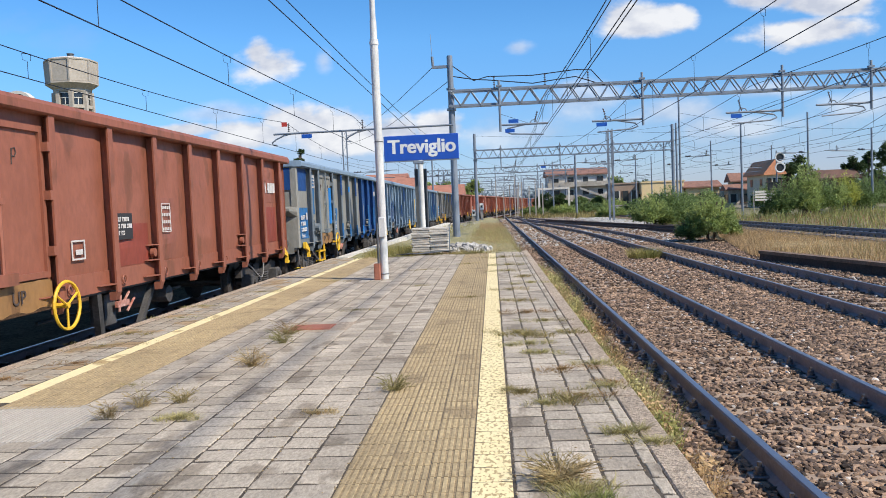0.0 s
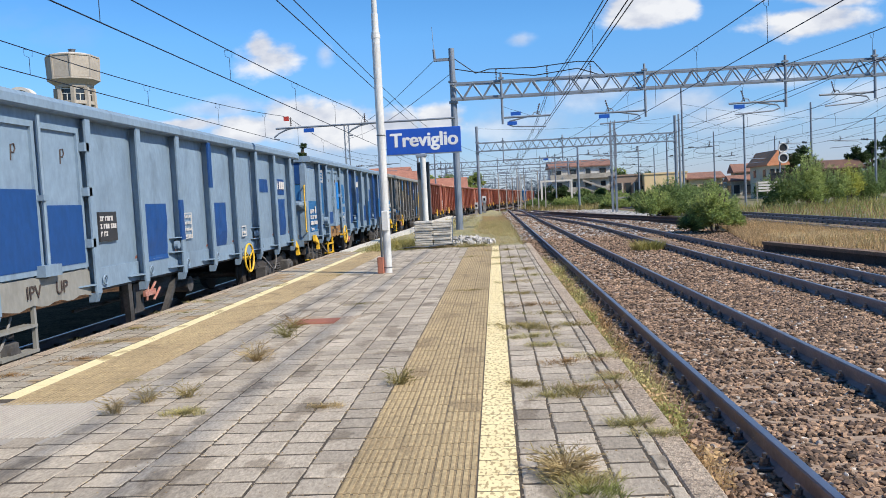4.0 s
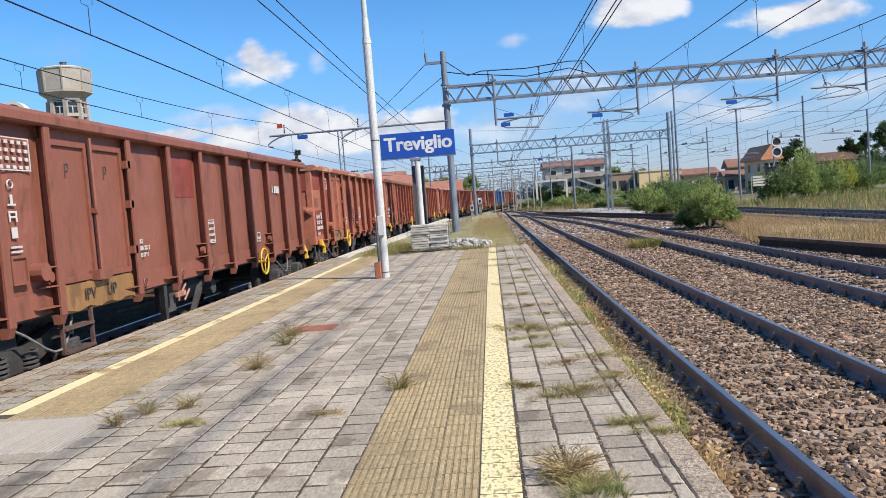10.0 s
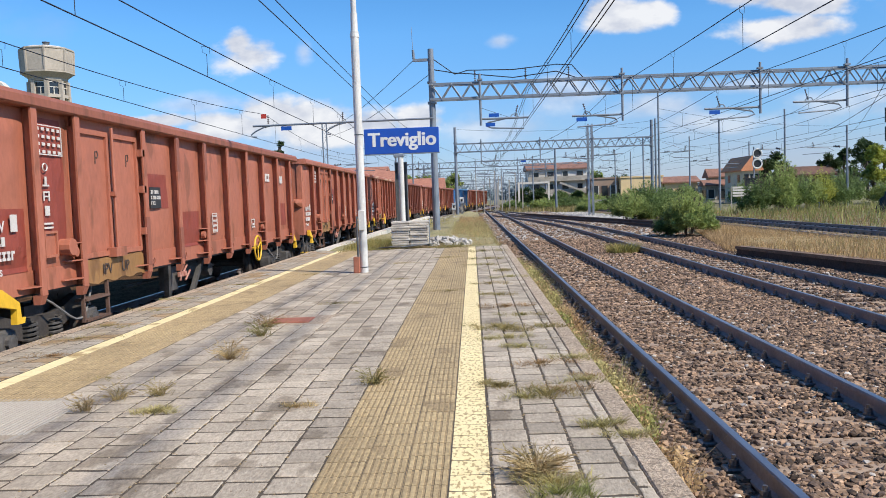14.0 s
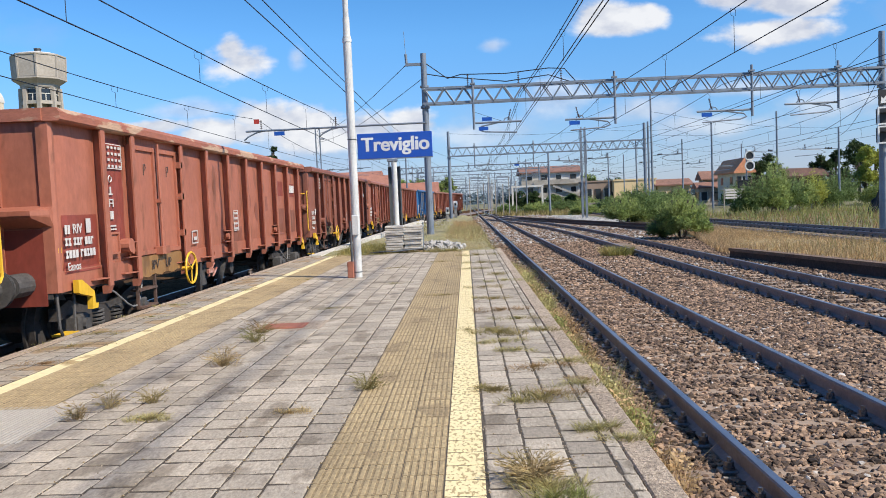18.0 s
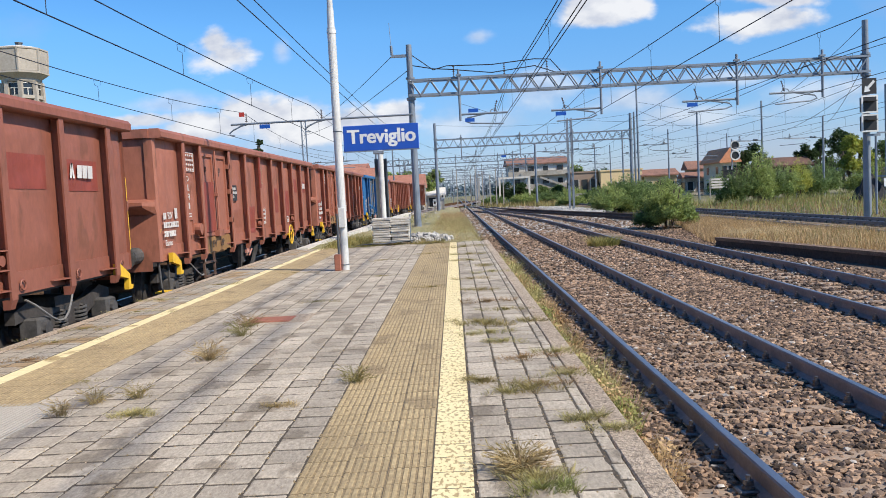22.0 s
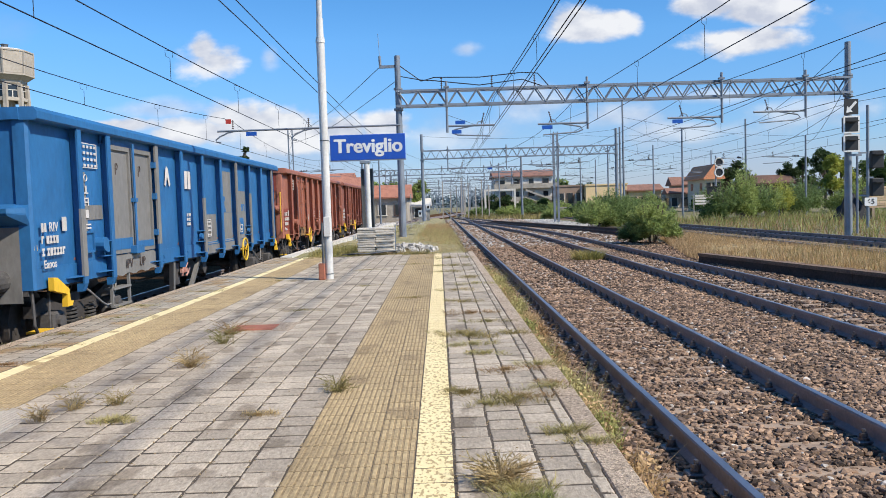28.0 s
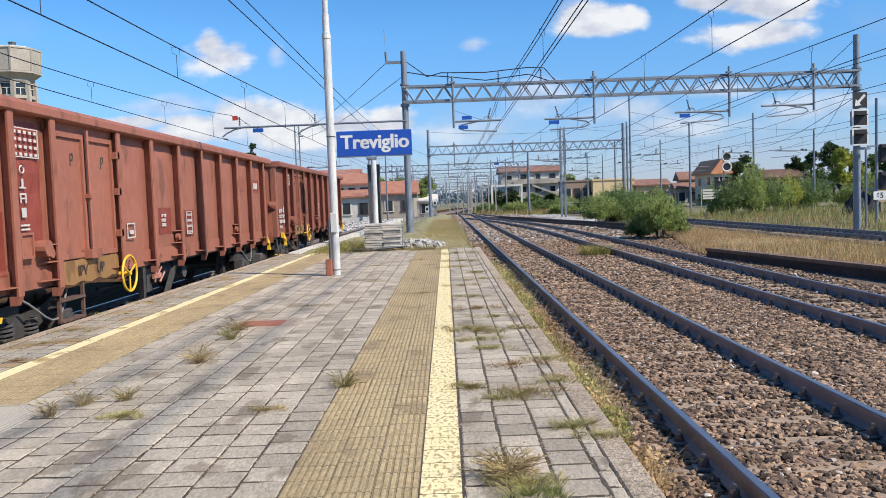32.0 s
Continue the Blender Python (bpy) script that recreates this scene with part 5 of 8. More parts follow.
def arm_set(parent, x, y, z, reach, tag=None):
    """A registration arm from a hanger at x towards the track: straight tube, bent steady arm, insulators."""
    s = 1 if reach > 0 else -1
    part("arm", Geo().rod((x, y, z), (x + reach, y, z), 0.045, 8), STEEL_GREY, parent)
    part("steady_arm", Geo().tube([(x + reach * 0.55, y, z), (x + reach * 0.15, y, z - 0.16), (x + reach * 0.1, y, z - 0.30), (x + reach * 0.22, y, z - 0.40), (x + reach * 0.9, y, z - 0.48)], 0.034, 6), STEEL_GREY, parent)
    part("drop_bracket", Geo().tube([(x + reach * 0.62, y, z + 0.02), (x + reach * 0.66, y, z + 0.16), (x + reach * 0.74, y, z + 0.18), (x + reach * 0.78, y, z + 0.04)], 0.022, 6), STEEL_GREY, parent)
    insulator((x + reach * 0.72, y, z + 0.06), (x + reach * 0.78, y, z + 0.55), parent)
    part("stay", Geo().rod((x, y, z + 0.5), (x + reach * 0.6, y, z + 0.03), 0.008, 5), WIRE, parent)
    if tag and s > 0:
        part("number_plate", Geo().box(x + 0.36, x + 0.80, y - 0.05, y - 0.035, z + 0.07, z + 0.23), BLUE_PLATE, parent, "small blue number plate")
        part("number_plate", Geo().box(x + 0.20, x + 0.62, y - 0.05, y - 0.035, z - 0.34, z - 0.18), BLUE_PLATE, parent, "small blue number plate")
    elif tag:
        part("number_plate", Geo().box(x + reach * 0.92, x + reach * 0.92 + 0.46, y - 0.05, y - 0.035, z - 0.24, z - 0.07), BLUE_PLATE, parent, "small blue number plate")


def gantry(y, x0, x1, z0, z1, post_top, hangers, near, label):
    """Steel portal over the tracks: two posts, a lattice beam, hangers."""
    g = empty("catenary_gantry", Matrix(), label, "gantry", "gantries over the tracks")
    for x in (x0, x1):
        part("post", Geo().rod((x, y, -0.75), (x, y, post_top), 0.17, 14, 0.13), STEEL_GREY, g, "tapered grey steel post", smooth=False)
        part("collar", Geo().rod((x, y, z0 - 0.18), (x, y, z0 - 0.08), 0.21, 14), STEEL_GREY, g)
        part("collar", Geo().rod((x, y, z1 + 0.08), (x, y, z1 + 0.16), 0.2, 14), STEEL_GREY, g)
    for yy in (y - 0.24, y + 0.24):
        for z in (z0, z1):
            part("chord", Geo().box(x0 - 0.1, x1 + 0.1, yy - 0.045, yy + 0.045, z - 0.05, z - 0.036).box(x0 - 0.1, x1 + 0.1, yy - 0.007, yy + 0.007, z - 0.036, z + 0.05), STEEL_GREY, g)
    n = max(6, round((x1 - x0) / 0.435))
    joined = Geo()
    for yy in (y - 0.24, y + 0.24):
        for i in range(n):
            a, b = x0 + (x1 - x0) * i / n, x0 + (x1 - x0) * (i + 1) / n
            za, zb = (z0, z1) if i % 2 else (z1, z0)
            if near:
                part("brace", Geo().rod((a, yy, za), (b, yy, zb), 0.031, 6), STEEL_GREY, g)
            else:
                joined.rod((a, yy, za), (b, yy, zb), 0.032, 4)
    if not near:
        tagged(part("brace", joined, STEEL_GREY, g), kind="stuff")
    for x, low, reach, tag in hangers:
        part("hanger", Geo().rod((x, y - 0.40, low), (x, y - 0.40, z1 + 0.35), 0.055, 10), STEEL_GREY, g)
        part("clamp", Geo().box(x - 0.12, x + 0.12, y - 0.47, y - 0.29, z0 - 0.12, z0 - 0.056), STEEL_GREY, g)
        part("clamp", Geo().box(x - 0.12, x + 0.12, y - 0.47, y - 0.29, z1 + 0.056, z1 + 0.13), STEEL_GREY, g)
        arm_set(g, x, y - 0.36, low + 0.28, reach, tag)
    return g


G1 = 36.0
g1 = gantry(G1, -1.64, 18.48, 5.70, 6.36, 7.95, [(0.50, 4.45, 2.1, True), (6.72, 4.42, -2.2, True), (12.68, 4.5, -2.4, True), (16.4, 4.65, -2.3, False)], True, "grey steel lattice gantry spanning the tracks")
part("bracket_arm", Geo().box(-2.45, -1.6, G1 - 0.06, G1 + 0.06, 7.42, 7.54), STEEL_GREY, g1)
part("aerial", Geo().rod((-2.40, G1, 7.55), (-2.42, G1, 7.95), 0.06, 8).rod((-2.42, G1, 7.95), (-2.46, G1, 8.95), 0.012, 5), STEEL_GREY, g1, "thin whip aerial")
for zz in (7.55, 7.05):
    pts = [(-1.6, G1, zz), (-0.6, G1, zz - 0.75 if zz > 7.2 else zz - 0.2), (0.0, G1, 6.95 if zz > 7.2 else 6.8), (2.0, G1, 6.9 if zz > 7.2 else 6.55), (3.9, G1, 7.05 if zz > 7.2 else 6.75), (4.6, G1, 7.0 if zz > 7.2 else 6.5), (5.2, G1, 6.3)]
    part("feeder_cable", Geo().tube(pts, 0.022, 6), WIRE, g1)
for x in (0.3, 2.55, 4.45):
    insulator((x, G1, 6.42), (x, G1, 6.95), g1)
boom = part("boom", Geo().rod((-1.6, G1 - 0.3, 4.86), (-9.7, G1 - 0.3, 4.82), 0.045, 8), STEEL_GREY, g1, "long tube reaching over the freight line")
for x in (-9.0, -5.65):
    insulator((x, G1 - 0.3, 4.9), (x, G1 - 0.3, 5.3), g1)
    part("steady_arm", Geo().tube([(x + 0.15, G1 - 0.3, 4.82), (x - 0.25, G1 - 0.3, 4.74), (x - 0.6, G1 - 0.3, 4.58), (x - 0.78, G1 - 0.3, 4.44), (x - 0.76, G1 - 0.3, 4.36), (x - 0.55, G1 - 0.3, 4.33)], 0.032, 6), STEEL_GREY, g1)
part("red_plate", Geo().box(-9.30, -9.06, G1 - 0.36, G1 - 0.345, 5.14, 5.34), RED_PLATE, g1, "small red plate")
part("blue_plate", Geo().box(-8.42, -7.95, G1 - 0.36, G1 - 0.345, 4.58, 4.76), BLUE_PLATE, g1, "small blue plate")

gantry(77, -1.45, 17.2, 5.72, 6.5, 8.1, [(1.0, 4.5, 1.8, False), (6.6, 4.5, -2.0, True), (11.6, 4.4, -2.2, False)], False, "grey steel lattice gantry farther down the line")
gantry(115, -10.8, 12.0, 5.7, 6.5, 8.0, [(-7.5, 4.5, 1.5, False), (0.6, 4.5, 1.8, False), (6.6, 4.5, -2.0, False)], False, "distant grey lattice gantry")
gantry(152, -9.0, 14.0, 5.7, 6.5, 8.0, [(-3.5, 4.5, 1.5, False), (4.6, 4.5, 1.8, False)], False, "distant grey lattice gantry")
gantry(195, -8.0, 16.0, 5.7, 6.5, 8.0, [(-2.5, 4.5, 1.5, False), (5.6, 4.5, 1.8, False)], False, "distant grey lattice gantry")
gantry(245, -6.0, 18.0, 5.7, 6.5, 8.0, [(0.5, 4.5, 1.5, False)], False, "distant grey lattice gantry")
gantry(300, -5.0, 20.0, 5.7, 6.5, 8.0, [(0.5, 4.5, 1.5, False)], False, "distant grey lattice gantry")


def mast(x, y, top, label, arm=0.0, z_arm=5.0, r=0.1, lattice=False):
    m = empty("catenary_mast", Matrix(), label, "mast", "masts along the tracks")
    if lattice:
        for sx in (-1, 1):
            part("leg", Geo().box(x + sx * 0.2 - 0.05, x + sx * 0.2 + 0.05, y - 0.08, y + 0.08, -0.8, top), STEEL_GREY, m)
        g = Geo()
        n = int((top + 0.8) / 0.7)
        for i in range(n):
            s = 1 if i % 2 else -1
            g.rod((x - 0.18 * s, y, -0.8 + i * 0.7), (x + 0.18 * s, y, -0.8 + (i + 1) * 0.7), 0.018, 4)
        part("lacing", g, STEEL_GREY, m)
    else:
        part("shaft", Geo().rod((x, y, -0.85), (x, y, top), r * 1.15, 10, r * 0.85), STEEL_GREY, m)
    if arm:
        part("arm", Geo().rod((x, y, z_arm), (x + arm, y, z_arm + 0.12), 0.03, 6), STEEL_GREY, m)
        part("stay", Geo().rod((x, y, z_arm + 1.1), (x + arm * 0.8, y, z_arm + 0.12), 0.015, 5), STEEL_GREY, m)
        part("steady_arm", Geo().tube([(x + arm * 0.85, y, z_arm + 0.05), (x + arm * 0.4, y, z_arm - 0.05), (x + arm * 0.28, y, z_arm - 0.3), (x + arm * 0.42, y, z_arm - 0.5), (x + arm * 0.95, y, z_arm - 0.6)], 0.035, 5), STEEL_GREY, m)
        insulator((x + arm * 0.15, y, z_arm + 0.05), (x + arm * 0.3, y, z_arm + 0.1), m, 0.12)
        insulator((x + arm * 0.72, y, z_arm + 0.12), (x + arm * 0.74, y, z_arm + 0.55), m, 0.12)
    return m


GREY_MAST = "slim grey catenary mast beside the tracks"
mast(-14.0, 77, 9.0, "tall lattice mast behind the freight train", 5.0, 4.9, lattice=True)
for x, y, top, arm in ((24.45, 80, 8.15, 0), (30.8, 80, 8.9, -3.0), (36.8, 80, 7.1, -4.5), (18.05, 77.8, 11.0, 3.4), (20.2, 95, 7.8, 2.4), (17.55, 77, 8.2, 0), (11.6, 79, 7.9, 3.2), (12.0, 81, 8.3, -3.4), (9.0, 118, 7.2, 2.8), (21.0, 118, 7.6, -3),
                       (6.4, 172, 7.5, -2), (3.5, 222, 8, 2), (8.5, 214, 8, 0), (10.0, 262, 8, 2), (13.5, 240, 8, 0), (12.2, 182, 7.5, 2), (15.5, 150, 7.3, 0), (26.0, 132, 8, -3), (-5.5, 140, 7.5, 2.5), (-7.0, 96, 7.5, 2.5), (-4.0, 182, 7.5, 0), (28.0, 104, 8.2, 3), (41.0, 120, 8.2, -4)):
    mast(x, y, top, GREY_MAST, arm, 5.0, 0.10, lattice=(x, y) in ((11.6, 79), (12.0, 81)))


def wire_line(label, x_at, z_messenger, z_contact, spans, doubled, droppers=True, y_end=300):
    """One track's overhead wires: sagging messenger, contact wire, droppers between them."""
    t = empty("overhead_wire", Matrix(), label, "overhead wire", "overhead wires")
    zmin, zs = z_messenger

    def zm(y):
        for a, b in zip(spans, spans[1:]):
            if a <= y <= b:
                return zmin + (zs - zmin) * ((y - (a + b) / 2) / ((b - a) / 2)) ** 2
        return zs
    ys = [spans[0] + i * 2.0 for i in range(int((y_end - spans[0]) / 2))]
    for d in ((-0.05, 0.05) if doubled else (0.0,)):
        part("messenger_wire", Geo().tube([(x_at(y) + d, y, zm(y)) for y in ys], 0.0125, 5), WIRE, t)
        part("contact_wire", Geo().tube([(x_at(y) + d, y, z_contact) for y in ys[::4]], 0.012, 5), WIRE, t)
    if droppers:
        y = spans[0] + 3
        while y < 110:
            z = zm(y)
            if z - z_contact > 0.15:
                loop = Geo().rod((x_at(y), y, z_contact), (x_at(y), y, z - 0.18), 0.007, 5)
                loop.tube([(x_at(y), y, z - 0.18), (x_at(y) - 0.08, y - 0.05, z - 0.14), (x_at(y) - 0.09, y - 0.06, z), (x_at(y) + 0.06, y + 0.05, z - 0.01), (x_at(y) + 0.05, y + 0.04, z - 0.16)], 0.006, 4)
                part("dropper", loop, WIRE, t)
            y += 6.3
    return t


SPANS = [-22, 36, 77, 115, 152, 195, 245, 300]
wire_line("contact and messenger wires over the freight line", lambda y: L_AXIS + bend(y), (4.93, 5.5), 4.32, SPANS, False)
wire_line("overhead wires over the platform-side track", lambda y: A_AXIS, (5.40, 6.0), 4.70, [-14, 36, 77, 115, 152, 195, 245, 300], True)
wire_line("overhead wires over the second track", lambda y: B_AXIS + swing_b(y), (5.32, 5.85), 4.42, SPANS, False)
wire_line("overhead wires over the rusty track", lambda y: 11.5 + max(0.0, (y - 60) * 0.03), (5.4, 5.95), 4.75, SPANS, False)
wire_line("thin overhead wires over the grassy siding", lambda y: 15.6 + max(0.0, (y - 60) * 0.04), (5.5, 6.0), 4.8, SPANS, False)
wire_line("thin overhead wires over the yard siding", lambda y: 21.5 + y * 0.03, (5.6, 6.2), 4.9, [-10, 45, 92, 140, 190, 240, 300], False)
wire_line("overhead wires over the yard track", lambda y: 28.5 + y * 0.03, (5.6, 6.2), 4.9, [-10, 45, 92, 140, 190, 240, 300], False)
wire_line("overhead wires beyond the freight line", lambda y: -10.5 + bend(y), (5.15, 5.95), 4.58, [-4, 41, 77, 115, 152, 195, 245, 300], False)
for zz, dip in ((6.42, 0.25), (6.85, 0.1)):
    t = empty("feeder_wire", Matrix(), "thick feeder wire strung beside the gantry posts", "overhead wire", "overhead wires")
    part("cable", Geo().tube([(-5.2 + bend(y) * 0.8, y, zz + dip * ((y - 28) / 30) ** 2 * (1 if zz > 6.6 else -0.4)) for y in range(-20, 200, 4)], 0.016, 5), WIRE, t)
# cross guys behind the sign
for a, b in (((-2.4, G1, 7.5), (-14, 77, 8.4)), ((-1.64, G1, 6.9), (-14, 77, 7.6)), ((-1.45, 77, 7.9), (17.2, 77, 8.0)), ((18.48, G1, 7.8), (30.8, 80, 8.2)), ((12.0, 81, 8.2), (24.45, 80, 8.0)), ((18.05, 77.8, 9.2), (36.8, 80, 7.0)), ((18.05, 77.8, 8.4), (41, 120, 8.0)), ((18.05, 77.8, 7.0), (30.8, 80, 7.6)), ((18.4, 36, 6.0), (36.8, 80, 6.2)), ((17.2, 77, 6.3), (41, 120, 7.2)), ((18.4, 36, 5.2), (30.8, 80, 5.4))):
    t = empty("guy_wire", Matrix(), "thin cross wire between masts", "overhead wire", "cross wires")
    part("cable", Geo().tube([Vector(a).lerp(Vector(b), i / 10) - Vector((0, 0, 0.5 * math.sin(math.pi * i / 10))) for i in range(11)], 0.014, 4), WIRE, t)

# ---- platform furniture ----
RUST_RED = mat("red-brown rusty cast iron", (0.38, 0.14, 0.085), (0.26, 0.10, 0.065), rough=0.85, big=4, fine=60, amount=0.3, bump=0.5)
SIGN_BLUE = mat("station sign blue", (0.012, 0.075, 0.40), (0.016, 0.085, 0.42), rough=0.4, big=1, fine=20, amount=0.05, bump=0)
SIGN_WHITE = mat("station sign white", (0.80, 0.80, 0.78), rough=0.5, fine=20, amount=0.05, bump=0)
RUBBLE = mat("pale broken stone", (0.50, 0.48, 0.45), (0.36, 0.34, 0.31), rough=0.95, big=3, fine=30, amount=0.3, bump=0.6, rnd=0.2)
STAINED = mat("stained pale concrete block", (0.62, 0.58, 0.51), (0.40, 0.37, 0.315), rough=0.9, big=5, fine=40, amount=0.3, bump=0.5, rnd=0.12)
DARK_POST = mat("dark grey painted steel", (0.09, 0.10, 0.11), rough=0.6, big=2, fine=20, amount=0.15, bump=0.05)

lamp = empty("lamp_post", pose(-1.945, 14.0, 0), "tall pale grey tubular lamp post with a rusty base box", "lamp post")
part("lower_tube", Geo().rod((0, 0, 0), (0, 0, 4.2), 0.072, 18), WHITE_POLE, lamp, smooth=False)
part("joint_sleeve", Geo().rod((0, 0, 4.14), (0, 0, 4.52), 0.062, 18, 0.058).rod((0, 0, 4.10), (0, 0, 4.16), 0.08, 18), WHITE_POLE, lamp)
part("upper_tube", Geo().rod((0, 0, 4.5), (0.02, -0.1, 8.6), 0.05, 14, 0.04), WHITE_POLE, lamp)
part("lamp_arm", Geo().tube([(0.02, -0.1, 8.55), (0.1, -0.1, 8.8), (0.5, -0.1, 8.95), (1.0, -0.1, 9.0)], 0.03, 8), WHITE_POLE, lamp)
part("lamp_head", Geo().cbox(0.9, 1.5, -0.22, 0.02, 8.93, 9.07, 0.03), STEEL_GREY, lamp)
part("base_box", Geo().cbox(-0.17, -0.06, -0.13, -0.02, 0, 0.29, 0.012), RUST_RED, lamp, "rusty red cable box at the foot")
part("conduit", Geo().rod((-0.085, -0.09, 0.28), (-0.085, -0.09, 1.0), 0.02, 8), DARK_POST, lamp)
part("door_flap", Geo().cbox(-0.06, 0.06, -0.105, -0.07, 0.75, 1.1, 0.01), WHITE_POLE, lamp)
for z in (0.1, 2.42):
    part("strap", Geo().ring((0, 0, z), 0.074, 0.008, "z", 18, 5), DARK_POST, lamp)

sign = empty("station_sign", pose(0, 26, 0), "blue station name board with white letters on a post", "station sign")
part("board", Geo().cbox(-3.44, -1.01, -0.05, 0.05, 2.78, 3.60, 0.015), SIGN_BLUE, sign, "deep blue board")
part("board_rim", Geo().box(-3.45, -1.0, -0.055, 0.055, 2.755, 2.785), STEEL_GREY, sign)
for k, dx in enumerate((-0.012, 0.012, 0.0)):
    letters("name_letters", "Treviglio", 0.62, SIGN_WHITE, sign, pose(-2.20 + dx, -0.054 - 0.001 * k, 3.22, 90, 0, 0), "white bold lettering", 0.002, 0.011)
part("post", Geo().rod((-2.28, 0, -0.2), (-2.28, 0, 2.78), 0.09, 16), WHITE_POLE, sign, "pale grey round post")
part("post_cap", Geo().cbox(-2.5, -2.16, -0.1, 0.1, 2.66, 2.77, 0.02), STEEL_GREY, sign)
pair = empty("channel_post", Matrix(), "dark steel channel post standing behind the name board", "post")
part("web", Geo().box(-2.49, -2.14, 26.38, 26.41, -0.5, 2.52), DARK_POST, pair)
for x in (-2.50, -2.13):
    part("flange", Geo().box(x - 0.012, x + 0.012, 26.28, 26.52, -0.5, 2.52), DARK_POST, pair)


def block_stack():
    """Old kerb slabs piled on a pallet."""
    s = empty("slab_stack", pose(-1.67, 21.25, 0.0), "pile of pale concrete slabs on a wooden pallet", "slab pile")
    rng = random.Random(4)
    for r in range(10):
        z = 0.07 + r * 0.064
        for c in range(2):
            d = rng.uniform(-0.02, 0.02)
            part("slab", Geo().cbox(-0.475 - 0.003 * r + c * 0.478 + d, -0.008 + (c * (0.478 + 0.003 * r)) + d, -0.3 + rng.uniform(-0.03, 0.02), 0.3, z, z + 0.057, 0.010), STAINED, s)
    for x in (-0.4, 0.0, 0.4):
        part("pallet_block", Geo().box(x - 0.06, x + 0.06, -0.33, 0.33, 0.0, 0.075), SLEEPER, s)
    part("stake", Geo().rod((0.5, -0.25, -0.05), (0.52, -0.25, 0.78), 0.014, 6), STEEL_GREY, s)
    rods = Geo()
    for k in range(5):
        rods.tube([(-0.9 + 0.1 * k, -0.45 - 0.05 * k, 0.03 + 0.01 * k), (-0.2, -0.48 - 0.04 * k, 0.05), (0.2 + 0.1 * k, -0.42, 0.10), (0.55, -0.36 - 0.03 * k, 0.04)], 0.015, 5)
    part("pipe_bundle", rods, DARK_POST, s)
    return s


block_stack()


def lump(rng, r):
    """A rough broken stone: eight-sided, uneven."""
    pts = []
    for z, k in ((-0.5, 0.7), (0.0, 1.0), (0.5, 0.6)):
        for i in range(5):
            a = 2 * math.pi * i / 5 + z
            q = r * k * rng.uniform(0.7, 1.15)
            pts.append((q * math.cos(a), q * math.sin(a), z * r * 1.1 * rng.uniform(0.8, 1.1)))
    f = [(4, 3, 2, 1, 0), (10, 11, 12, 13, 14)]
    for k in (0, 5):
        f += [(k + i, k + (i + 1) % 5, k + 5 + (i + 1) % 5, k + 5 + i) for i in range(5)]
    return pts, f


rub = empty("rubble_heap", pose(-0.85, 22.6, 0), "heap of pale broken concrete", "rubble")
rng = random.Random(9)
for k in range(90):
    a, d = rng.uniform(0, 6.28), rng.random() ** 0.6
    pts, f = lump(rng, rng.uniform(0.05, 0.13))
    part("stone", Geo().add(pts, f), RUBBLE, rub, at=pose(0.85 * d * math.cos(a), 1.1 * d * math.sin(a), -0.01 + 0.17 * (1 - d), rng.uniform(0, 90), rng.uniform(0, 90), rng.uniform(0, 360)))

hatch = empty("hatch", pose(-1.977, 8.42, 0), "rusty red iron inspection cover set in the paving", "hatch")
part("cover_bed", Geo().box(-0.204, 0.612, -0.36, 0.44, -0.04, -0.001), KERB, hatch)
part("cover", Geo().cbox(-0.20, 0.20, -0.16, 0.16, -0.008, 0.010, 0.006), RUST_RED, hatch)
part("cover_rim", Geo().box(-0.222, -0.203, -0.182, 0.182, -0.008, 0.006).box(0.203, 0.222, -0.182, 0.182, -0.008, 0.006).box(-0.203, 0.203, 0.163, 0.182, -0.008, 0.006).box(-0.203, 0.203, -0.182, -0.163, -0.008, 0.006), RUST_RED, hatch)

# ---- signals ----
BLACK_PAINT = mat("matt black signal paint", (0.018, 0.018, 0.02), rough=0.55, big=2, fine=30, amount=0.15, bump=0)


def box_signal():
    s = empty("signal", pose(18.38, 35.55, 0), "white-framed square railway signal with arrow plate on a post", "railway signal")
    part("arrow_plate", Geo().box(-0.30, 0.32, -0.02, 0.02, 4.68, 5.36), BLACK_PAINT, s, "black plate with white arrow")
    part("arrow", Geo().add([(-0.22, -0.028, 4.76), (0.06, -0.028, 4.80), (-0.02, -0.028, 4.90), (0.26, -0.028, 5.2), (0.18, -0.028, 5.28), (-0.10, -0.028, 4.98), (-0.18, -0.028, 5.06)], [(0, 1, 2, 3, 4, 5, 6)]), SIGN_WHITE, s)
    for z in (3.85, 3.03):
        part("frame", Geo().box(-0.36, 0.36, -0.06, 0.0, z, z + 0.07).box(-0.36, 0.36, -0.06, 0.0, z + 0.70, z + 0.77).box(-0.36, -0.29, -0.06, 0.0, z + 0.07, z + 0.70).box(0.29, 0.36, -0.06, 0.0, z + 0.07, z + 0.70), SIGN_WHITE, s, "white square frame")
        part("lamp_case", Geo().box(-0.29, 0.29, -0.05, 0.25, z + 0.07, z + 0.70), BLACK_PAINT, s)
        part("hood", Geo().box(-0.22, 0.22, -0.30, -0.05, z + 0.50, z + 0.54), BLACK_PAINT, s)
    part("bracket", Geo().box(-0.1, 0.5, 0.05, 0.15, 2.85, 2.95), STEEL_GREY, s)
    part("ladder", Geo().rod((0.32, 0.1, -0.6), (0.32, 0.1, 2.9), 0.05, 8), STEEL_GREY, s)


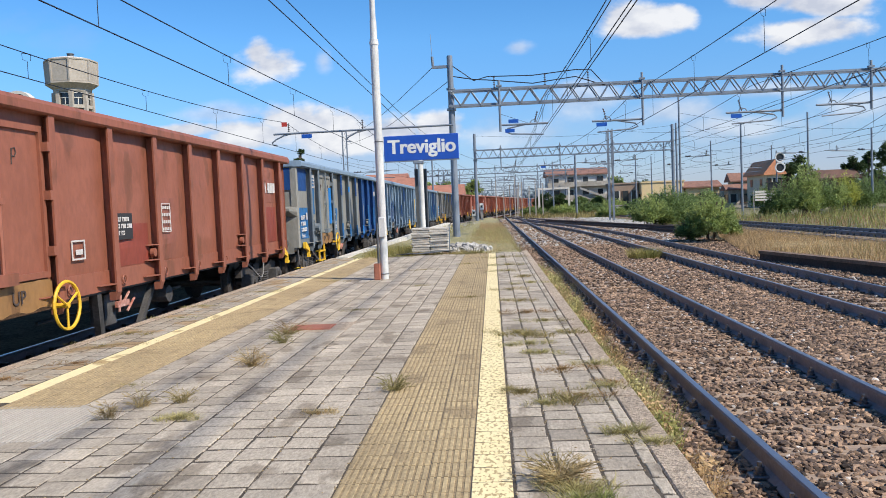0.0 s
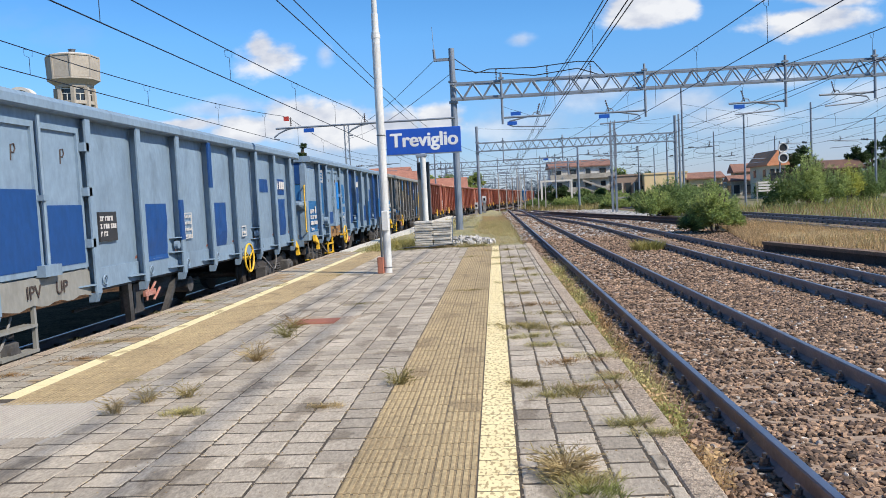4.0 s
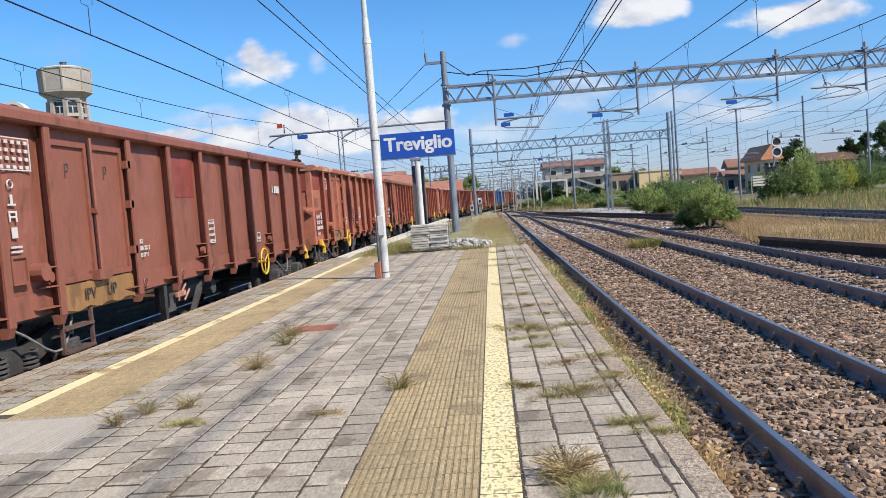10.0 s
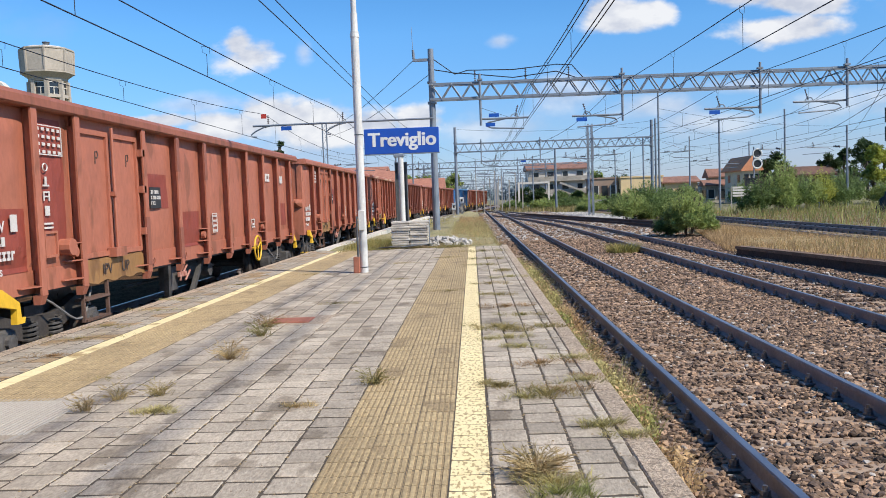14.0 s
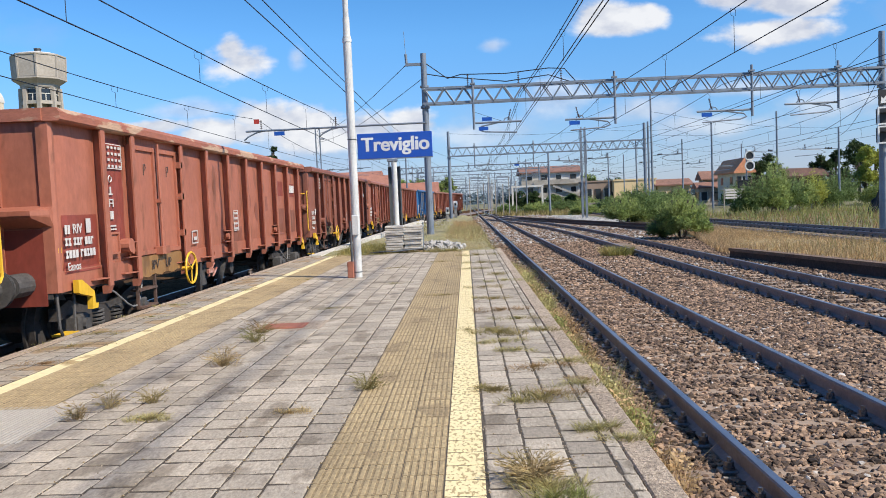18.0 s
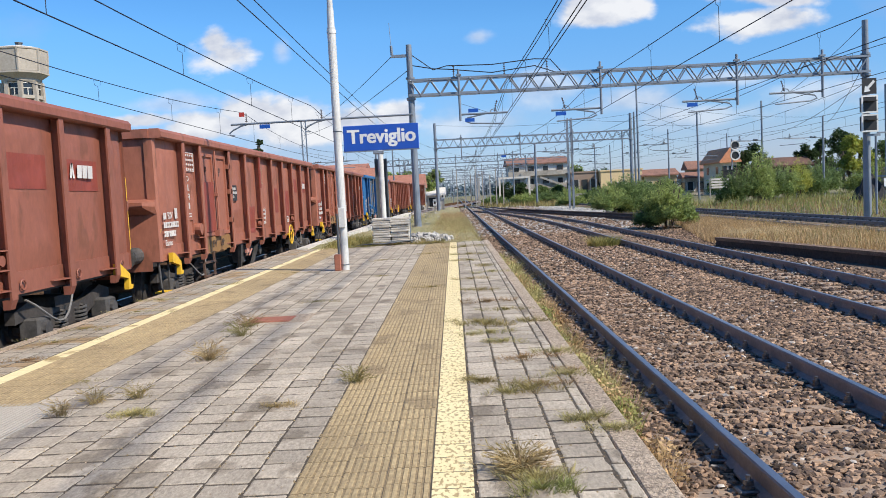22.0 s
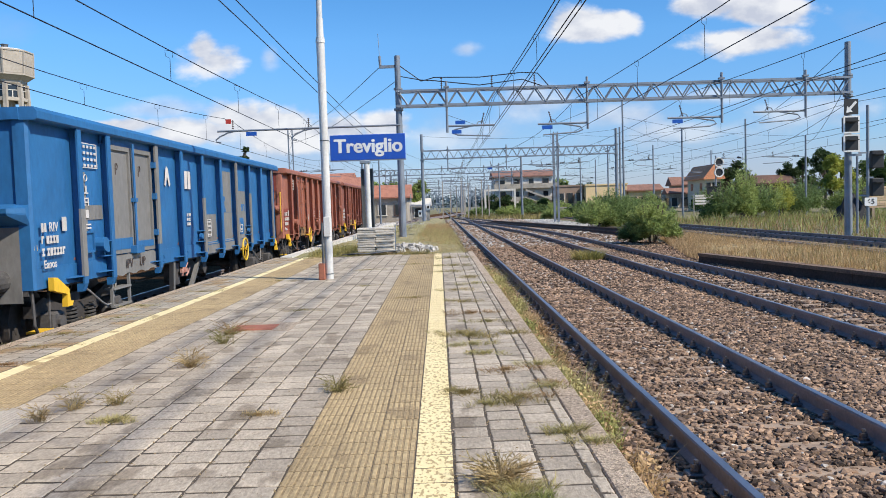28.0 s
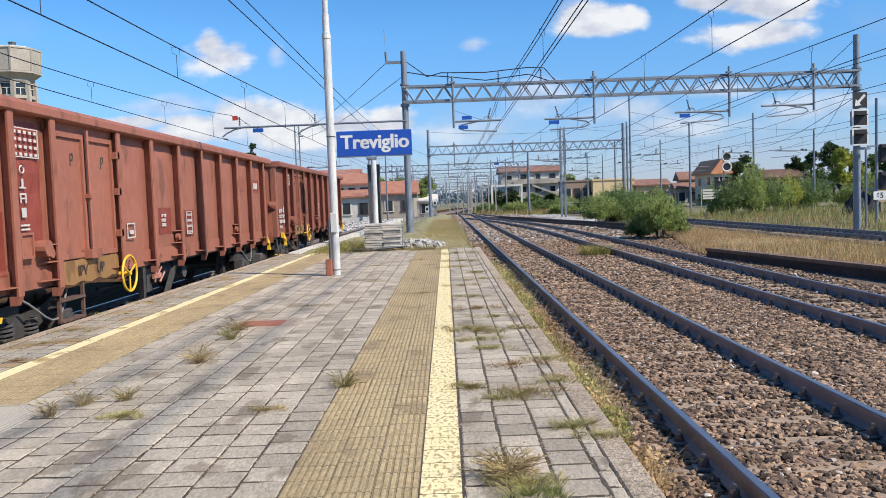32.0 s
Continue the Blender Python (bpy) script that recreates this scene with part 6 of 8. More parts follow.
def tall_signal(x, y, round_heads):
    s = empty("signal", pose(x, y, -0.8), "black railway signal on a tall grey post", "railway signal")
    part("post", Geo().rod((0, 0, 0), (0, 0, 6.9), 0.08, 10), STEEL_GREY, s)
    if round_heads:
        for z in (6.10, 4.92):
            part("disc", Geo().rod((0.35, -0.1, z), (0.35, -0.02, z), 0.56, 24), BLACK_PAINT, s)
            part("disc_rim", Geo().ring((0.35, -0.12, z), 0.52, 0.09, "y", 24, 6), SIGN_WHITE, s, "white round rim")
        part("platform", Geo().box(-1.2, 0.2, -0.3, 0.3, 3.2, 3.3).box(-1.0, 0.1, -0.2, 0.2, 2.3, 3.2), BLACK_PAINT, s)
    else:
        for z in (3.25, 1.7):
            part("case", Geo().cbox(0.15, 0.85, -0.15, 0.15, z + 0.1, z + 1.1, 0.04), BLACK_PAINT, s, "black lamp case")
            part("hood", Geo().box(0.2, 0.8, -0.5, -0.15, z + 0.85, z + 0.9), BLACK_PAINT, s)
        for x0, x1, z in ((-0.1, 0.3, 2.8), (-0.5, 0.1, 4.2), (-0.5, 0.1, 1.8)):
            part("arm", Geo().box(x0, x1, -0.05, 0.05, z, z + 0.09), STEEL_GREY, s)
        part("speed_plate", Geo().box(-0.25, 0.45, -0.14, -0.12, 1.25, 1.72), SIGN_WHITE, s, "white plate with dark figures")
        letters("figures", "65", 0.42, BLACK_PAINT, s, pose(0.1, -0.145, 1.48, 90, 0, 0), thick=0.002, bold=0.01)
    return s


box_signal()
tall_signal(24.2, 45, False)
tall_signal(33.0, 95, True)

# low signal marker and lineside boxes
for x, y, w, h in ((-1.06, 80, 0.4, 1.5), (-1.85, 79, 0.35, 0.9)):
    b = empty("marker_post", pose(x, y, -0.7), "short white lineside marker on a concrete post", "marker post", "lineside markers")
    part("post", Geo().box(-0.14, 0.14, -0.1, 0.1, 0, h + 0.1), CONCRETE, b)
    part("plate", Geo().box(-w / 2, w / 2, -0.14, -0.11, h, h + 0.65), SIGN_WHITE, b)
    part("dark_eye", Geo().box(-0.1, 0.1, -0.15, -0.14, h + 0.2, h + 0.45), BLACK_PAINT, b)
for x, y in ((33.2, 78), (29.6, 74)):
    c = empty("cable_cabinet", pose(x, y, -0.86), "pale grey lineside cabinet on a post", "cabinet", "lineside cabinets")
    part("post", Geo().box(-0.08, 0.08, -0.08, 0.08, 0, 1.2), STEEL_GREY, c)
    part("case", Geo().cbox(-0.35, 0.35, -0.2, 0.2, 1.2, 1.9, 0.03), WHITE_POLE, c)

# low island platform between the tracks, with its edge wall
GOLD = mat("dry golden turf", (0.42, 0.31, 0.15), (0.26, 0.21, 0.09), rough=0.95, big=0.8, fine=14, amount=0.5, bump=0.8, deep=0.04)


def isl_edge(y):
    """The island's edge runs at a slant to the track."""
    return 8.71 + (18.6 - y) * 0.168


ISL_Z = -0.45
isl = Geo().loft([[(isl_edge(y) + 0.3, y, -0.95), (12.0, y, -0.95), (12.0, y, ISL_Z - 0.012), (isl_edge(y) + 0.3, y, ISL_Z - 0.012)] for y in (2, 8, 14, 19, 24.4)][::-1])
island = tagged(part("island_platform", isl, GOLD, None), "low disused platform overgrown with dry grass", "platform", kind="structure")
# wall below the edge stones, dark brown all over
WALL_DARK = mat("dark brown platform wall", (0.08, 0.055, 0.045), (0.05, 0.038, 0.03), rough=0.95, big=1, fine=20, amount=0.4, bump=0.5)
for i in range(13):
    y0, y1 = 2 + i * 1.7, 2 + (i + 1) * 1.7 - 0.015
    part("edge_stone", Geo().add([(isl_edge(y) + dx, y, z) for z in (ISL_Z - 0.09, ISL_Z) for dx, y in ((0, y0), (0.36, y0), (0.36, y1), (0, y1))], [(3, 2, 1, 0), (4, 5, 6, 7), (0, 1, 5, 4), (1, 2, 6, 5), (2, 3, 7, 6), (3, 0, 4, 7)]), mat("brown weathered edge stone", (0.22, 0.15, 0.10), (0.13, 0.09, 0.065), rough=0.95, big=2, fine=30, amount=0.4, bump=0.6), island)
    part("wall_block", Geo().add([(isl_edge(y) + dx, y, z) for z in (-0.95, ISL_Z - 0.092) for dx, y in ((0.04, y0), (0.3, y0), (0.3, y1), (0.04, y1))], [(3, 2, 1, 0), (4, 5, 6, 7), (0, 1, 5, 4), (1, 2, 6, 5), (2, 3, 7, 6), (3, 0, 4, 7)]), WALL_DARK, island)


def bank_edge(y):
    """Where the turf gives way to ballast; it draws back towards the bushes."""
    return 8.2 + 0.2 * max(0.0, y - 26)


bank = Geo().grid(lambda u, v: (lambda y: (bank_edge(y) + (12.6 - bank_edge(y)) * u, y, -0.46 - 0.27 * min(1, v * 1.2) + 0.05 * noise.noise((u * 4, v * 16, 3)) - 0.3 * (1 - min(1, u * 5)) - 0.3 * (1 - min(1, (1 - u) * 6))))(24.2 + 18 * v), 16, 60)
tagged(part("grass_bank", bank, mat("dry golden turf", (0.42, 0.31, 0.15), (0.26, 0.21, 0.09), rough=0.95, big=0.8, fine=14, amount=0.5, bump=0.8, deep=0.04), None), "low earth bank with dry grass between the tracks", "bank", kind="structure")

# tracks beyond the island
track("rusty rails in the weeds", lambda y: 12.6, 4, 60, (0, 0))
track("steel rails beyond the island platform", lambda y: 16.3 - 0.012 * (y - 34), 2, 150, (0, 0))

track("rusty rails of a siding that joins the running line", lambda y: A_AXIS + max(0.0, 2.9 - (y - 82) * 0.075), 82, 122, (0, 0))

# row of pale posts beside the far tracks
for k, x in enumerate((-3.6, -2.2, 0.6, 1.7, 2.6, 3.1, 3.6, 4.2, 4.75, 5.2, 5.9, 6.3, 6.9)):
    wp = empty("white_post", pose(x, 104 + 13.7 * (k * 0.618 % 1) * (1 + k % 3), -0.86), "tall pale concrete post beside the far tracks", "post", "pale posts")
    part("shaft", Geo().loft([[(sx * r, sy * r, z) for sx, sy in ((-1, -1), (1, -1), (1, 1), (-1, 1))] for z, r in ((0, 0.075), (3.6 + 2.4 * (k * 0.37 % 1), 0.055))]), CONCRETE, wp)
    part("cap", Geo().box(-0.10, 0.10, -0.10, 0.10, 3.6 + 2.4 * (k * 0.37 % 1), 3.7 + 2.4 * (k * 0.37 % 1)), CONCRETE, wp)

# long line of old rails lying beside the second track
st = empty("rail_stack", Matrix(), "long stack of dark rusty rails on the ballast", "rail stack")
RUSTED = mat("rusted rail", (0.13, 0.085, 0.064), (0.075, 0.05, 0.04), rough=0.9, big=2, fine=20, amount=0.3, bump=0.3)
for lvl in range(2):
    for c in range(4 - 2 * lvl):
        off = c * 0.19 + lvl * 0.19
        part("rail", Geo().loft([[(10.3 + off - (y - 45.5) * 0.157 + px, y, -0.58 + 0.175 * lvl + pz) for px, pz in RAIL_SHAPE] for y in (45.3 + 0.35 * (c % 3) + lvl, 58, 70, 82 - 3 * lvl)]), RUSTED, st)
for y in (47, 55, 63, 71, 79):
    part("bearer", Geo().box(10.15 - (y - 45.5) * 0.157, 11.1 - (y - 45.5) * 0.157, y - 0.1, y + 0.1, -0.86, -0.752), SLEEPER, st)

WHITEWASH = mat("whitewashed kerb concrete", (0.64, 0.61, 0.55), (0.46, 0.44, 0.39), rough=0.9, big=1.5, fine=40, amount=0.2, bump=0.4, rnd=0.1)
# the strip beyond the paving, sloping down, with its white kerb
strip = Geo().grid(lambda u, v: (-4.15 + (0.62 + 4.15) * u + bend(20.7 + 75 * v) * (1 - u), 20.7 + 75 * v, -0.03 - 0.42 * min(1, v * 2.2) * (1 - 0.55 * math.exp(-((u - 0.55) / 0.25) ** 2)) + 0.06 * noise.noise((u * 6, v * 40, 2))), 24, 120)
tagged(part("verge", strip, mat("dusty verge", (0.33, 0.28, 0.16), (0.21, 0.21, 0.085), rough=0.95, big=0.8, fine=14, amount=0.45, bump=0.8, spots=((0.42, 0.38, 0.30), 5, 0.63, 0.5), deep=0.04), None), "dusty verge with weeds past the paving", "verge", kind="structure")
kerbs = tagged(part("verge_kerb", Geo().box(-4.34, -4.16, 20.72, 21.7, -0.9, -0.06), CONCRETE, None), "pale concrete kerb along the freight line", "kerb", kind="structure")
for i in range(1, 46):
    y0 = 20.72 + i * 1.0
    part("kerb_stone", Geo().add([(x + bend(y), y, z) for z in (-0.9, -0.02 - 0.06 * min(1, i / 18)) for x, y in ((-4.34, y0), (-4.02, y0), (-4.02, y0 + 0.985), (-4.34, y0 + 0.985))], [(3, 2, 1, 0), (4, 5, 6, 7), (0, 1, 5, 4), (1, 2, 6, 5), (2, 3, 7, 6), (3, 0, 4, 7)]), WHITEWASH, kerbs)

# ---- buildings and the water tower ----
TILE_ROOF = mat("terracotta roof tiles", (0.42, 0.185, 0.12), (0.31, 0.135, 0.09), rough=0.9, big=1, fine=6, amount=0.35, bump=0.5, stretch=(1, 1, 1))
TILE_BRIGHT = mat("bright terracotta roof tiles", (0.66, 0.28, 0.14), (0.52, 0.22, 0.115), rough=0.9, big=1, fine=6, amount=0.3, bump=0.5)
TILE_WARM = mat("warm brown roof tiles", (0.27, 0.14, 0.10), (0.18, 0.10, 0.075), rough=0.9, big=1, fine=6, amount=0.35, bump=0.5)
TILE_OLD = mat("brown old roof tiles", (0.15, 0.08, 0.058), (0.10, 0.06, 0.045), rough=0.9, big=1, fine=6, amount=0.35, bump=0.5)
PLASTER = mat("cream plaster", (0.68, 0.58, 0.43), (0.56, 0.48, 0.36), rough=0.9, big=0.5, fine=8, amount=0.15, bump=0.2)
PLASTER_GREY = mat("grey beige plaster", (0.44, 0.395, 0.33), (0.27, 0.245, 0.205), rough=0.9, big=0.6, fine=6, amount=0.28, bump=0.2)
PLASTER_YELLOW = mat("pale yellow plaster", (0.72, 0.55, 0.31), (0.64, 0.49, 0.275), rough=0.9, big=0.5, fine=8, amount=0.12, bump=0.2)
PLASTER_TAN = mat("tan plaster", (0.33, 0.24, 0.18), (0.26, 0.19, 0.145), rough=0.9, big=0.5, fine=8, amount=0.15, bump=0.2)
PLASTER_WHITE = mat("white plaster", (0.66, 0.63, 0.57), (0.54, 0.51, 0.46), rough=0.9, big=0.5, fine=8, amount=0.12, bump=0.2)
GLASS_DARK = mat("dark window glass", (0.03, 0.035, 0.04), rough=0.12, bump=0, amount=0.05)
SHUTTER = mat("brown shutter wood", (0.11, 0.07, 0.05), rough=0.8, big=2, fine=20, amount=0.2, bump=0.2)
TOWER = mat("weathered tower concrete", (0.43, 0.385, 0.325), (0.34, 0.305, 0.255), rough=0.9, big=0.3, fine=3, amount=0.15, bump=0.2)


def house(name, x0, x1, y0, y1, z1, wall, roof, floors, cols, label, rise=1.6, gable="x", ground_z=-0.86, win=(0.95, 1.35), parapet=False):
    """A house: walls, pitched roof or flat parapet, window recesses on the front and on the side towards the line."""
    h = empty(name, Matrix(), label, "house", "houses beyond the railway")
    part("wall", Geo().box(x0, x1, y0, y1, ground_z, z1), wall, h)
    e = 0.5
    if parapet:
        part("roof", Geo().box(x0 - 0.15, x1 + 0.15, y0 - 0.15, y1 + 0.15, z1, z1 + 0.25), wall, h)
    elif gable == "x":
        ym = (y0 + y1) / 2
        part("roof", Geo().loft([[(x, y0 - e, z1 - 0.1), (x, y1 + e, z1 - 0.1), (x, y1 + e, z1 + 0.1), (x, ym, z1 + rise), (x, y0 - e, z1 + 0.1)] for x in (x0 - e, x1 + e)]), roof, h)
    else:
        xm = (x0 + x1) / 2
        part("roof", Geo().loft([[(x0 - e, y, z1 - 0.1), (x0 - e, y, z1 + 0.1), (xm, y, z1 + rise), (x1 + e, y, z1 + 0.1), (x1 + e, y, z1 - 0.1)] for y in (y0 - e, y1 + e)]), roof, h)
    fh = (z1 - ground_z) / floors
    for f in range(floors):
        zc = ground_z + fh * (f + 0.52)
        for c in range(cols):
            x = x0 + (x1 - x0) * (c + 0.5) / cols
            w = part("window", Geo().box(x - win[0] / 2, x + win[0] / 2, y0 - 0.05, y0 + 0.02, zc - win[1] / 2, zc + win[1] / 2), GLASS_DARK, h)
            part("frame", Geo().box(x - win[0] / 2 - 0.12, x - win[0] / 2, y0 - 0.09, y0, zc - win[1] / 2, zc + win[1] / 2).box(x + win[0] / 2, x + win[0] / 2 + 0.12, y0 - 0.09, y0, zc - win[1] / 2, zc + win[1] / 2).box(x - win[0] / 2 - 0.2, x + win[0] / 2 + 0.2, y0 - 0.14, y0, zc - win[1] / 2 - 0.12, zc - win[1] / 2), SHUTTER if (c + f) % 2 else PLASTER_WHITE, w)
        for c in range(2):
            y = y0 + (y1 - y0) * (c + 0.5) / 2
            part("window", Geo().box(x0 - 0.05, x0 + 0.02, y - 0.5, y + 0.5, zc - win[1] / 2, zc + win[1] / 2), GLASS_DARK, h)
    return h


villa = house("villa", 10.9, 21.9, 153, 163, 6.3, PLASTER_WHITE, TILE_WARM, 3, 4, "three-storey pale villa with a brown tiled roof", 1.4)
for z in (1.55, 4.0):
    part("balcony", Geo().box(10.6, 22.6, 151.6, 153, z, z + 0.18).box(10.6, 22.6, 151.6, 151.7, z + 0.18, z + 0.9), PLASTER_GREY, villa)
part("outer_stair", Geo().add([(16.5, 151.2, 3.9), (22.5, 151.2, 1.5), (22.5, 151.2, 1.1), (16.5, 151.2, 3.5), (16.5, 151.5, 3.9), (22.5, 151.5, 1.5), (22.5, 151.5, 1.1), (16.5, 151.5, 3.5)], [(0, 1, 2, 3), (7, 6, 5, 4), (0, 4, 5, 1), (3, 2, 6, 7), (1, 5, 6, 2), (0, 3, 7, 4)]), CONCRETE, villa)
for x in (11.4, 15.0, 18.6, 22.2):
    part("pillar", Geo().box(x - 0.2, x + 0.2, 151.6, 151.9, -0.86, 1.55), PLASTER_WHITE, villa)
house("low_building", 20.7, 25.3, 140, 146, 3.85, PLASTER_TAN, TILE_OLD, 1, 3, "low tan building with dark openings", parapet=True, win=(0.9, 2.2))
house("yellow_building", 25.45, 32.55, 138, 144, 3.85, PLASTER_YELLOW, TILE_OLD, 1, 1, "flat-roofed building of pale yellow plaster", parapet=True, win=(1.2, 0.8))
house("bungalow", 32.8, 38.4, 138, 143, 2.75, PLASTER_YELLOW, TILE_WARM, 1, 3, "low house with a brown tiled roof", 1.1)
house("red_roof_house", 39.5, 41.7, 118, 126.7, 3.95, PLASTER, TILE_BRIGHT, 2, 3, "cream house with a terracotta roof", 2.1, gable="y", win=(0.4, 1.15))
house("cottage", 39.4, 43.4, 134, 136.5, 3.4, PLASTER_GREY, TILE_WARM, 1, 2, "small house with a brown tiled roof", 1.4)
house("outhouse", 37.2, 40.6, 129, 131, 2.0, PLASTER_GREY, TILE_WARM, 1, 2, "low outhouse with a sloping tiled roof", 0.9)
# dark wall colour stands for the deep shade under the barn's open roof
house("barn", 45.2, 51.3, 116, 120, 2.9, SHUTTER, TILE_OLD, 1, 2, "barn with a wide tiled roof, the shade beneath painted as dark walls", 1.3, win=(1.6, 1.6))
house("station_house", -14.6, -9.6, 104, 112, 3.9, PLASTER_WHITE, TILE_ROOF, 2, 3, "white house with a terracotta roof", 1.5)
house("tall_house", -22.0, -12.6, 112, 122, 5.0, PLASTER_WHITE, TILE_ROOF, 2, 4, "long white house with a red roof behind the sidings", 1.4)
house("shed", -13.2, -9.0, 98, 103, 2.2, PLASTER_WHITE, TILE_ROOF, 1, 2, "low white shed beside the sidings", 0.9)
house("goods_shed", -8.6, -4.2, 106, 116, 2.5, PLASTER_GREY, TILE_ROOF, 1, 2, "low goods shed with a long terracotta roof", 1.8)
house("hut", -4.6, -1.6, 118, 122, 1.3, PLASTER_WHITE, PLASTER_WHITE, 1, 1, "small cream hut by the line", 1.1)
hall = empty("market_hall", pose(-45.3, 75, 0), "white-roofed hall with a rounded gable", "hall")
ARCH = [math.pi * i / 16 for i in range(17)]
part("vault", Geo().loft([[(r * math.cos(a), y, 12.6 + r * math.sin(a)) for r, seq in ((1.6, ARCH), (1.3, ARCH[::-1])) for a in seq] for y in (0, 0.9)]), PLASTER_WHITE, hall, "white arched rim")
part("gable_glass", Geo().loft([[(1.3 * math.cos(a), y, 12.6 + 1.3 * math.sin(a)) for a in ARCH] for y in (0.25, 0.6)]), GLASS_DARK, hall)
part("wall", Geo().box(-1.55, 1.55, 0.1, 0.8, -0.86, 12.6), PLASTER, hall)
# white portal frame before the villa
gal = empty("portal_frame", Matrix(), "white steel portal frame beside the far tracks", "frame")
part("lintel", Geo().box(7.4, 12.6, 129.9, 130.2, 3.3, 3.6), PLASTER_WHITE, gal)
for x in (7.6, 12.4):
    part("leg", Geo().box(x - 0.15, x + 0.15, 129.9, 130.2, -0.86, 3.3), PLASTER_WHITE, gal)


def water_tower():
    t = empty("water_tower", pose(-63.5, 120, 0), "beige concrete water tower with an eight-sided tank", "water tower")
    def ring(r, z, n=8):
        return [(r * math.cos(2 * math.pi * (i + 0.5) / n), r * math.sin(2 * math.pi * (i + 0.5) / n), z) for i in range(n)]
    part("tank", Geo().loft([ring(3.55, 22.5), ring(3.6, 22.6), ring(3.72, 25.65), ring(3.84, 25.72), ring(3.84, 25.92)]), TOWER, t)
    part("tank_lid", Geo().loft([ring(3.75, 25.92), ring(2.4, 26.3), ring(1.0, 26.45)]), PLASTER_WHITE, t, "pale weathered lid")
    part("tank_ledge", Geo().loft([ring(2.75, 21.55), ring(3.62, 22.15), ring(3.8, 22.25), ring(3.8, 22.48), ring(3.5, 22.52)]), TOWER, t)
    part("hub", Geo().loft([ring(2.62, 21.05), ring(2.75, 21.25), ring(2.75, 21.56)]), TOWER, t)
    part("lantern", Geo().loft([ring(0.48, 26.4), ring(0.48, 27.0), ring(0.56, 27.0), ring(0.56, 27.12)]), DARK_POST, t, "dark vent lantern")
    for i in range(8):
        a = 2 * math.pi * (i + 0.5) / 8
        part("rib", Geo().loft([[(3.6 * k * math.cos(a) + dx, 3.6 * k * math.sin(a) + dy, z) for dx, dy in ((-0.12, -0.12), (0.12, -0.12), (0.12, 0.12), (-0.12, 0.12))] for k, z in ((1.0, 22.5), (1.035, 25.7))]), TOWER, t)
    part("core", Geo().loft([ring(1.0, -0.86), ring(1.0, 21.1)]), TOWER, t)
    for i in range(8):
        a = 2 * math.pi * (i + 0.5) / 8
        part("column", Geo().loft([[(2.62 * math.cos(a) * k + dx, 2.62 * math.sin(a) * k + dy, z) for dx, dy in ((-0.27, -0.27), (0.27, -0.27), (0.27, 0.27), (-0.27, 0.27))] for k, z in ((1.25, -0.86), (1.0, 21.1))]), TOWER, t)
    for z in (18.6, 13.0, 7.0):
        part("ring_beam", Geo().loft([ring(2.85, z), ring(2.85, z + 0.5), ring(2.2, z + 0.5), ring(2.2, z), ring(2.85, z)], False), TOWER, t)
    for i in range(8):
        at = Matrix.Rotation(2 * math.pi * i / 8, 4, "Z") @ Matrix.Translation((0, -2.25, 0))
        part("glazing", Geo().box(-0.72, 0.72, -0.04, 0.04, 19.15, 20.9), GLASS_DARK, t, at=at)
        part("window_frame", Geo().box(-0.75, 0.75, -0.12, -0.045, 20.1, 20.2).box(-0.06, 0.06, -0.12, -0.045, 19.15, 20.1).box(-0.75, 0.75, -0.12, -0.045, 20.85, 20.95), PLASTER_WHITE, t, at=at)


water_tower()

# ---- trees and bushes ----
BARK = mat("grey-brown bark", (0.12, 0.095, 0.07), rough=0.95, big=3, fine=20, amount=0.4, bump=0.8)
LEAF_A = leafy("acacia leaves", (0.32, 0.38, 0.115), (0.19, 0.255, 0.08))
LEAF_D = leafy("deep green leaves", (0.17, 0.24, 0.075), (0.10, 0.15, 0.05))
LEAF_B = leafy("yellow-green leaves", (0.42, 0.42, 0.08), (0.24, 0.29, 0.06))
LEAF_C = leafy("dark conifer leaves", (0.06, 0.10, 0.035), (0.035, 0.06, 0.022))


def leaf_cloud(rng, blobs, n, size, droop=0.3):
    """Loose leaves gathered in clumps; each leaf a bent pair of triangles."""
    g = Geo()
    total = sum(b[3] ** 2 for b in blobs)
    for bx, by, bz, br in blobs:
        for _ in range(int(n * br ** 2 / total)):
            a, c, r = rng.uniform(0, 6.283), rng.uniform(-1, 1), br * rng.random() ** 0.4
            s = math.sqrt(1 - c * c)
            p = Vector((bx + r * s * math.cos(a), by + r * s * math.sin(a), bz + r * c * 0.9))
            d = Vector((rng.uniform(-1, 1), rng.uniform(-1, 1), rng.uniform(-0.4, 1.0) - droop)).normalized()
            w = d.orthogonal().normalized()
            w.rotate(Matrix.Rotation(rng.uniform(0, 6.28), 3, d))
            k = size * rng.uniform(0.6, 1.4)
            g.add([p, p + d * k * 0.5 + w * k * 0.22, p + d * k, p + d * k * 0.5 - w * k * 0.22 + Vector((0, 0, k * 0.08))], [(0, 1, 2), (0, 2, 3)])
    return g


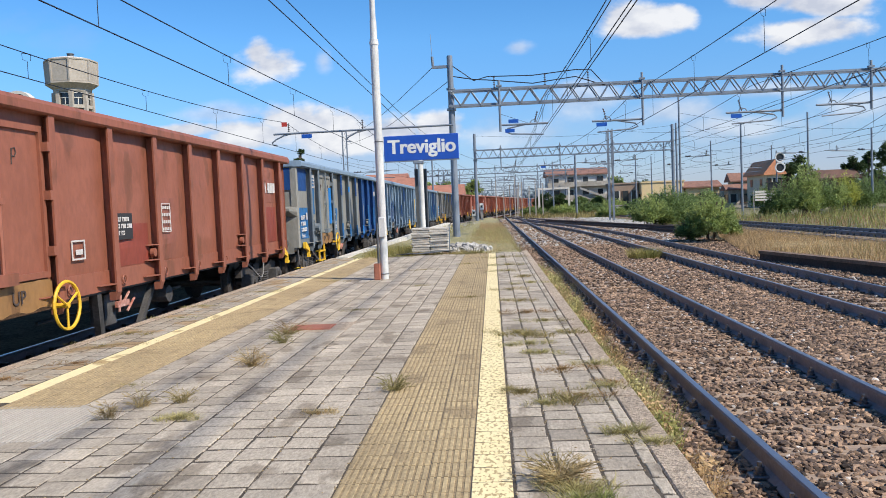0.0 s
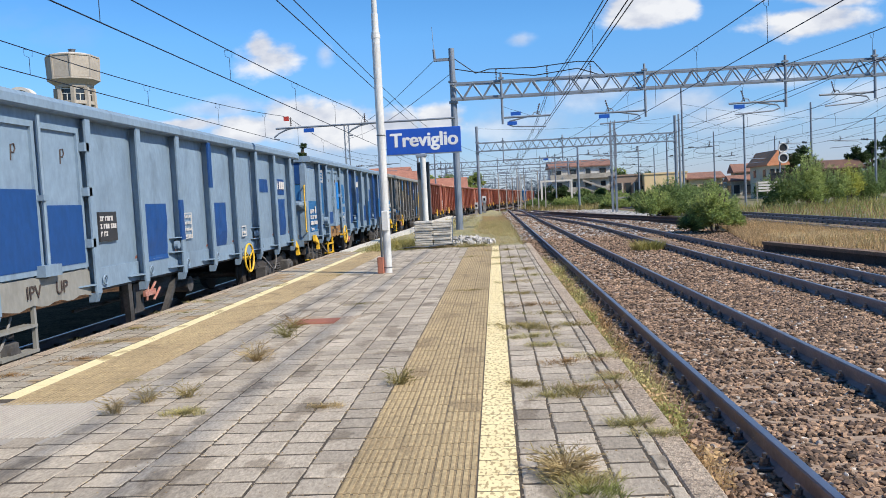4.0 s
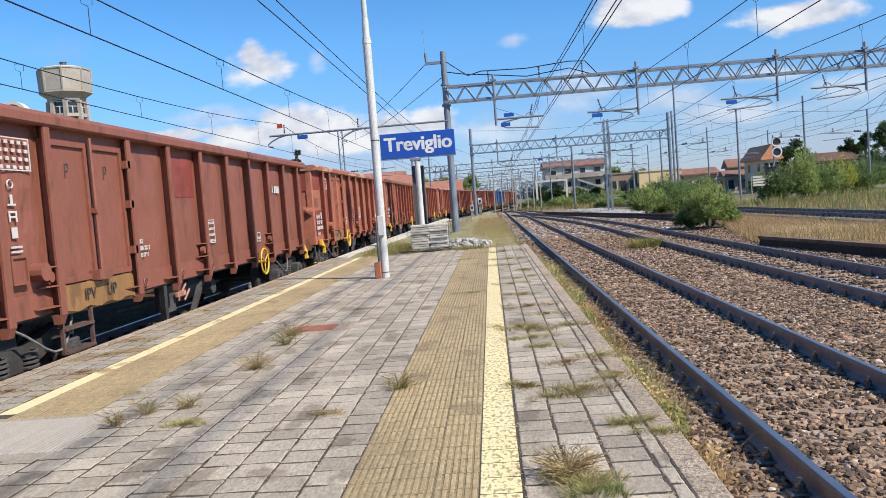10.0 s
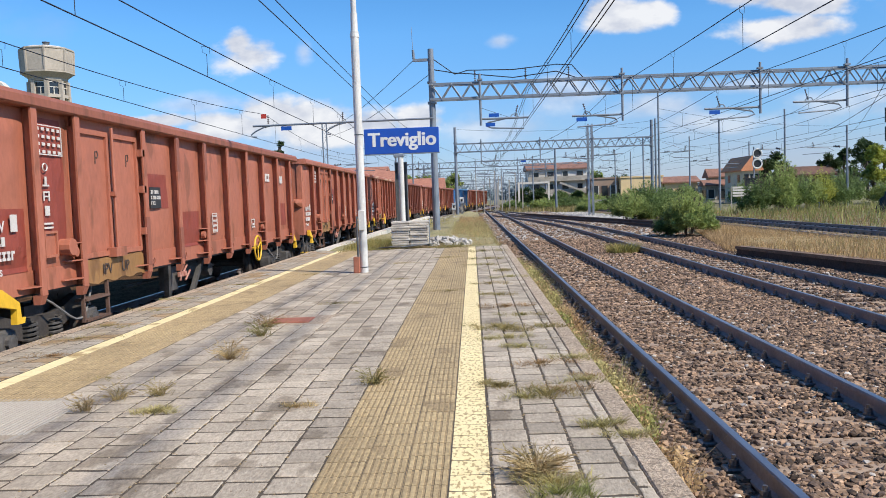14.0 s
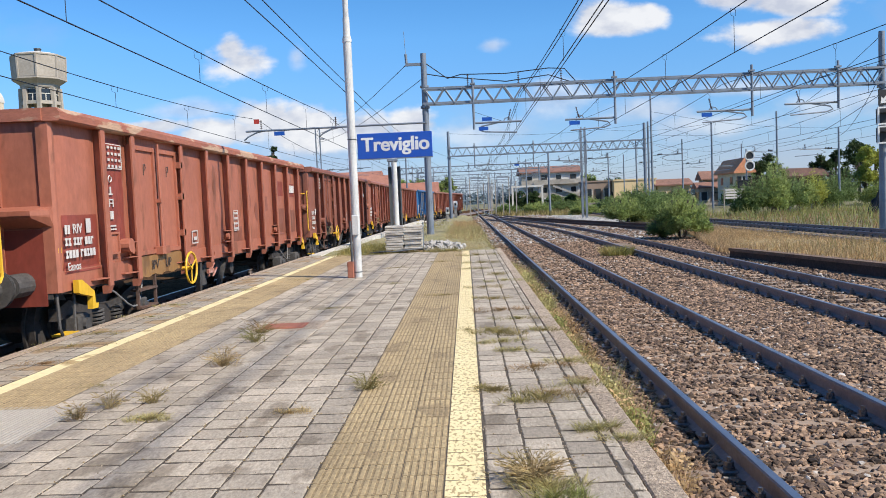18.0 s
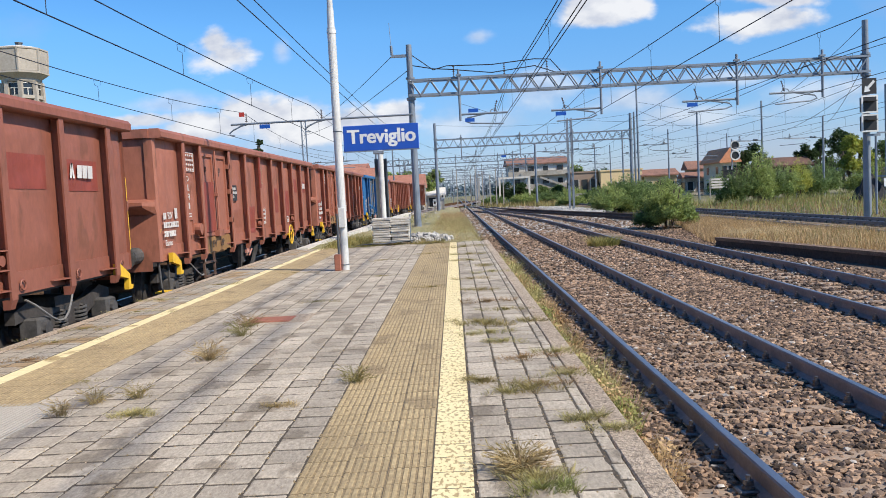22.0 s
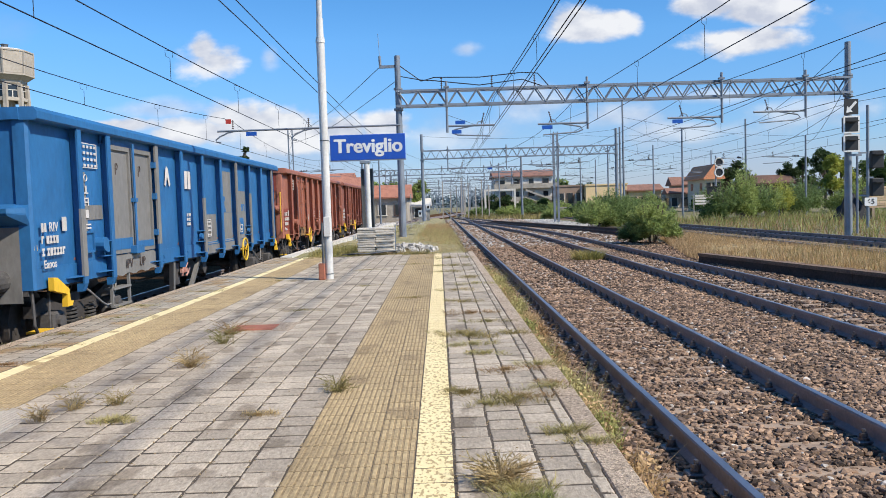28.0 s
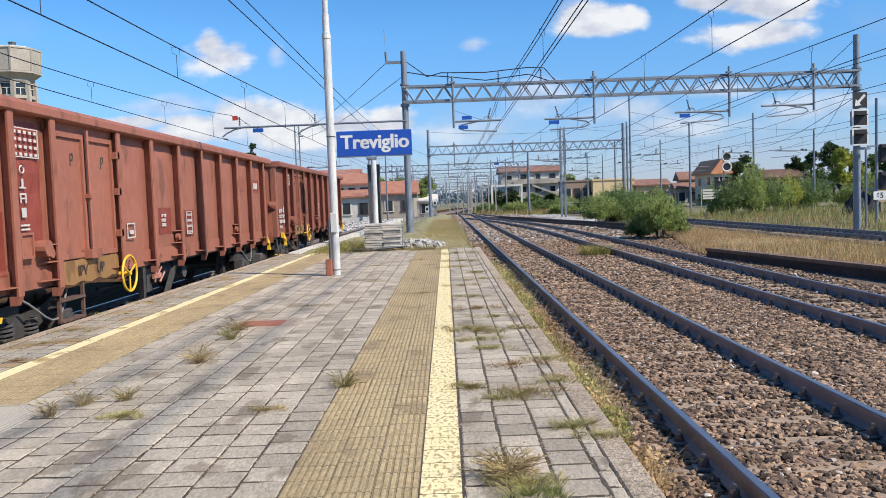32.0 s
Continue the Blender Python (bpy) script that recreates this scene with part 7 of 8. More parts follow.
def bush(x, y, z, rx, ry, h, n, leaf, label, seed, size=0.16):
    rng = random.Random(seed)
    b = empty("bush", pose(x, y, z), label, "bush", "bushes beside the tracks")
    blobs = []
    for k in range(18):
        a, d = rng.uniform(0, 6.28), rng.random() ** 0.5
        q = rng.uniform(0.45, 1.0) * (1.15 - 0.5 * d)
        blobs.append((rx * d * math.cos(a), ry * d * math.sin(a), h * q * rng.uniform(0.35, 0.8), rng.uniform(0.22, 0.38) * min(rx, h)))
    tagged(part("branchwork", Geo().add(*stems(rng, rx * 0.7, h)), BARK, b), kind="stuff")
    g = leaf_cloud(rng, blobs, int(n * 0.4), size, -0.2)
    # feathery shoots that rise and lean out past the clumps
    for k in range(int(n / 45)):
        a, d = rng.uniform(0, 6.28), rng.random() ** 0.6
        top = h * rng.uniform(0.55, 1.12) * (1.08 - 0.45 * d)
        p0, p1 = Vector((rx * 0.55 * d * math.cos(a), ry * 0.55 * d * math.sin(a), 0.1 * h)), Vector((rx * 1.05 * d * math.cos(a + 0.2), ry * 1.05 * d * math.sin(a + 0.2), top))
        mid = p0.lerp(p1, 0.55) + Vector((0, 0, 0.12 * h))
        for j in range(24):
            u = 0.25 + 0.75 * rng.random()
            p = p0 * (1 - u) ** 2 + mid * 2 * u * (1 - u) + p1 * u * u
            out = Vector((rng.uniform(-1, 1), rng.uniform(-1, 1), rng.uniform(0.0, 1.1))).normalized() * size * rng.uniform(0.8, 1.7)
            side = out.orthogonal().normalized() * size * 0.16
            g.add([p, p + out * 0.5 + side, p + out, p + out * 0.5 - side], [(0, 1, 2), (0, 2, 3)])
    part("leaves", g, leaf, b)


def stems(rng, r, h):
    g = Geo()
    for _ in range(14):
        a, d = rng.uniform(0, 6.28), rng.uniform(0.1, 1)
        g.tube([(0.2 * r * math.cos(a), 0.2 * r * math.sin(a), 0), (r * d * 0.6 * math.cos(a), r * d * 0.6 * math.sin(a), h * 0.4), (r * d * math.cos(a), r * d * math.sin(a), h * 0.85)], 0.02, 4)
    return g.v, g.f


def tree(x, y, h, r, n, leaf, label, seed, size=0.45, z=-0.86, low=0.35):
    rng = random.Random(seed)
    t = empty("tree", pose(x, y, z), label, "tree", "trees beyond the railway")
    g = Geo().tube([(0, 0, 0), (0.1, 0, h * 0.3), (0.0, 0.1, h * 0.6), (0.1, 0.1, h * 0.9)], 0.16 * h / 8, 7)
    blobs = []
    for k in range(16):
        a, q = rng.uniform(0, 6.28), rng.uniform(low, 0.95)
        d = r * rng.uniform(0.25, 1.0) * math.sin(math.pi * min(1, (q - low) / (1.05 - low) * 0.8 + 0.2))
        p = (d * math.cos(a), d * math.sin(a), h * q)
        g.tube([(0, 0, h * max(0.2, q - 0.25)), (p[0] * 0.5, p[1] * 0.5, h * (q - 0.1)), p], 0.05 * h / 8, 5)
        blobs.append((*p, r * rng.uniform(0.25, 0.45)))
    part("trunk", g, BARK, t)
    part("crown", leaf_cloud(rng, blobs, n, size), leaf, t)


GREEN_BUSH = "dense green bush growing beside the second track"
bush(9.35, 35.0, -0.65, 1.05, 1.2, 1.9, 24000, LEAF_A, GREEN_BUSH, 1, 0.10)
bush(8.75, 36.2, -0.72, 0.7, 0.7, 0.9, 6000, LEAF_D, "low dark bush at the edge of the ballast", 5, 0.09)
bush(12.4, 57.5, -0.8, 2.3, 2.2, 2.6, 24000, LEAF_D, GREEN_BUSH, 2, 0.15)
bush(10.9, 56.0, -0.8, 1.5, 1.6, 2.1, 13000, LEAF_A, GREEN_BUSH, 3, 0.14)
bush(14.0, 60.0, -0.8, 1.6, 1.6, 2.0, 10000, LEAF_D, GREEN_BUSH, 6, 0.15)
for i, (x, y, r, h, leaf) in enumerate(((24.6, 69, 1.5, 2.9, LEAF_D), (26.3, 70, 1.5, 3.5, LEAF_A), (27.6, 72, 1.3, 4.3, LEAF_A), (29.2, 74, 1.5, 3.2, LEAF_D), (31.2, 76, 1.6, 3.0, LEAF_A), (33.4, 78, 1.5, 3.2, LEAF_B), (35.4, 80, 2.0, 2.6, LEAF_D), (38.0, 84, 2.4, 3.2, LEAF_D), (41.4, 90, 2.4, 4.2, LEAF_D), (45, 85, 3, 3.4, LEAF_A), (21.0, 88, 1.8, 2.2, LEAF_D), (17.5, 98, 2.0, 1.8, LEAF_D), (14.0, 96, 1.6, 1.2, LEAF_A), (22.6, 86, 1.5, 2.5, LEAF_D), (10.5, 118, 2.0, 1.6, LEAF_A), (14.5, 122, 2.4, 1.8, LEAF_D), (18.5, 124, 2.2, 2.2, LEAF_A), (6.5, 126, 2.0, 1.4, LEAF_D), (36.2, 108, 2.0, 3.0, LEAF_D), (27.5, 116, 2.2, 2.2, LEAF_D), (31.0, 118, 2.2, 2.4, LEAF_A))):
    bush(x, y, -0.86, r, r, h * 1.1, 6500, leaf, "tall green shrubs on waste ground by the sidings", 20 + i, 0.22)
for i, (x, y, h, r, leaf) in enumerate(((44.0, 122, 7.0, 1.9, LEAF_C), (46.5, 124, 7.3, 1.9, LEAF_C), (48.6, 128, 6.4, 1.7, LEAF_C), (51.8, 118, 7.0, 1.7, LEAF_C), (53.8, 118, 7.4, 1.6, LEAF_C), (54.2, 112, 8.6, 1.9, LEAF_C), (44.2, 90, 6.3, 1.5, LEAF_B), (45.9, 91, 6.0, 1.5, LEAF_B), (50.0, 94, 5.6, 1.9, LEAF_D), (53.0, 92, 6.2, 2.6, LEAF_D), (57.0, 95, 6.2, 3.4, LEAF_A), (61, 100, 7, 3.5, LEAF_A), (-6.5, 128, 6.0, 2.5, LEAF_A), (-8.5, 124, 5.5, 2.2, LEAF_C), (-3.0, 120, 5.8, 1.5, LEAF_A), (-25.0, 104, 10.8, 1.0, LEAF_C), (29.0, 160, 5.2, 2.2, LEAF_C), (24.5, 160, 5.4, 2.6, LEAF_C), (9.6, 150, 3.8, 2.0, LEAF_C), (-30, 112, 6, 3, LEAF_A), (-14, 130, 6, 2.5, LEAF_A), (33, 170, 5.5, 3, LEAF_C), (12.4, 149, 3.4, 1.6, LEAF_C), (16.0, 148, 2.8, 1.8, LEAF_D), (19.5, 148, 2.6, 1.6, LEAF_D), (65, 108, 7, 3, LEAF_A), (24, 290, 7, 6, LEAF_C), (-22, 260, 9, 7, LEAF_A), (38, 260, 8, 6, LEAF_A))):
    tree(x, y, h, r, 4200, leaf, "leafy tree among the houses" if y < 180 else "leafy trees far down the line", 60 + i, 0.34 if y < 180 else 1.1, low=0.12 if leaf is LEAF_B else 0.3)
for i, (x, y, w) in enumerate(((18.0, 104, 3),)):
    f = empty("garden_wall", pose(x, y, -0.86), "pale low boundary wall by the sidings", "wall", "boundary walls")
    part("panel", Geo().box(-w, w, -0.1, 0.1, 0, 1.3), CONCRETE, f)
    part("coping", Geo().box(-w - 0.05, w + 0.05, -0.16, 0.16, 1.3, 1.4), CONCRETE, f)

slats = empty("slat_fence", pose(33.2, 100, -0.86), "white slatted fence panel before the houses", "fence")
for q in range(4):
    part("slat", Geo().box(-1.1, 1.1, -0.03, 0.03, 1.2 + q * 0.33, 1.43 + q * 0.33), PLASTER_WHITE, slats)
for x in (-1.25, 0.0, 1.25):
    part("post", Geo().box(x - 0.05, x + 0.05, 0.032, 0.12, 0, 2.5), CONCRETE, slats)

pile = empty("timber_stack", pose(33.4, 60, -0.86), "stack of pale sawn planks under a dark tarpaulin", "timber stack")
prng = random.Random(8)
for lvl in range(9):
    for c in range(3):
        part("plank", Geo().box(-1.2 + prng.uniform(-0.15, 0.1), 2.6 + prng.uniform(-0.2, 0.2), -0.5 + c * 0.36, -0.16 + c * 0.36, 0.9 + lvl * 0.18, 1.05 + lvl * 0.18), mat("pale sawn timber", (0.52, 0.38, 0.24), (0.38, 0.27, 0.17), rough=0.85, big=1, fine=15, amount=0.3, bump=0.3, rnd=0.2), pile)
for x in (-1.0, 0.8, 2.4):
    part("bearer", Geo().box(x - 0.1, x + 0.1, -0.5, 0.6, 0, 0.9), SLEEPER, pile)
tarp = empty("tarpaulin_heap", pose(31.2, 60.5, -0.86), "heap under a crumpled black tarpaulin", "tarpaulin")
part("sheet", Geo().grid(lambda u, v: (-1.2 + 2.4 * u, -1.1 + 2.2 * v, max(0.0, 1.75 * math.sin(math.pi * u) ** 0.6 * math.sin(math.pi * v) ** 0.6 * (0.75 + 0.3 * u + 0.6 * noise.noise((u * 6, v * 6, 2))))), 26, 16), mat("black tarpaulin", (0.025, 0.026, 0.03), rough=0.85, big=2, fine=10, amount=0.3, bump=0.6), tarp)

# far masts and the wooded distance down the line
# the distance haze is put into the leaves' blue-grey colour
HAZE_TINT = mat("far woods in painted haze", (0.20, 0.26, 0.28), (0.15, 0.20, 0.22), rough=1, big=0.05, fine=0.5, amount=0.2, bump=0)
rng = random.Random(31)
g = Geo()
for k in range(90):
    y = rng.uniform(160, 420)
    x = rng.uniform(-14, 26) + (y - 160) * rng.uniform(-0.02, 0.08)
    if abs(x - A_AXIS) < 2 or abs(x - L_AXIS - bend(y)) < 2.2:
        continue
    g.rod((x, y, -0.86), (x, y, rng.uniform(6.2, 8.2)), 0.10, 5)
    if k % 3 == 0:
        g.box(x - 3, x + 3, y - 0.1, y + 0.1, 5.0, 5.15)
tagged(part("far_masts", g, STEEL_GREY, None), "crowd of far catenary masts down the line", "masts", kind="stuff")
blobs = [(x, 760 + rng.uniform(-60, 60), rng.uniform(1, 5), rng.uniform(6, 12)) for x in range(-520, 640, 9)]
tagged(part("far_woods", leaf_cloud(rng, blobs, 16000, 5.0), HAZE_TINT, None), "wooded horizon beyond the town, distance haze painted into its colour", "woods", kind="stuff")

# ---- weeds and grass ----
def blades(rng, n, spread, height, lean=0.75, width=0.0022, rosette=False):
    g = Geo()
    for _ in range(n):
        a, d = rng.uniform(0, 6.283), spread * rng.random() ** (2.2 if rosette else 0.7)
        x, y = d * math.cos(a), d * math.sin(a)
        h = height * rng.uniform(0.45, 1.1)
        b = a + rng.uniform(-0.9, 0.9)
        lx, ly = lean * h * rng.uniform(0.2, 1.2) * math.cos(b), lean * h * rng.uniform(0.2, 1.2) * math.sin(b)
        w = width * rng.uniform(0.6, 1.3)
        c = rng.uniform(0, 6.28)
        wx, wy = w * math.cos(c), w * math.sin(c)
        g.add([(x - wx, y - wy, 0), (x + wx, y + wy, 0), (x + lx * 0.4 + wx * 0.8, y + ly * 0.4 + wy * 0.8, h * 0.6), (x + lx * 0.4 - wx * 0.8, y + ly * 0.4 - wy * 0.8, h * 0.6), (x + lx, y + ly, h)], [(0, 1, 2, 3), (3, 2, 4)])
    return g


MIXED = leafy("half-dry weeds", (0.40, 0.31, 0.14), (0.22, 0.21, 0.075))
GREEN_WEED = leafy("fresh weed leaves", (0.23, 0.27, 0.08), (0.36, 0.33, 0.12))
STRAW_GREEN = leafy("straw-green grass", (0.52, 0.45, 0.21), (0.36, 0.335, 0.135))
REDDISH = leafy("reddish dry weeds", (0.40, 0.24, 0.12), (0.25, 0.18, 0.08))
PALE_DRY = leafy("pale withered weeds", (0.50, 0.36, 0.19), (0.33, 0.29, 0.12))
OLIVE = leafy("olive trodden weeds", (0.48, 0.41, 0.19), (0.33, 0.31, 0.125))
WEEDS = [(-2.01, 6.36, 0.18, 0.24, 260, PALE_DRY), (-2.05, 7.47, 0.17, 0.24, 200, MIXED), (-2.12, 8.0, 0.2, 0.24, 200, REDDISH), (-2.45, 4.81, 0.10, 0.18, 130, PALE_DRY), (-2.36, 5.06, 0.11, 0.17, 130, PALE_DRY), (-2.12, 5.16, 0.11, 0.17, 130, MIXED),
         (-1.98, 4.72, 0.14, 0.06, 260, STRAW_GREEN), (-0.71, 5.34, 0.13, 0.16, 200, MIXED), (-1.12, 4.77, 0.12, 0.04, 160, PALE_DRY), (0.13, 5.17, 0.16, 0.05, 240, MIXED), (0.42, 4.9, 0.2, 0.1, 160, MIXED),
         (0.73, 5.26, 0.2, 0.06, 160, OLIVE), (0.66, 4.2, 0.12, 0.07, 200, OLIVE), (0.25, 3.48, 0.15, 0.15, 620, PALE_DRY), (0.30, 3.36, 0.16, 0.07, 260, OLIVE), (0.32, 3.24, 0.15, 0.06, 220, GREEN_WEED), (0.26, 7.44, 0.3, 0.08, 260, MIXED),
         (0.36, 6.54, 0.2, 0.05, 200, OLIVE), (0.47, 5.85, 0.24, 0.05, 200, REDDISH), (0.73, 6.0, 0.22, 0.06, 200, OLIVE), (0.29, 6.97, 0.26, 0.06, 220, OLIVE), (0.19, 7.6, 0.3, 0.06, 240, MIXED), (0.5, 5.02, 0.2, 0.06, 140, REDDISH), (0.29, 4.85, 0.14, 0.05, 120, OLIVE), (0.78, 5.36, 0.15, 0.04, 120, REDDISH), (0.77, 4.02, 0.14, 0.05, 200, STRAW_GREEN), (0.5, 8.3, 0.3, 0.05, 200, MIXED), (0.3, 10.1, 0.3, 0.06, 200, MIXED), (0.55, 12.4, 0.35, 0.06, 200, OLIVE), (0.25, 14.8, 0.4, 0.06, 220, MIXED), (-1.73, 9.75, 0.3, 0.03, 160, MIXED), (0.68, 7.5, 0.2, 0.08, 140, MIXED), (-0.35, 10.74, 0.25, 0.04, 130, MIXED), (-2.83, 13.92, 0.3, 0.03, 100, MIXED),
         (0.35, 9.0, 0.3, 0.07, 200, REDDISH), (0.2, 11.5, 0.3, 0.06, 160, MIXED), (0.45, 13.5, 0.35, 0.07, 180, MIXED), (-1.2, 12.6, 0.3, 0.03, 120, MIXED), (-3.9, 7.6, 0.5, 0.03, 200, MIXED), (-3.9, 9.6, 0.5, 0.03, 200, OLIVE), (-3.68, 6.71, 0.25, 0.03, 260, REDDISH),
         (-2.75, 5.75, 0.2, 0.02, 120, MIXED), (-3.95, 6.1, 0.2, 0.03, 200, REDDISH), (-4.0, 8.4, 0.3, 0.03, 260, MIXED), (-4.05, 10.8, 0.35, 0.03, 260, OLIVE), (-3.75, 12.5, 0.4, 0.03, 220, MIXED), (-0.55, 17.0, 0.4, 0.04, 150, MIXED), (-1.4, 15.8, 0.4, 0.04, 150, MIXED), (0.3, 16.2, 0.4, 0.08, 200, MIXED), (0.2, 18.6, 0.5, 0.1, 260, MIXED), (-2.9, 20.4, 0.7, 0.12, 400, GREEN_GRASS), (-0.5, 20.6, 0.8, 0.1, 400, MIXED)]


def sprig(rng, n, spread, h):
    """A ragged rosette: wiry stems that arch outward with narrow leaves along them."""
    g = Geo()
    for _ in range(n):
        a, reach, top = rng.uniform(0, 6.283), spread * rng.uniform(0.35, 1.15), h * rng.uniform(0.25, 1.0)
        p0, p2 = Vector((0.03 * math.cos(a), 0.03 * math.sin(a), 0)), Vector((reach * math.cos(a), reach * math.sin(a), top))
        p1 = Vector((reach * 0.35 * math.cos(a + 0.3), reach * 0.35 * math.sin(a + 0.3), top * 0.85))
        pts = [p0 * (1 - u) ** 2 + p1 * 2 * u * (1 - u) + p2 * u * u for u in (0, 0.33, 0.66, 1)]
        g.tube(pts, 0.0016, 3)
        for j in range(8):
            u = rng.uniform(0.3, 1.0)
            p = p0 * (1 - u) ** 2 + p1 * 2 * u * (1 - u) + p2 * u * u
            out = Vector((math.cos(a) + rng.uniform(-1.2, 1.2), math.sin(a) + rng.uniform(-1.2, 1.2), rng.uniform(-0.1, 0.9))).normalized() * rng.uniform(0.02, 0.055)
            side = out.orthogonal().normalized() * 0.002
            g.add([p, p + out * 0.5 + side, p + out, p + out * 0.5 - side], [(0, 1, 2), (0, 2, 3)])
    return g


for k, (x, y, spread, h, n, m) in enumerate(WEEDS):
    w = empty("weed_tuft", pose(x, y, 0.001), "dry tuft of weeds growing through the paving" if m not in (GREEN_GRASS, OLIVE) else "low green tuft growing through the paving", "weed", "weeds on the platform")
    low = h <= 0.13
    if low:
        g = blades(random.Random(k), int(n * 1.1), spread * 0.7, h * 0.7, 2.0, 0.0017, True)
        tilt, bits = random.Random(k + 90), Geo()
        for j in range(4):
            tuft = blades(tilt, int(n * 0.25), spread * 0.3, h * 0.6, 2.0, 0.0017)
            ox, oy = tilt.uniform(-1, 1) * spread * 0.95, tilt.uniform(-0.5, 0.5) * spread
            bits.add([(px + ox, py + oy, pz) for px, py, pz in tuft.v], tuft.f)
        g.v = [(px * 1.25, py * 0.8, pz) for px, py, pz in g.v]
        g.add(bits.v, bits.f)
    else:
        g = sprig(random.Random(k), int(n * 0.16), spread * 1.05, h * 0.66)
        tuft = blades(random.Random(k), int(n * 0.7), spread * 0.8, h * 0.42, 1.7, 0.0012, True)
        g.add(tuft.v, tuft.f)
    tagged(part("foliage", g, m, w), kind="stuff")


def meadow(name, label, rng, n, place, height, m, width=0.012, lean=0.5):
    g = blades(rng, n, 1.0, 1.0, lean, width)
    v, k = [], 0
    for i in range(n):
        x, y, z = place(rng)
        h = height * rng.uniform(0.5, 1.15)
        bx, by = sum(p[0] for p in g.v[5 * i:5 * i + 2]) / 2, sum(p[1] for p in g.v[5 * i:5 * i + 2]) / 2
        for p in g.v[5 * i:5 * i + 5]:
            v.append((x + (p[0] - bx) * (h if p[2] > 0 else 1), y + (p[1] - by) * (h if p[2] > 0 else 1), z + p[2] * h))
    g.v = v
    return tagged(part(name, g, m, None), label, "grass", kind="stuff")


R5 = random.Random(5)
meadow("dry_grass", "dry golden grass on the disused platform", R5, 11000, lambda r: (lambda y: (isl_edge(y) + 0.2 + (11.9 - isl_edge(y)) * r.random() ** 1.2, y, -0.47))(6 + 18.4 * r.random()), 0.30, DRY_GRASS, 0.010)
meadow("dry_grass", "green weeds among dry grass on the disused platform", R5, 3000, lambda r: (lambda y: (isl_edge(y) + 0.4 + (11.7 - isl_edge(y)) * r.random(), y, -0.47))(6 + 18.4 * r.random()), 0.36, MIXED, 0.008)
meadow("dry_grass", "dry golden grass on the low bank", R5, 24000, lambda r: (lambda y: (bank_edge(y) - 0.1 + (12.5 - bank_edge(y)) * r.random(), y, -0.70))(23.9 + 17.5 * r.random() ** 1.2), 0.38, DRY_GRASS, 0.011, 0.8)
meadow("dry_grass", "dry grass on the waste ground beyond the tracks", R5, 9000, lambda r: (lambda cx, cy: (cx + 0.8 * r.gauss(0, 1), cy + 1.1 * r.gauss(0, 1), -0.86))(19.4 + 2.1 * int(10 * r.random() ** 1.2) + 0.7 * int(3 * r.random()), 32 + 3.1 * int(14 * r.random())), 0.46, REDDISH, 0.018, 0.9)
meadow("green_grass", "tall green weeds on the waste ground", R5, 4500, lambda r: (lambda cx, cy: (cx + 0.5 * r.gauss(0, 1), cy + 0.6 * r.gauss(0, 1), -0.86))(19.5 + 2.6 * int(10 * r.random()), 36 + 3.7 * int(12 * r.random())), 0.95, GREEN_WEED, 0.020, 0.6)
meadow("dry_grass", "dry grass in the rusty track", R5, 6000, lambda r: (10.9 + 2.9 * r.random(), 10 + 45 * r.random(), -0.86), 0.5, MIXED, 0.014)
meadow("dry_grass", "pale dry grass on the verge past the paving", R5, 26000, lambda r: (-1.1 + 1.85 * r.random() ** 0.8, 20.75 + 26 * r.random() ** 1.5, -0.26), 0.30, STRAW_GREEN, 0.006, 1.0)
meadow("dry_grass", "straw-pale grass on the verge past the paving", R5, 9000, lambda r: (-0.9 + 1.6 * r.random(), 20.9 + 40 * r.random() ** 1.4, -0.26), 0.36, DRY_GRASS, 0.007, 0.9)
meadow("green_grass", "green weeds on the verge past the paving", R5, 7000, lambda r: (-3.7 + 4.3 * r.random(), 21.2 + 40 * r.random() ** 1.2, -0.28), 0.30, STRAW_GREEN, 0.010)
meadow("green_grass", "green weeds beside the slab pile", R5, 3000, lambda r: (-3.5 + 1.4 * r.random(), 20.8 + 3.8 * r.random(), -0.08), 0.34, GREEN_GRASS, 0.008, 0.8)
meadow("dry_grass", "brown weeds round the slab pile", R5, 2200, lambda r: (-2.6 + 2.3 * r.random(), 20.75 + 0.35 * r.random(), -0.03), 0.20, MIXED, 0.005, 1.2)
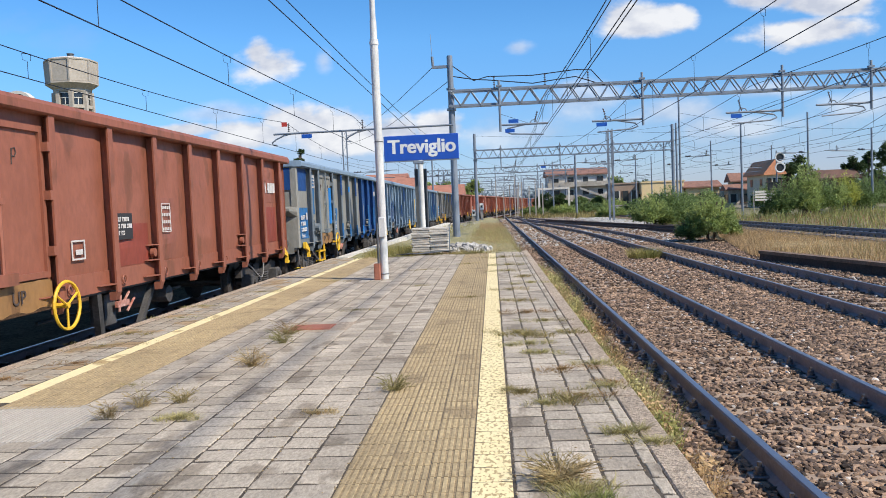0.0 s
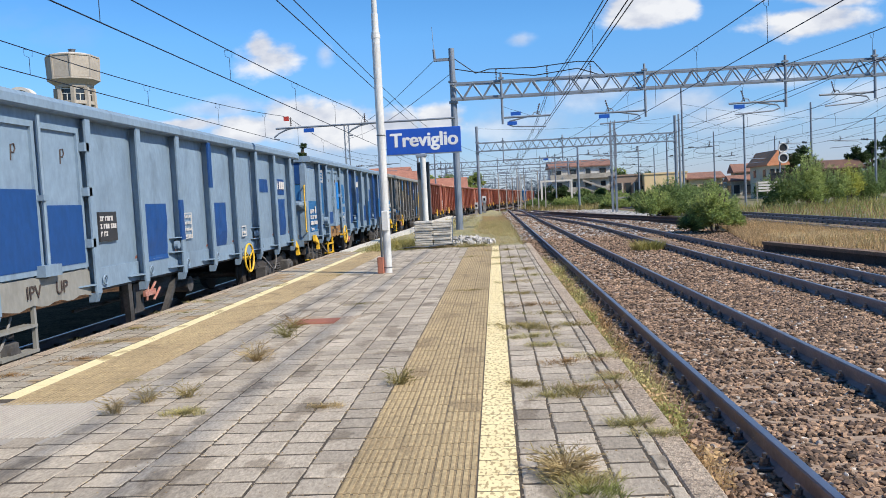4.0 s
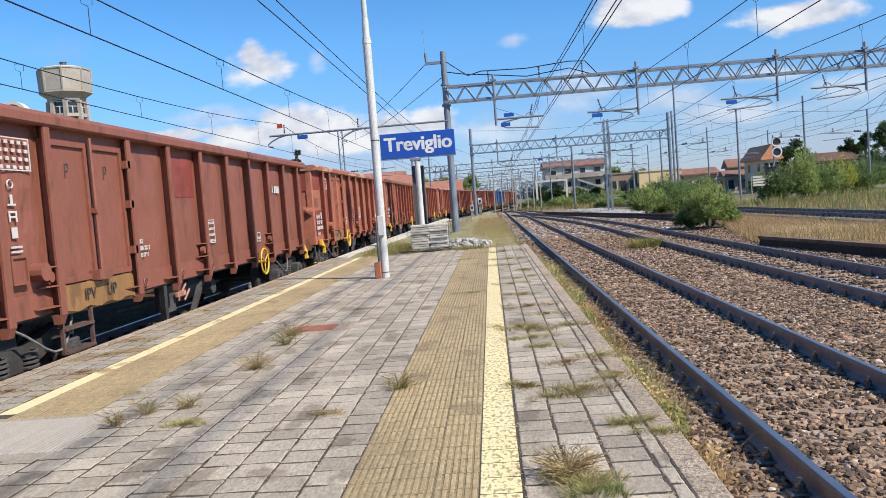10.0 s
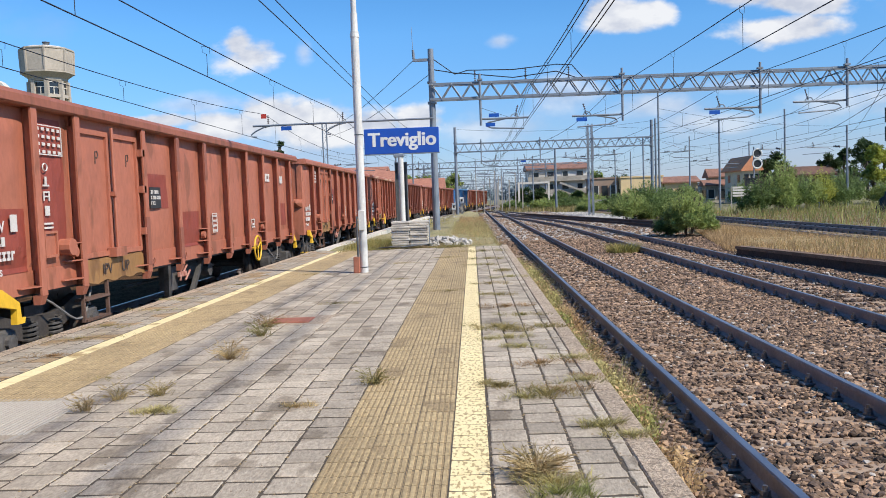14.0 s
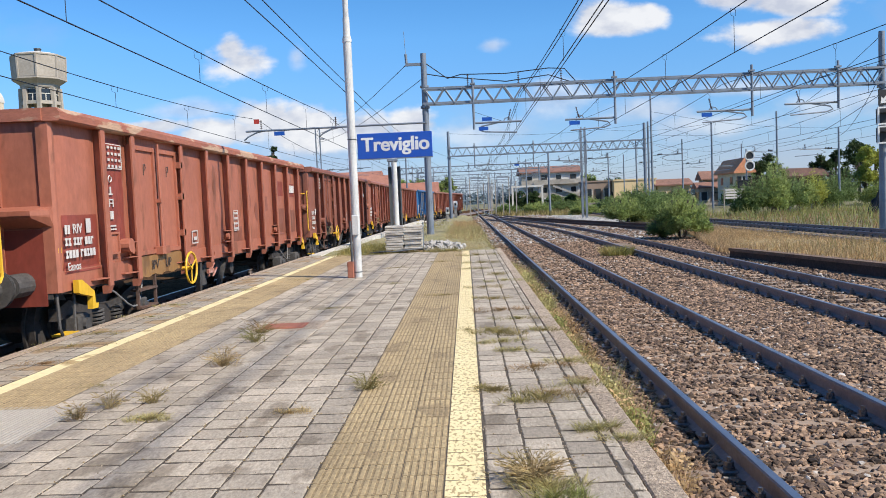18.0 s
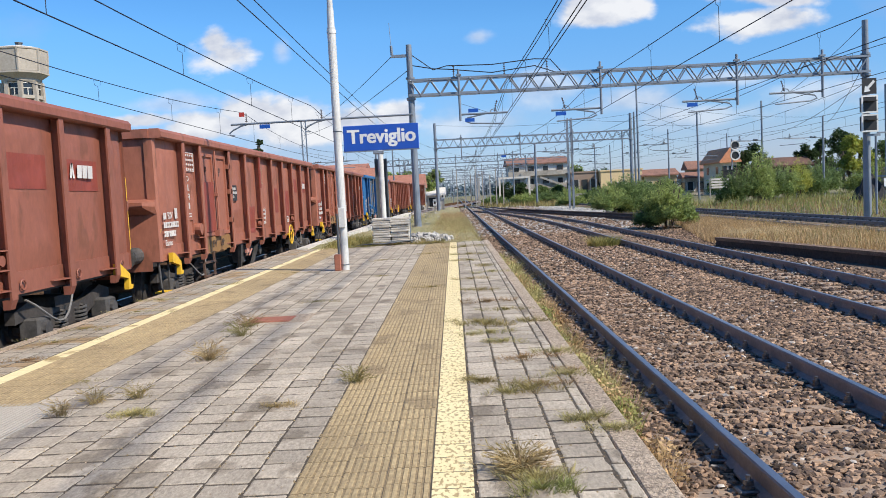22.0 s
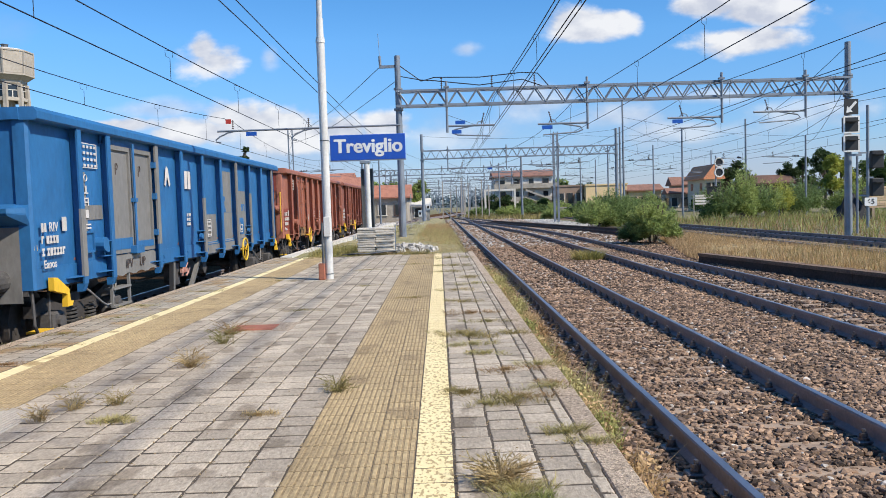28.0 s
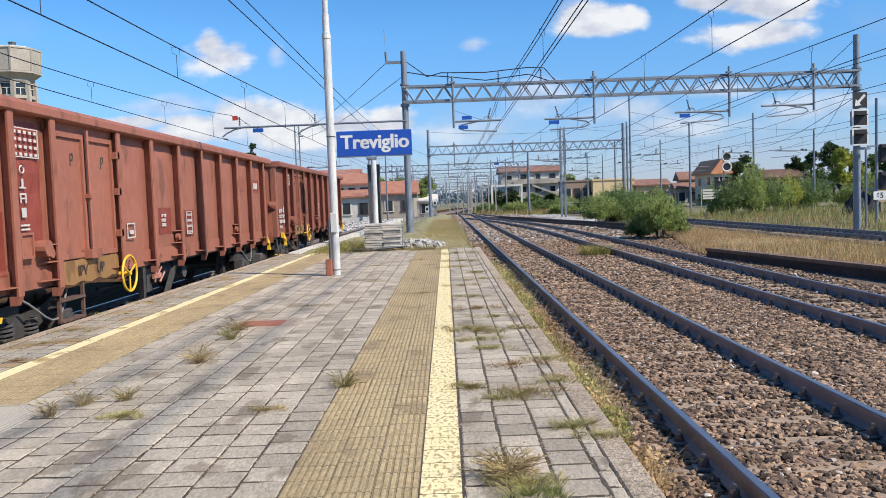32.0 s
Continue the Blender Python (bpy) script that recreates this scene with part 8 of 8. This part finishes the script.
def foot_clumps(name, label, seed, count, y0, y1, x0, x1, h, spread, n, m, lean=0.9, width=0.0026):
    """A row of uneven cushions of weeds on the ballast shoulder below the platform edge."""
    rng, g = random.Random(seed), Geo()
    for k in range(count):
        y = y0 + (y1 - y0) * ((k + rng.uniform(-0.6, 0.6)) / count)
        size = rng.uniform(0.45, 1.15)
        x, wide = rng.uniform(x0, x1), width * (1 + 0.06 * max(0, y - 5))
        tuft = blades(rng, int(n * size * 0.3), spread * size, h * size * 0.85, lean, wide)
        g.add([(x + px * 0.75, y + py * 1.3, -0.77 + pz) for px, py, pz in tuft.v], tuft.f)
        for j in range(int(n * size)):
            a, e, d = rng.uniform(0, 6.283), rng.random() ** 0.7, spread * size * 1.35 * rng.random() ** 0.5
            p = Vector((x + d * 0.8 * math.cos(a), y + d * 1.4 * math.sin(a), -0.77 + h * size * 0.75 * e * (1 - 0.6 * (d / (spread * size * 1.4)) ** 2)))
            out = Vector((rng.uniform(-1, 1), rng.uniform(-1, 1), rng.uniform(-0.4, 1))).normalized() * rng.uniform(0.025, 0.06)
            across = out.orthogonal().normalized() * wide * 3.6
            g.add([p, p + out * 0.5 + across, p + out, p + out * 0.5 - across], [(0, 1, 2), (0, 2, 3)])
    return tagged(part(name, g, m, None), label, "grass", kind="stuff")


foot_clumps("green_grass", "bushy half-dry weeds along the foot of the platform", 41, 40, 5.3, 21, 1.05, 1.30, 0.52, 0.15, 620, STRAW_GREEN, 0.8, 0.0026)
foot_clumps("green_grass", "green weeds along the foot of the platform", 42, 26, 5.4, 20, 1.05, 1.28, 0.50, 0.13, 300, GREEN_WEED, 0.75, 0.0026)
foot_clumps("dry_grass", "withered brown weeds along the foot of the platform", 43, 26, 5.0, 21, 1.1, 1.42, 0.34, 0.16, 220, REDDISH, 1.2, 0.0036)
foot_clumps("dry_grass", "pale straw among the weeds at the platform foot", 44, 34, 5.3, 21, 1.05, 1.36, 0.50, 0.17, 300, DRY_GRASS, 1.1, 0.003)
meadow("green_grass", "half-dry grass strip below the villa", R5, 5000, lambda r: (4 + 24 * r.random(), 100 + 38 * r.random(), -0.86), 0.8, MIXED, 0.06)
t = empty("weed_tuft", pose(4.95, 26.7, -0.8), "green clump of weeds between the two tracks", "weed", "weeds on the ballast")
tagged(part("foliage", blades(R5, 900, 0.5, 0.42, 0.7, 0.010), GREEN_GRASS, t), kind="stuff")

# ---- loose ballast stones ----
STONE_FORM = np.array([(1, 0.15, -0.3), (0.2, 0.95, -0.2), (-0.9, 0.35, -0.3), (-0.25, -0.95, -0.25), (0.75, 0.55, 0.45), (-0.45, 0.7, 0.5), (-0.65, -0.5, 0.45), (0.5, -0.65, 0.5), (0.05, 0.05, 0.75), (0, 0, -0.8)])
STONE_FACES = np.array([(0, 1, 4), (1, 5, 4), (1, 2, 5), (2, 6, 5), (2, 3, 6), (3, 7, 6), (3, 0, 7), (0, 4, 7), (4, 5, 8), (5, 6, 8), (6, 7, 8), (7, 4, 8), (1, 0, 9), (2, 1, 9), (3, 2, 9), (0, 3, 9)])


def scatter(label, seed, n, x0, x1, y0, y1, z, size, m, keep=None):
    """Loose angular stones, each turned and stretched by chance."""
    r = np.random.RandomState(seed)
    at = np.stack([x0 + (x1 - x0) * r.rand(n), y0 + (y1 - y0) * r.rand(n) ** 1.35, z + 0.030 * r.rand(n) - 0.006], 1)
    if keep is not None:
        at = at[keep(at[:, 0], at[:, 1], r)]
    n = len(at)
    p = STONE_FORM[None] * (1 + 0.55 * (r.rand(n, 10, 3) - 0.5)) * np.array([1.2, 0.85, 0.75]) * (size * (0.5 + 0.95 * r.rand(n) ** 1.4))[:, None, None]
    a, b = r.rand(n) * 6.283, (r.rand(n) - 0.5) * 1.6
    ca, sa, cb, sb, o, i = np.cos(a), np.sin(a), np.cos(b), np.sin(b), np.zeros(n), np.ones(n)
    turn = np.stack([ca, -sa, o, sa, ca, o, o, o, i], 1).reshape(n, 3, 3)
    tip = np.stack([i, o, o, o, cb, -sb, o, sb, cb], 1).reshape(n, 3, 3)
    p = p @ tip @ turn + at[:, None]
    f = (STONE_FACES[None] + 10 * np.arange(n)[:, None, None]).reshape(-1)
    me = bpy.data.meshes.new("ballast_stones")
    me.vertices.add(10 * n)
    me.vertices.foreach_set("co", p.reshape(-1))
    me.loops.add(len(f))
    me.loops.foreach_set("vertex_index", f)
    me.polygons.add(len(f) // 3)
    me.polygons.foreach_set("loop_start", np.arange(0, len(f), 3))
    me.update(calc_edges=True)
    me.shade_flat()
    return tagged(part("ballast_stones", me, m, None), label, "stones", kind="stuff")


def off_rails(x, y, r):
    """Keeps stones off the rails and thins them on the sleepers."""
    ok = np.ones(len(x), bool)
    for axis, first, share in ((A_AXIS, 4.063, 0.72), (B_AXIS, 3.9, 0.86)):
        on = (np.abs(x - axis) < 1.3) & (np.abs((y + first + 0.3) % 0.6 - 0.3) < 0.115)
        ok &= ~(on & (r.rand(len(x)) < share))
        ok &= np.abs(np.abs(x - axis) - 0.7525) > 0.085
    return ok


scatter("brown and grey ballast stones between the rails", 1, 92000, 0.95, 5.4, 3.0, 17, -0.75, 0.027, STONE, off_rails)
scatter("brown and grey ballast stones between the tracks", 2, 24000, 3.2, 8.4, 8, 30, -0.75, 0.036, STONE, off_rails)
scatter("brown and grey ballast stones farther along", 3, 12000, 1.2, 5.6, 16, 40, -0.748, 0.042, STONE, off_rails)
scatter("grey-brown ballast stones towards the switches", 8, 12000, 1.0, 9.4, 34, 100, -0.745, 0.055, STONE)
scatter("pale stones towards the switches", 9, 3500, 1.0, 9.4, 36, 110, -0.74, 0.06, RUBBLE)
scatter("pale rubble strewn on the verge", 10, 450, -3.9, -0.9, 24, 70, -0.24, 0.06, RUBBLE)
scatter("brown stones beside the grassy bank", 12, 6500, 6.6, 10.0, 22, 44, -0.748, 0.045, STONE, off_rails)
scatter("pale rubble along the sidings", 4, 1500, -16, -4.5, 60, 105, -0.8, 0.16, RUBBLE)
scatter("pale ballast between the far switches", 5, 3000, 6, 13, 60, 96, -0.8, 0.10, RUBBLE)

scatter("a few pale stones among the ballast", 6, 2600, 0.95, 8.0, 3.2, 26, -0.738, 0.026, mat("pale ballast stone", (0.55, 0.50, 0.44), (0.42, 0.38, 0.33), rough=0.9, big=3, fine=30, amount=0.3, bump=0.4, rnd=0.25), off_rails)
scatter("dark stones among the ballast", 7, 9000, 0.95, 8.0, 3.0, 24, -0.742, 0.032, mat("dark ballast stone", (0.17, 0.115, 0.085), (0.10, 0.07, 0.055), rough=0.9, big=3, fine=30, amount=0.4, bump=0.4, rnd=0.4), off_rails)

# ---- platform paving ----
RNG = random.Random(12)


def slab(sx, sy, top=0.0, bev=0.006):
    """A paver with its rim worn round and slightly uneven."""
    def side(h):
        return [(-h + 0.006) + (2 * h - 0.012) * k / 5 for k in range(6)]
    chips = [RNG.uniform(0, 0.0028) if k % 6 not in (0, 5) else 0 for k in range(24)]

    def ring(i, z):
        x, y = sx / 2 - i, sy / 2 - i
        edge = [(u, -y, 0, 1) for u in side(x)] + [(x, u, -1, 0) for u in side(y)] + [(-u, y, 0, -1) for u in side(x)] + [(-x, -u, 1, 0) for u in side(y)]
        return [(u + du * chip, v + dv * chip, z) for (u, v, du, dv), chip in zip(edge, chips)]
    return Geo().loft([ring(0, -0.05), ring(0, top - bev), ring(bev * 0.4, top - bev * 0.3), ring(bev * 1.3, top)])


def ribbed(sx, sy):
    """A tactile tile with ribs along the platform."""
    x, y = sx / 2, sy / 2
    g = Geo().loft([[(-x, -y, z), (x, -y, z), (x, y, z), (-x, y, z)] for z in (-0.05, -0.002)])
    for k in range(6):
        c = -sx / 2 + sx * (k + 0.5) / 6
        g.loft([[(c - 0.0115, e, -0.006), (c + 0.0115, e, -0.006), (c + 0.009, e * 0.992, 0.0012), (c - 0.009, e * 0.992, 0.0012)] for e in (-sy / 2 + 0.0005, sy / 2 - 0.0005)])
    return g


def pave(name, x0, cols, w, y0, y1, length, make, m, near_y, skip=lambda x, y: False, shift=0.5, gap=0.0165, bed=None):
    """Columns of pavers: those within near_y are pieces of their own, the rest one joined mesh. bed: the dirt between the ribs."""
    protos, rest = [make(w - gap, length - (gap * 1.7 if not bed else 0.007)) for _ in range(8)], Geo()
    per = len(protos[0].f)

    def soiled(me):
        me.materials.append(m)
        if bed:
            me.materials.append(bed)
            me.polygons.foreach_set("material_index", [1 if k % per < 6 else 0 for k in range(len(me.polygons))])
        return me
    forms = []
    for proto in protos:
        g = Geo()
        g.f, nudge = proto.f, {}
        for px, py, pz in proto.v:
            key = (px > 0, py > 0)
            nudge.setdefault(key, (RNG.uniform(-0.004, 0.003), RNG.uniform(-0.006, 0.005)) if not bed else (0, 0))
            g.v.append((px + nudge[key][0], py + nudge[key][1], pz))
        forms.append((g, soiled(g.mesh(name))))
    for c in range(cols):
        x = x0 + w * (c + 0.5)
        y = y0 + RNG.random() * shift * 2 * length
        while y < y1:
            if not skip(x, y):
                dz, tx, ty = RNG.uniform(0.0, 0.0035), RNG.uniform(-0.4, 0.4), RNG.uniform(-0.4, 0.4)
                mtx = pose(x + RNG.uniform(-0.0015, 0.0015), y, dz if not bed else dz * 0.4, tx * (0 if bed else 1), ty * (0 if bed else 1), RNG.uniform(-0.6, 0.6) * (0.4 if bed else 1))
                shape, one = RNG.choice(forms)
                if near_y[0] < y < near_y[1]:
                    part(name, one, m, platform, at=mtx)
                else:
                    rest.add([mtx @ Vector(v) for v in shape.v], shape.f)
            y += length
    if rest.v:
        tagged(part(name, soiled(rest.mesh(name)), m, platform), kind="stuff")


def grit(name, label, m, n, size, seed):
    """Crumbs and dry bits caught in the joints along the columns of pavers."""
    rng, g = random.Random(seed), Geo()
    lines = [-2.80 + 0.2058 * k for k in range(3, 11)] + [0.05 + 0.2 * k for k in range(4)]
    for _ in range(n):
        x, y = rng.choice(lines) + rng.gauss(0, 0.012), 2.6 + 9 * rng.random() ** 1.6
        if rng.random() < 0.35:
            x += rng.uniform(-0.1, 0.1)
        r, a = size * rng.uniform(0.4, 1.3), rng.uniform(0, 6.283)
        c, d, h = r * math.cos(a), r * math.sin(a), r * 0.9
        g.add([(x + c, y + d, 0), (x - d, y + c, 0), (x - c * 1.6, y - d * 1.6, 0), (x + d, y - c, 0), (x, y, h)], [(0, 1, 4), (1, 2, 4), (2, 3, 4), (3, 0, 4)])
    tagged(part(name, g, m, None), label, "grit", kind="stuff")


def pad_area(x, y):
    return 4.26 < y < 5.12 and x < -2.55


pave("paver", 0.05, 3, 0.2, -10, 20.6, 0.2, slab, PAVER, (2.9, 6.2), gap=0.0085)
pave("cut_paver", 0.652, 1, 0.072, -10, 20.6, 0.2, slab, PAVER, (3.0, 7.0), gap=0.008)
pave("tactile_tile", -0.742, 3, 0.2, -10, 20.6, 0.2, ribbed, PAVER_RIB, (2.9, 7.2), shift=0.2, gap=0.0035, bed=GROOVE)
pave("paver", -2.80, 10, 0.2058, -10, 20.6, 0.2, slab, PAVER, (3.3, 5.9), lambda x, y: pad_area(x, y) or (-2.19 < x < -1.59 and 8.16 < y < 8.76), gap=0.0085)
pave("tactile_tile", -3.40, 3, 0.2, -10, 4.1, 0.2, ribbed, PAVER_RIB, (9, 9), shift=0, gap=0.0035, bed=GROOVE)
pave("tactile_tile", -3.40, 3, 0.2, 5.2, 20.6, 0.2, ribbed, PAVER_RIB, (5.1, 9.0), shift=0, gap=0.0035, bed=GROOVE)
pave("paver", -4.16, 3, 0.2, -10, 20.6, 0.2, slab, mat("mossy paver", (0.37, 0.34, 0.285), (0.29, 0.235, 0.16), rough=0.9, big=1.0, fine=50, amount=0.35, bump=0.6, rnd=0.15, spots=((0.30, 0.195, 0.085), 1.9, 0.545, 0.75), world=True), (5.5, 9.0), gap=0.013)
grit("joint_grit", "pale sand crumbs in the paving joints", KERB, 1500, 0.005, 61)
grit("joint_grit", "dark dry plant bits in the paving joints", MATS["dirt packed between ribs"], 1500, 0.006, 62)
for i in range(-7, 24):
    part("kerb_stone", Geo().cbox(0.724, 0.865, -3 + i * 1.0, -3 + i * 1.0 + 0.992, -0.9, 0.004, 0.008), KERB, platform)
    part("kerb_stone", Geo().cbox(-4.33, -4.165, -3 + i * 1.0, -3 + i * 1.0 + 0.992, -0.9, 0.0, 0.012), KERB, platform)
for i in range(-35, 118):
    y = -2.9 + i * 0.2
    if y < 20.6:
        part("painted_tile", Geo().cbox(-0.139, 0.043, y + 0.0045, y + 0.1955, -0.05, 0.0, 0.003), YELLOW_PAINT, platform)
        if y > 5.1 or y < 4.0:
            part("painted_tile", Geo().box(-3.548, -3.405, y + 0.002, y + 0.198, -0.05, 0.0), mat("sound yellow line paint", (0.84, 0.73, 0.42), (0.76, 0.65, 0.36), rough=0.7, big=1.5, fine=50, amount=0.14, bump=0.2, spots=((0.33, 0.22, 0.09), 3.0, 0.60, 0.8), world=True), platform)
pad = Geo().box(-4.15, -2.57, 4.19, 5.17, -0.05, 0.001)
part("ribbed_pad", pad, mat("pale ribbed concrete", (0.40, 0.36, 0.305), (0.33, 0.295, 0.25), rough=0.85, big=1, fine=60, amount=0.15, bump=0.3), platform, "pale ribbed concrete pad")
for k in range(50):
    x = -4.1 + k * 0.0312
    part("pad_rib", Geo().add([(x, 4.30, 0.0), (x + 0.02, 4.30, 0.0), (x + 0.02, 5.08, 0.0), (x, 5.08, 0.0), (x + 0.005, 4.30, 0.006), (x + 0.015, 4.30, 0.006), (x + 0.015, 5.08, 0.006), (x + 0.005, 5.08, 0.006)], [(4, 5, 6, 7), (0, 1, 5, 4), (1, 2, 6, 5), (2, 3, 7, 6), (3, 0, 4, 7)]), MATS["pale ribbed concrete"], platform)
motions()
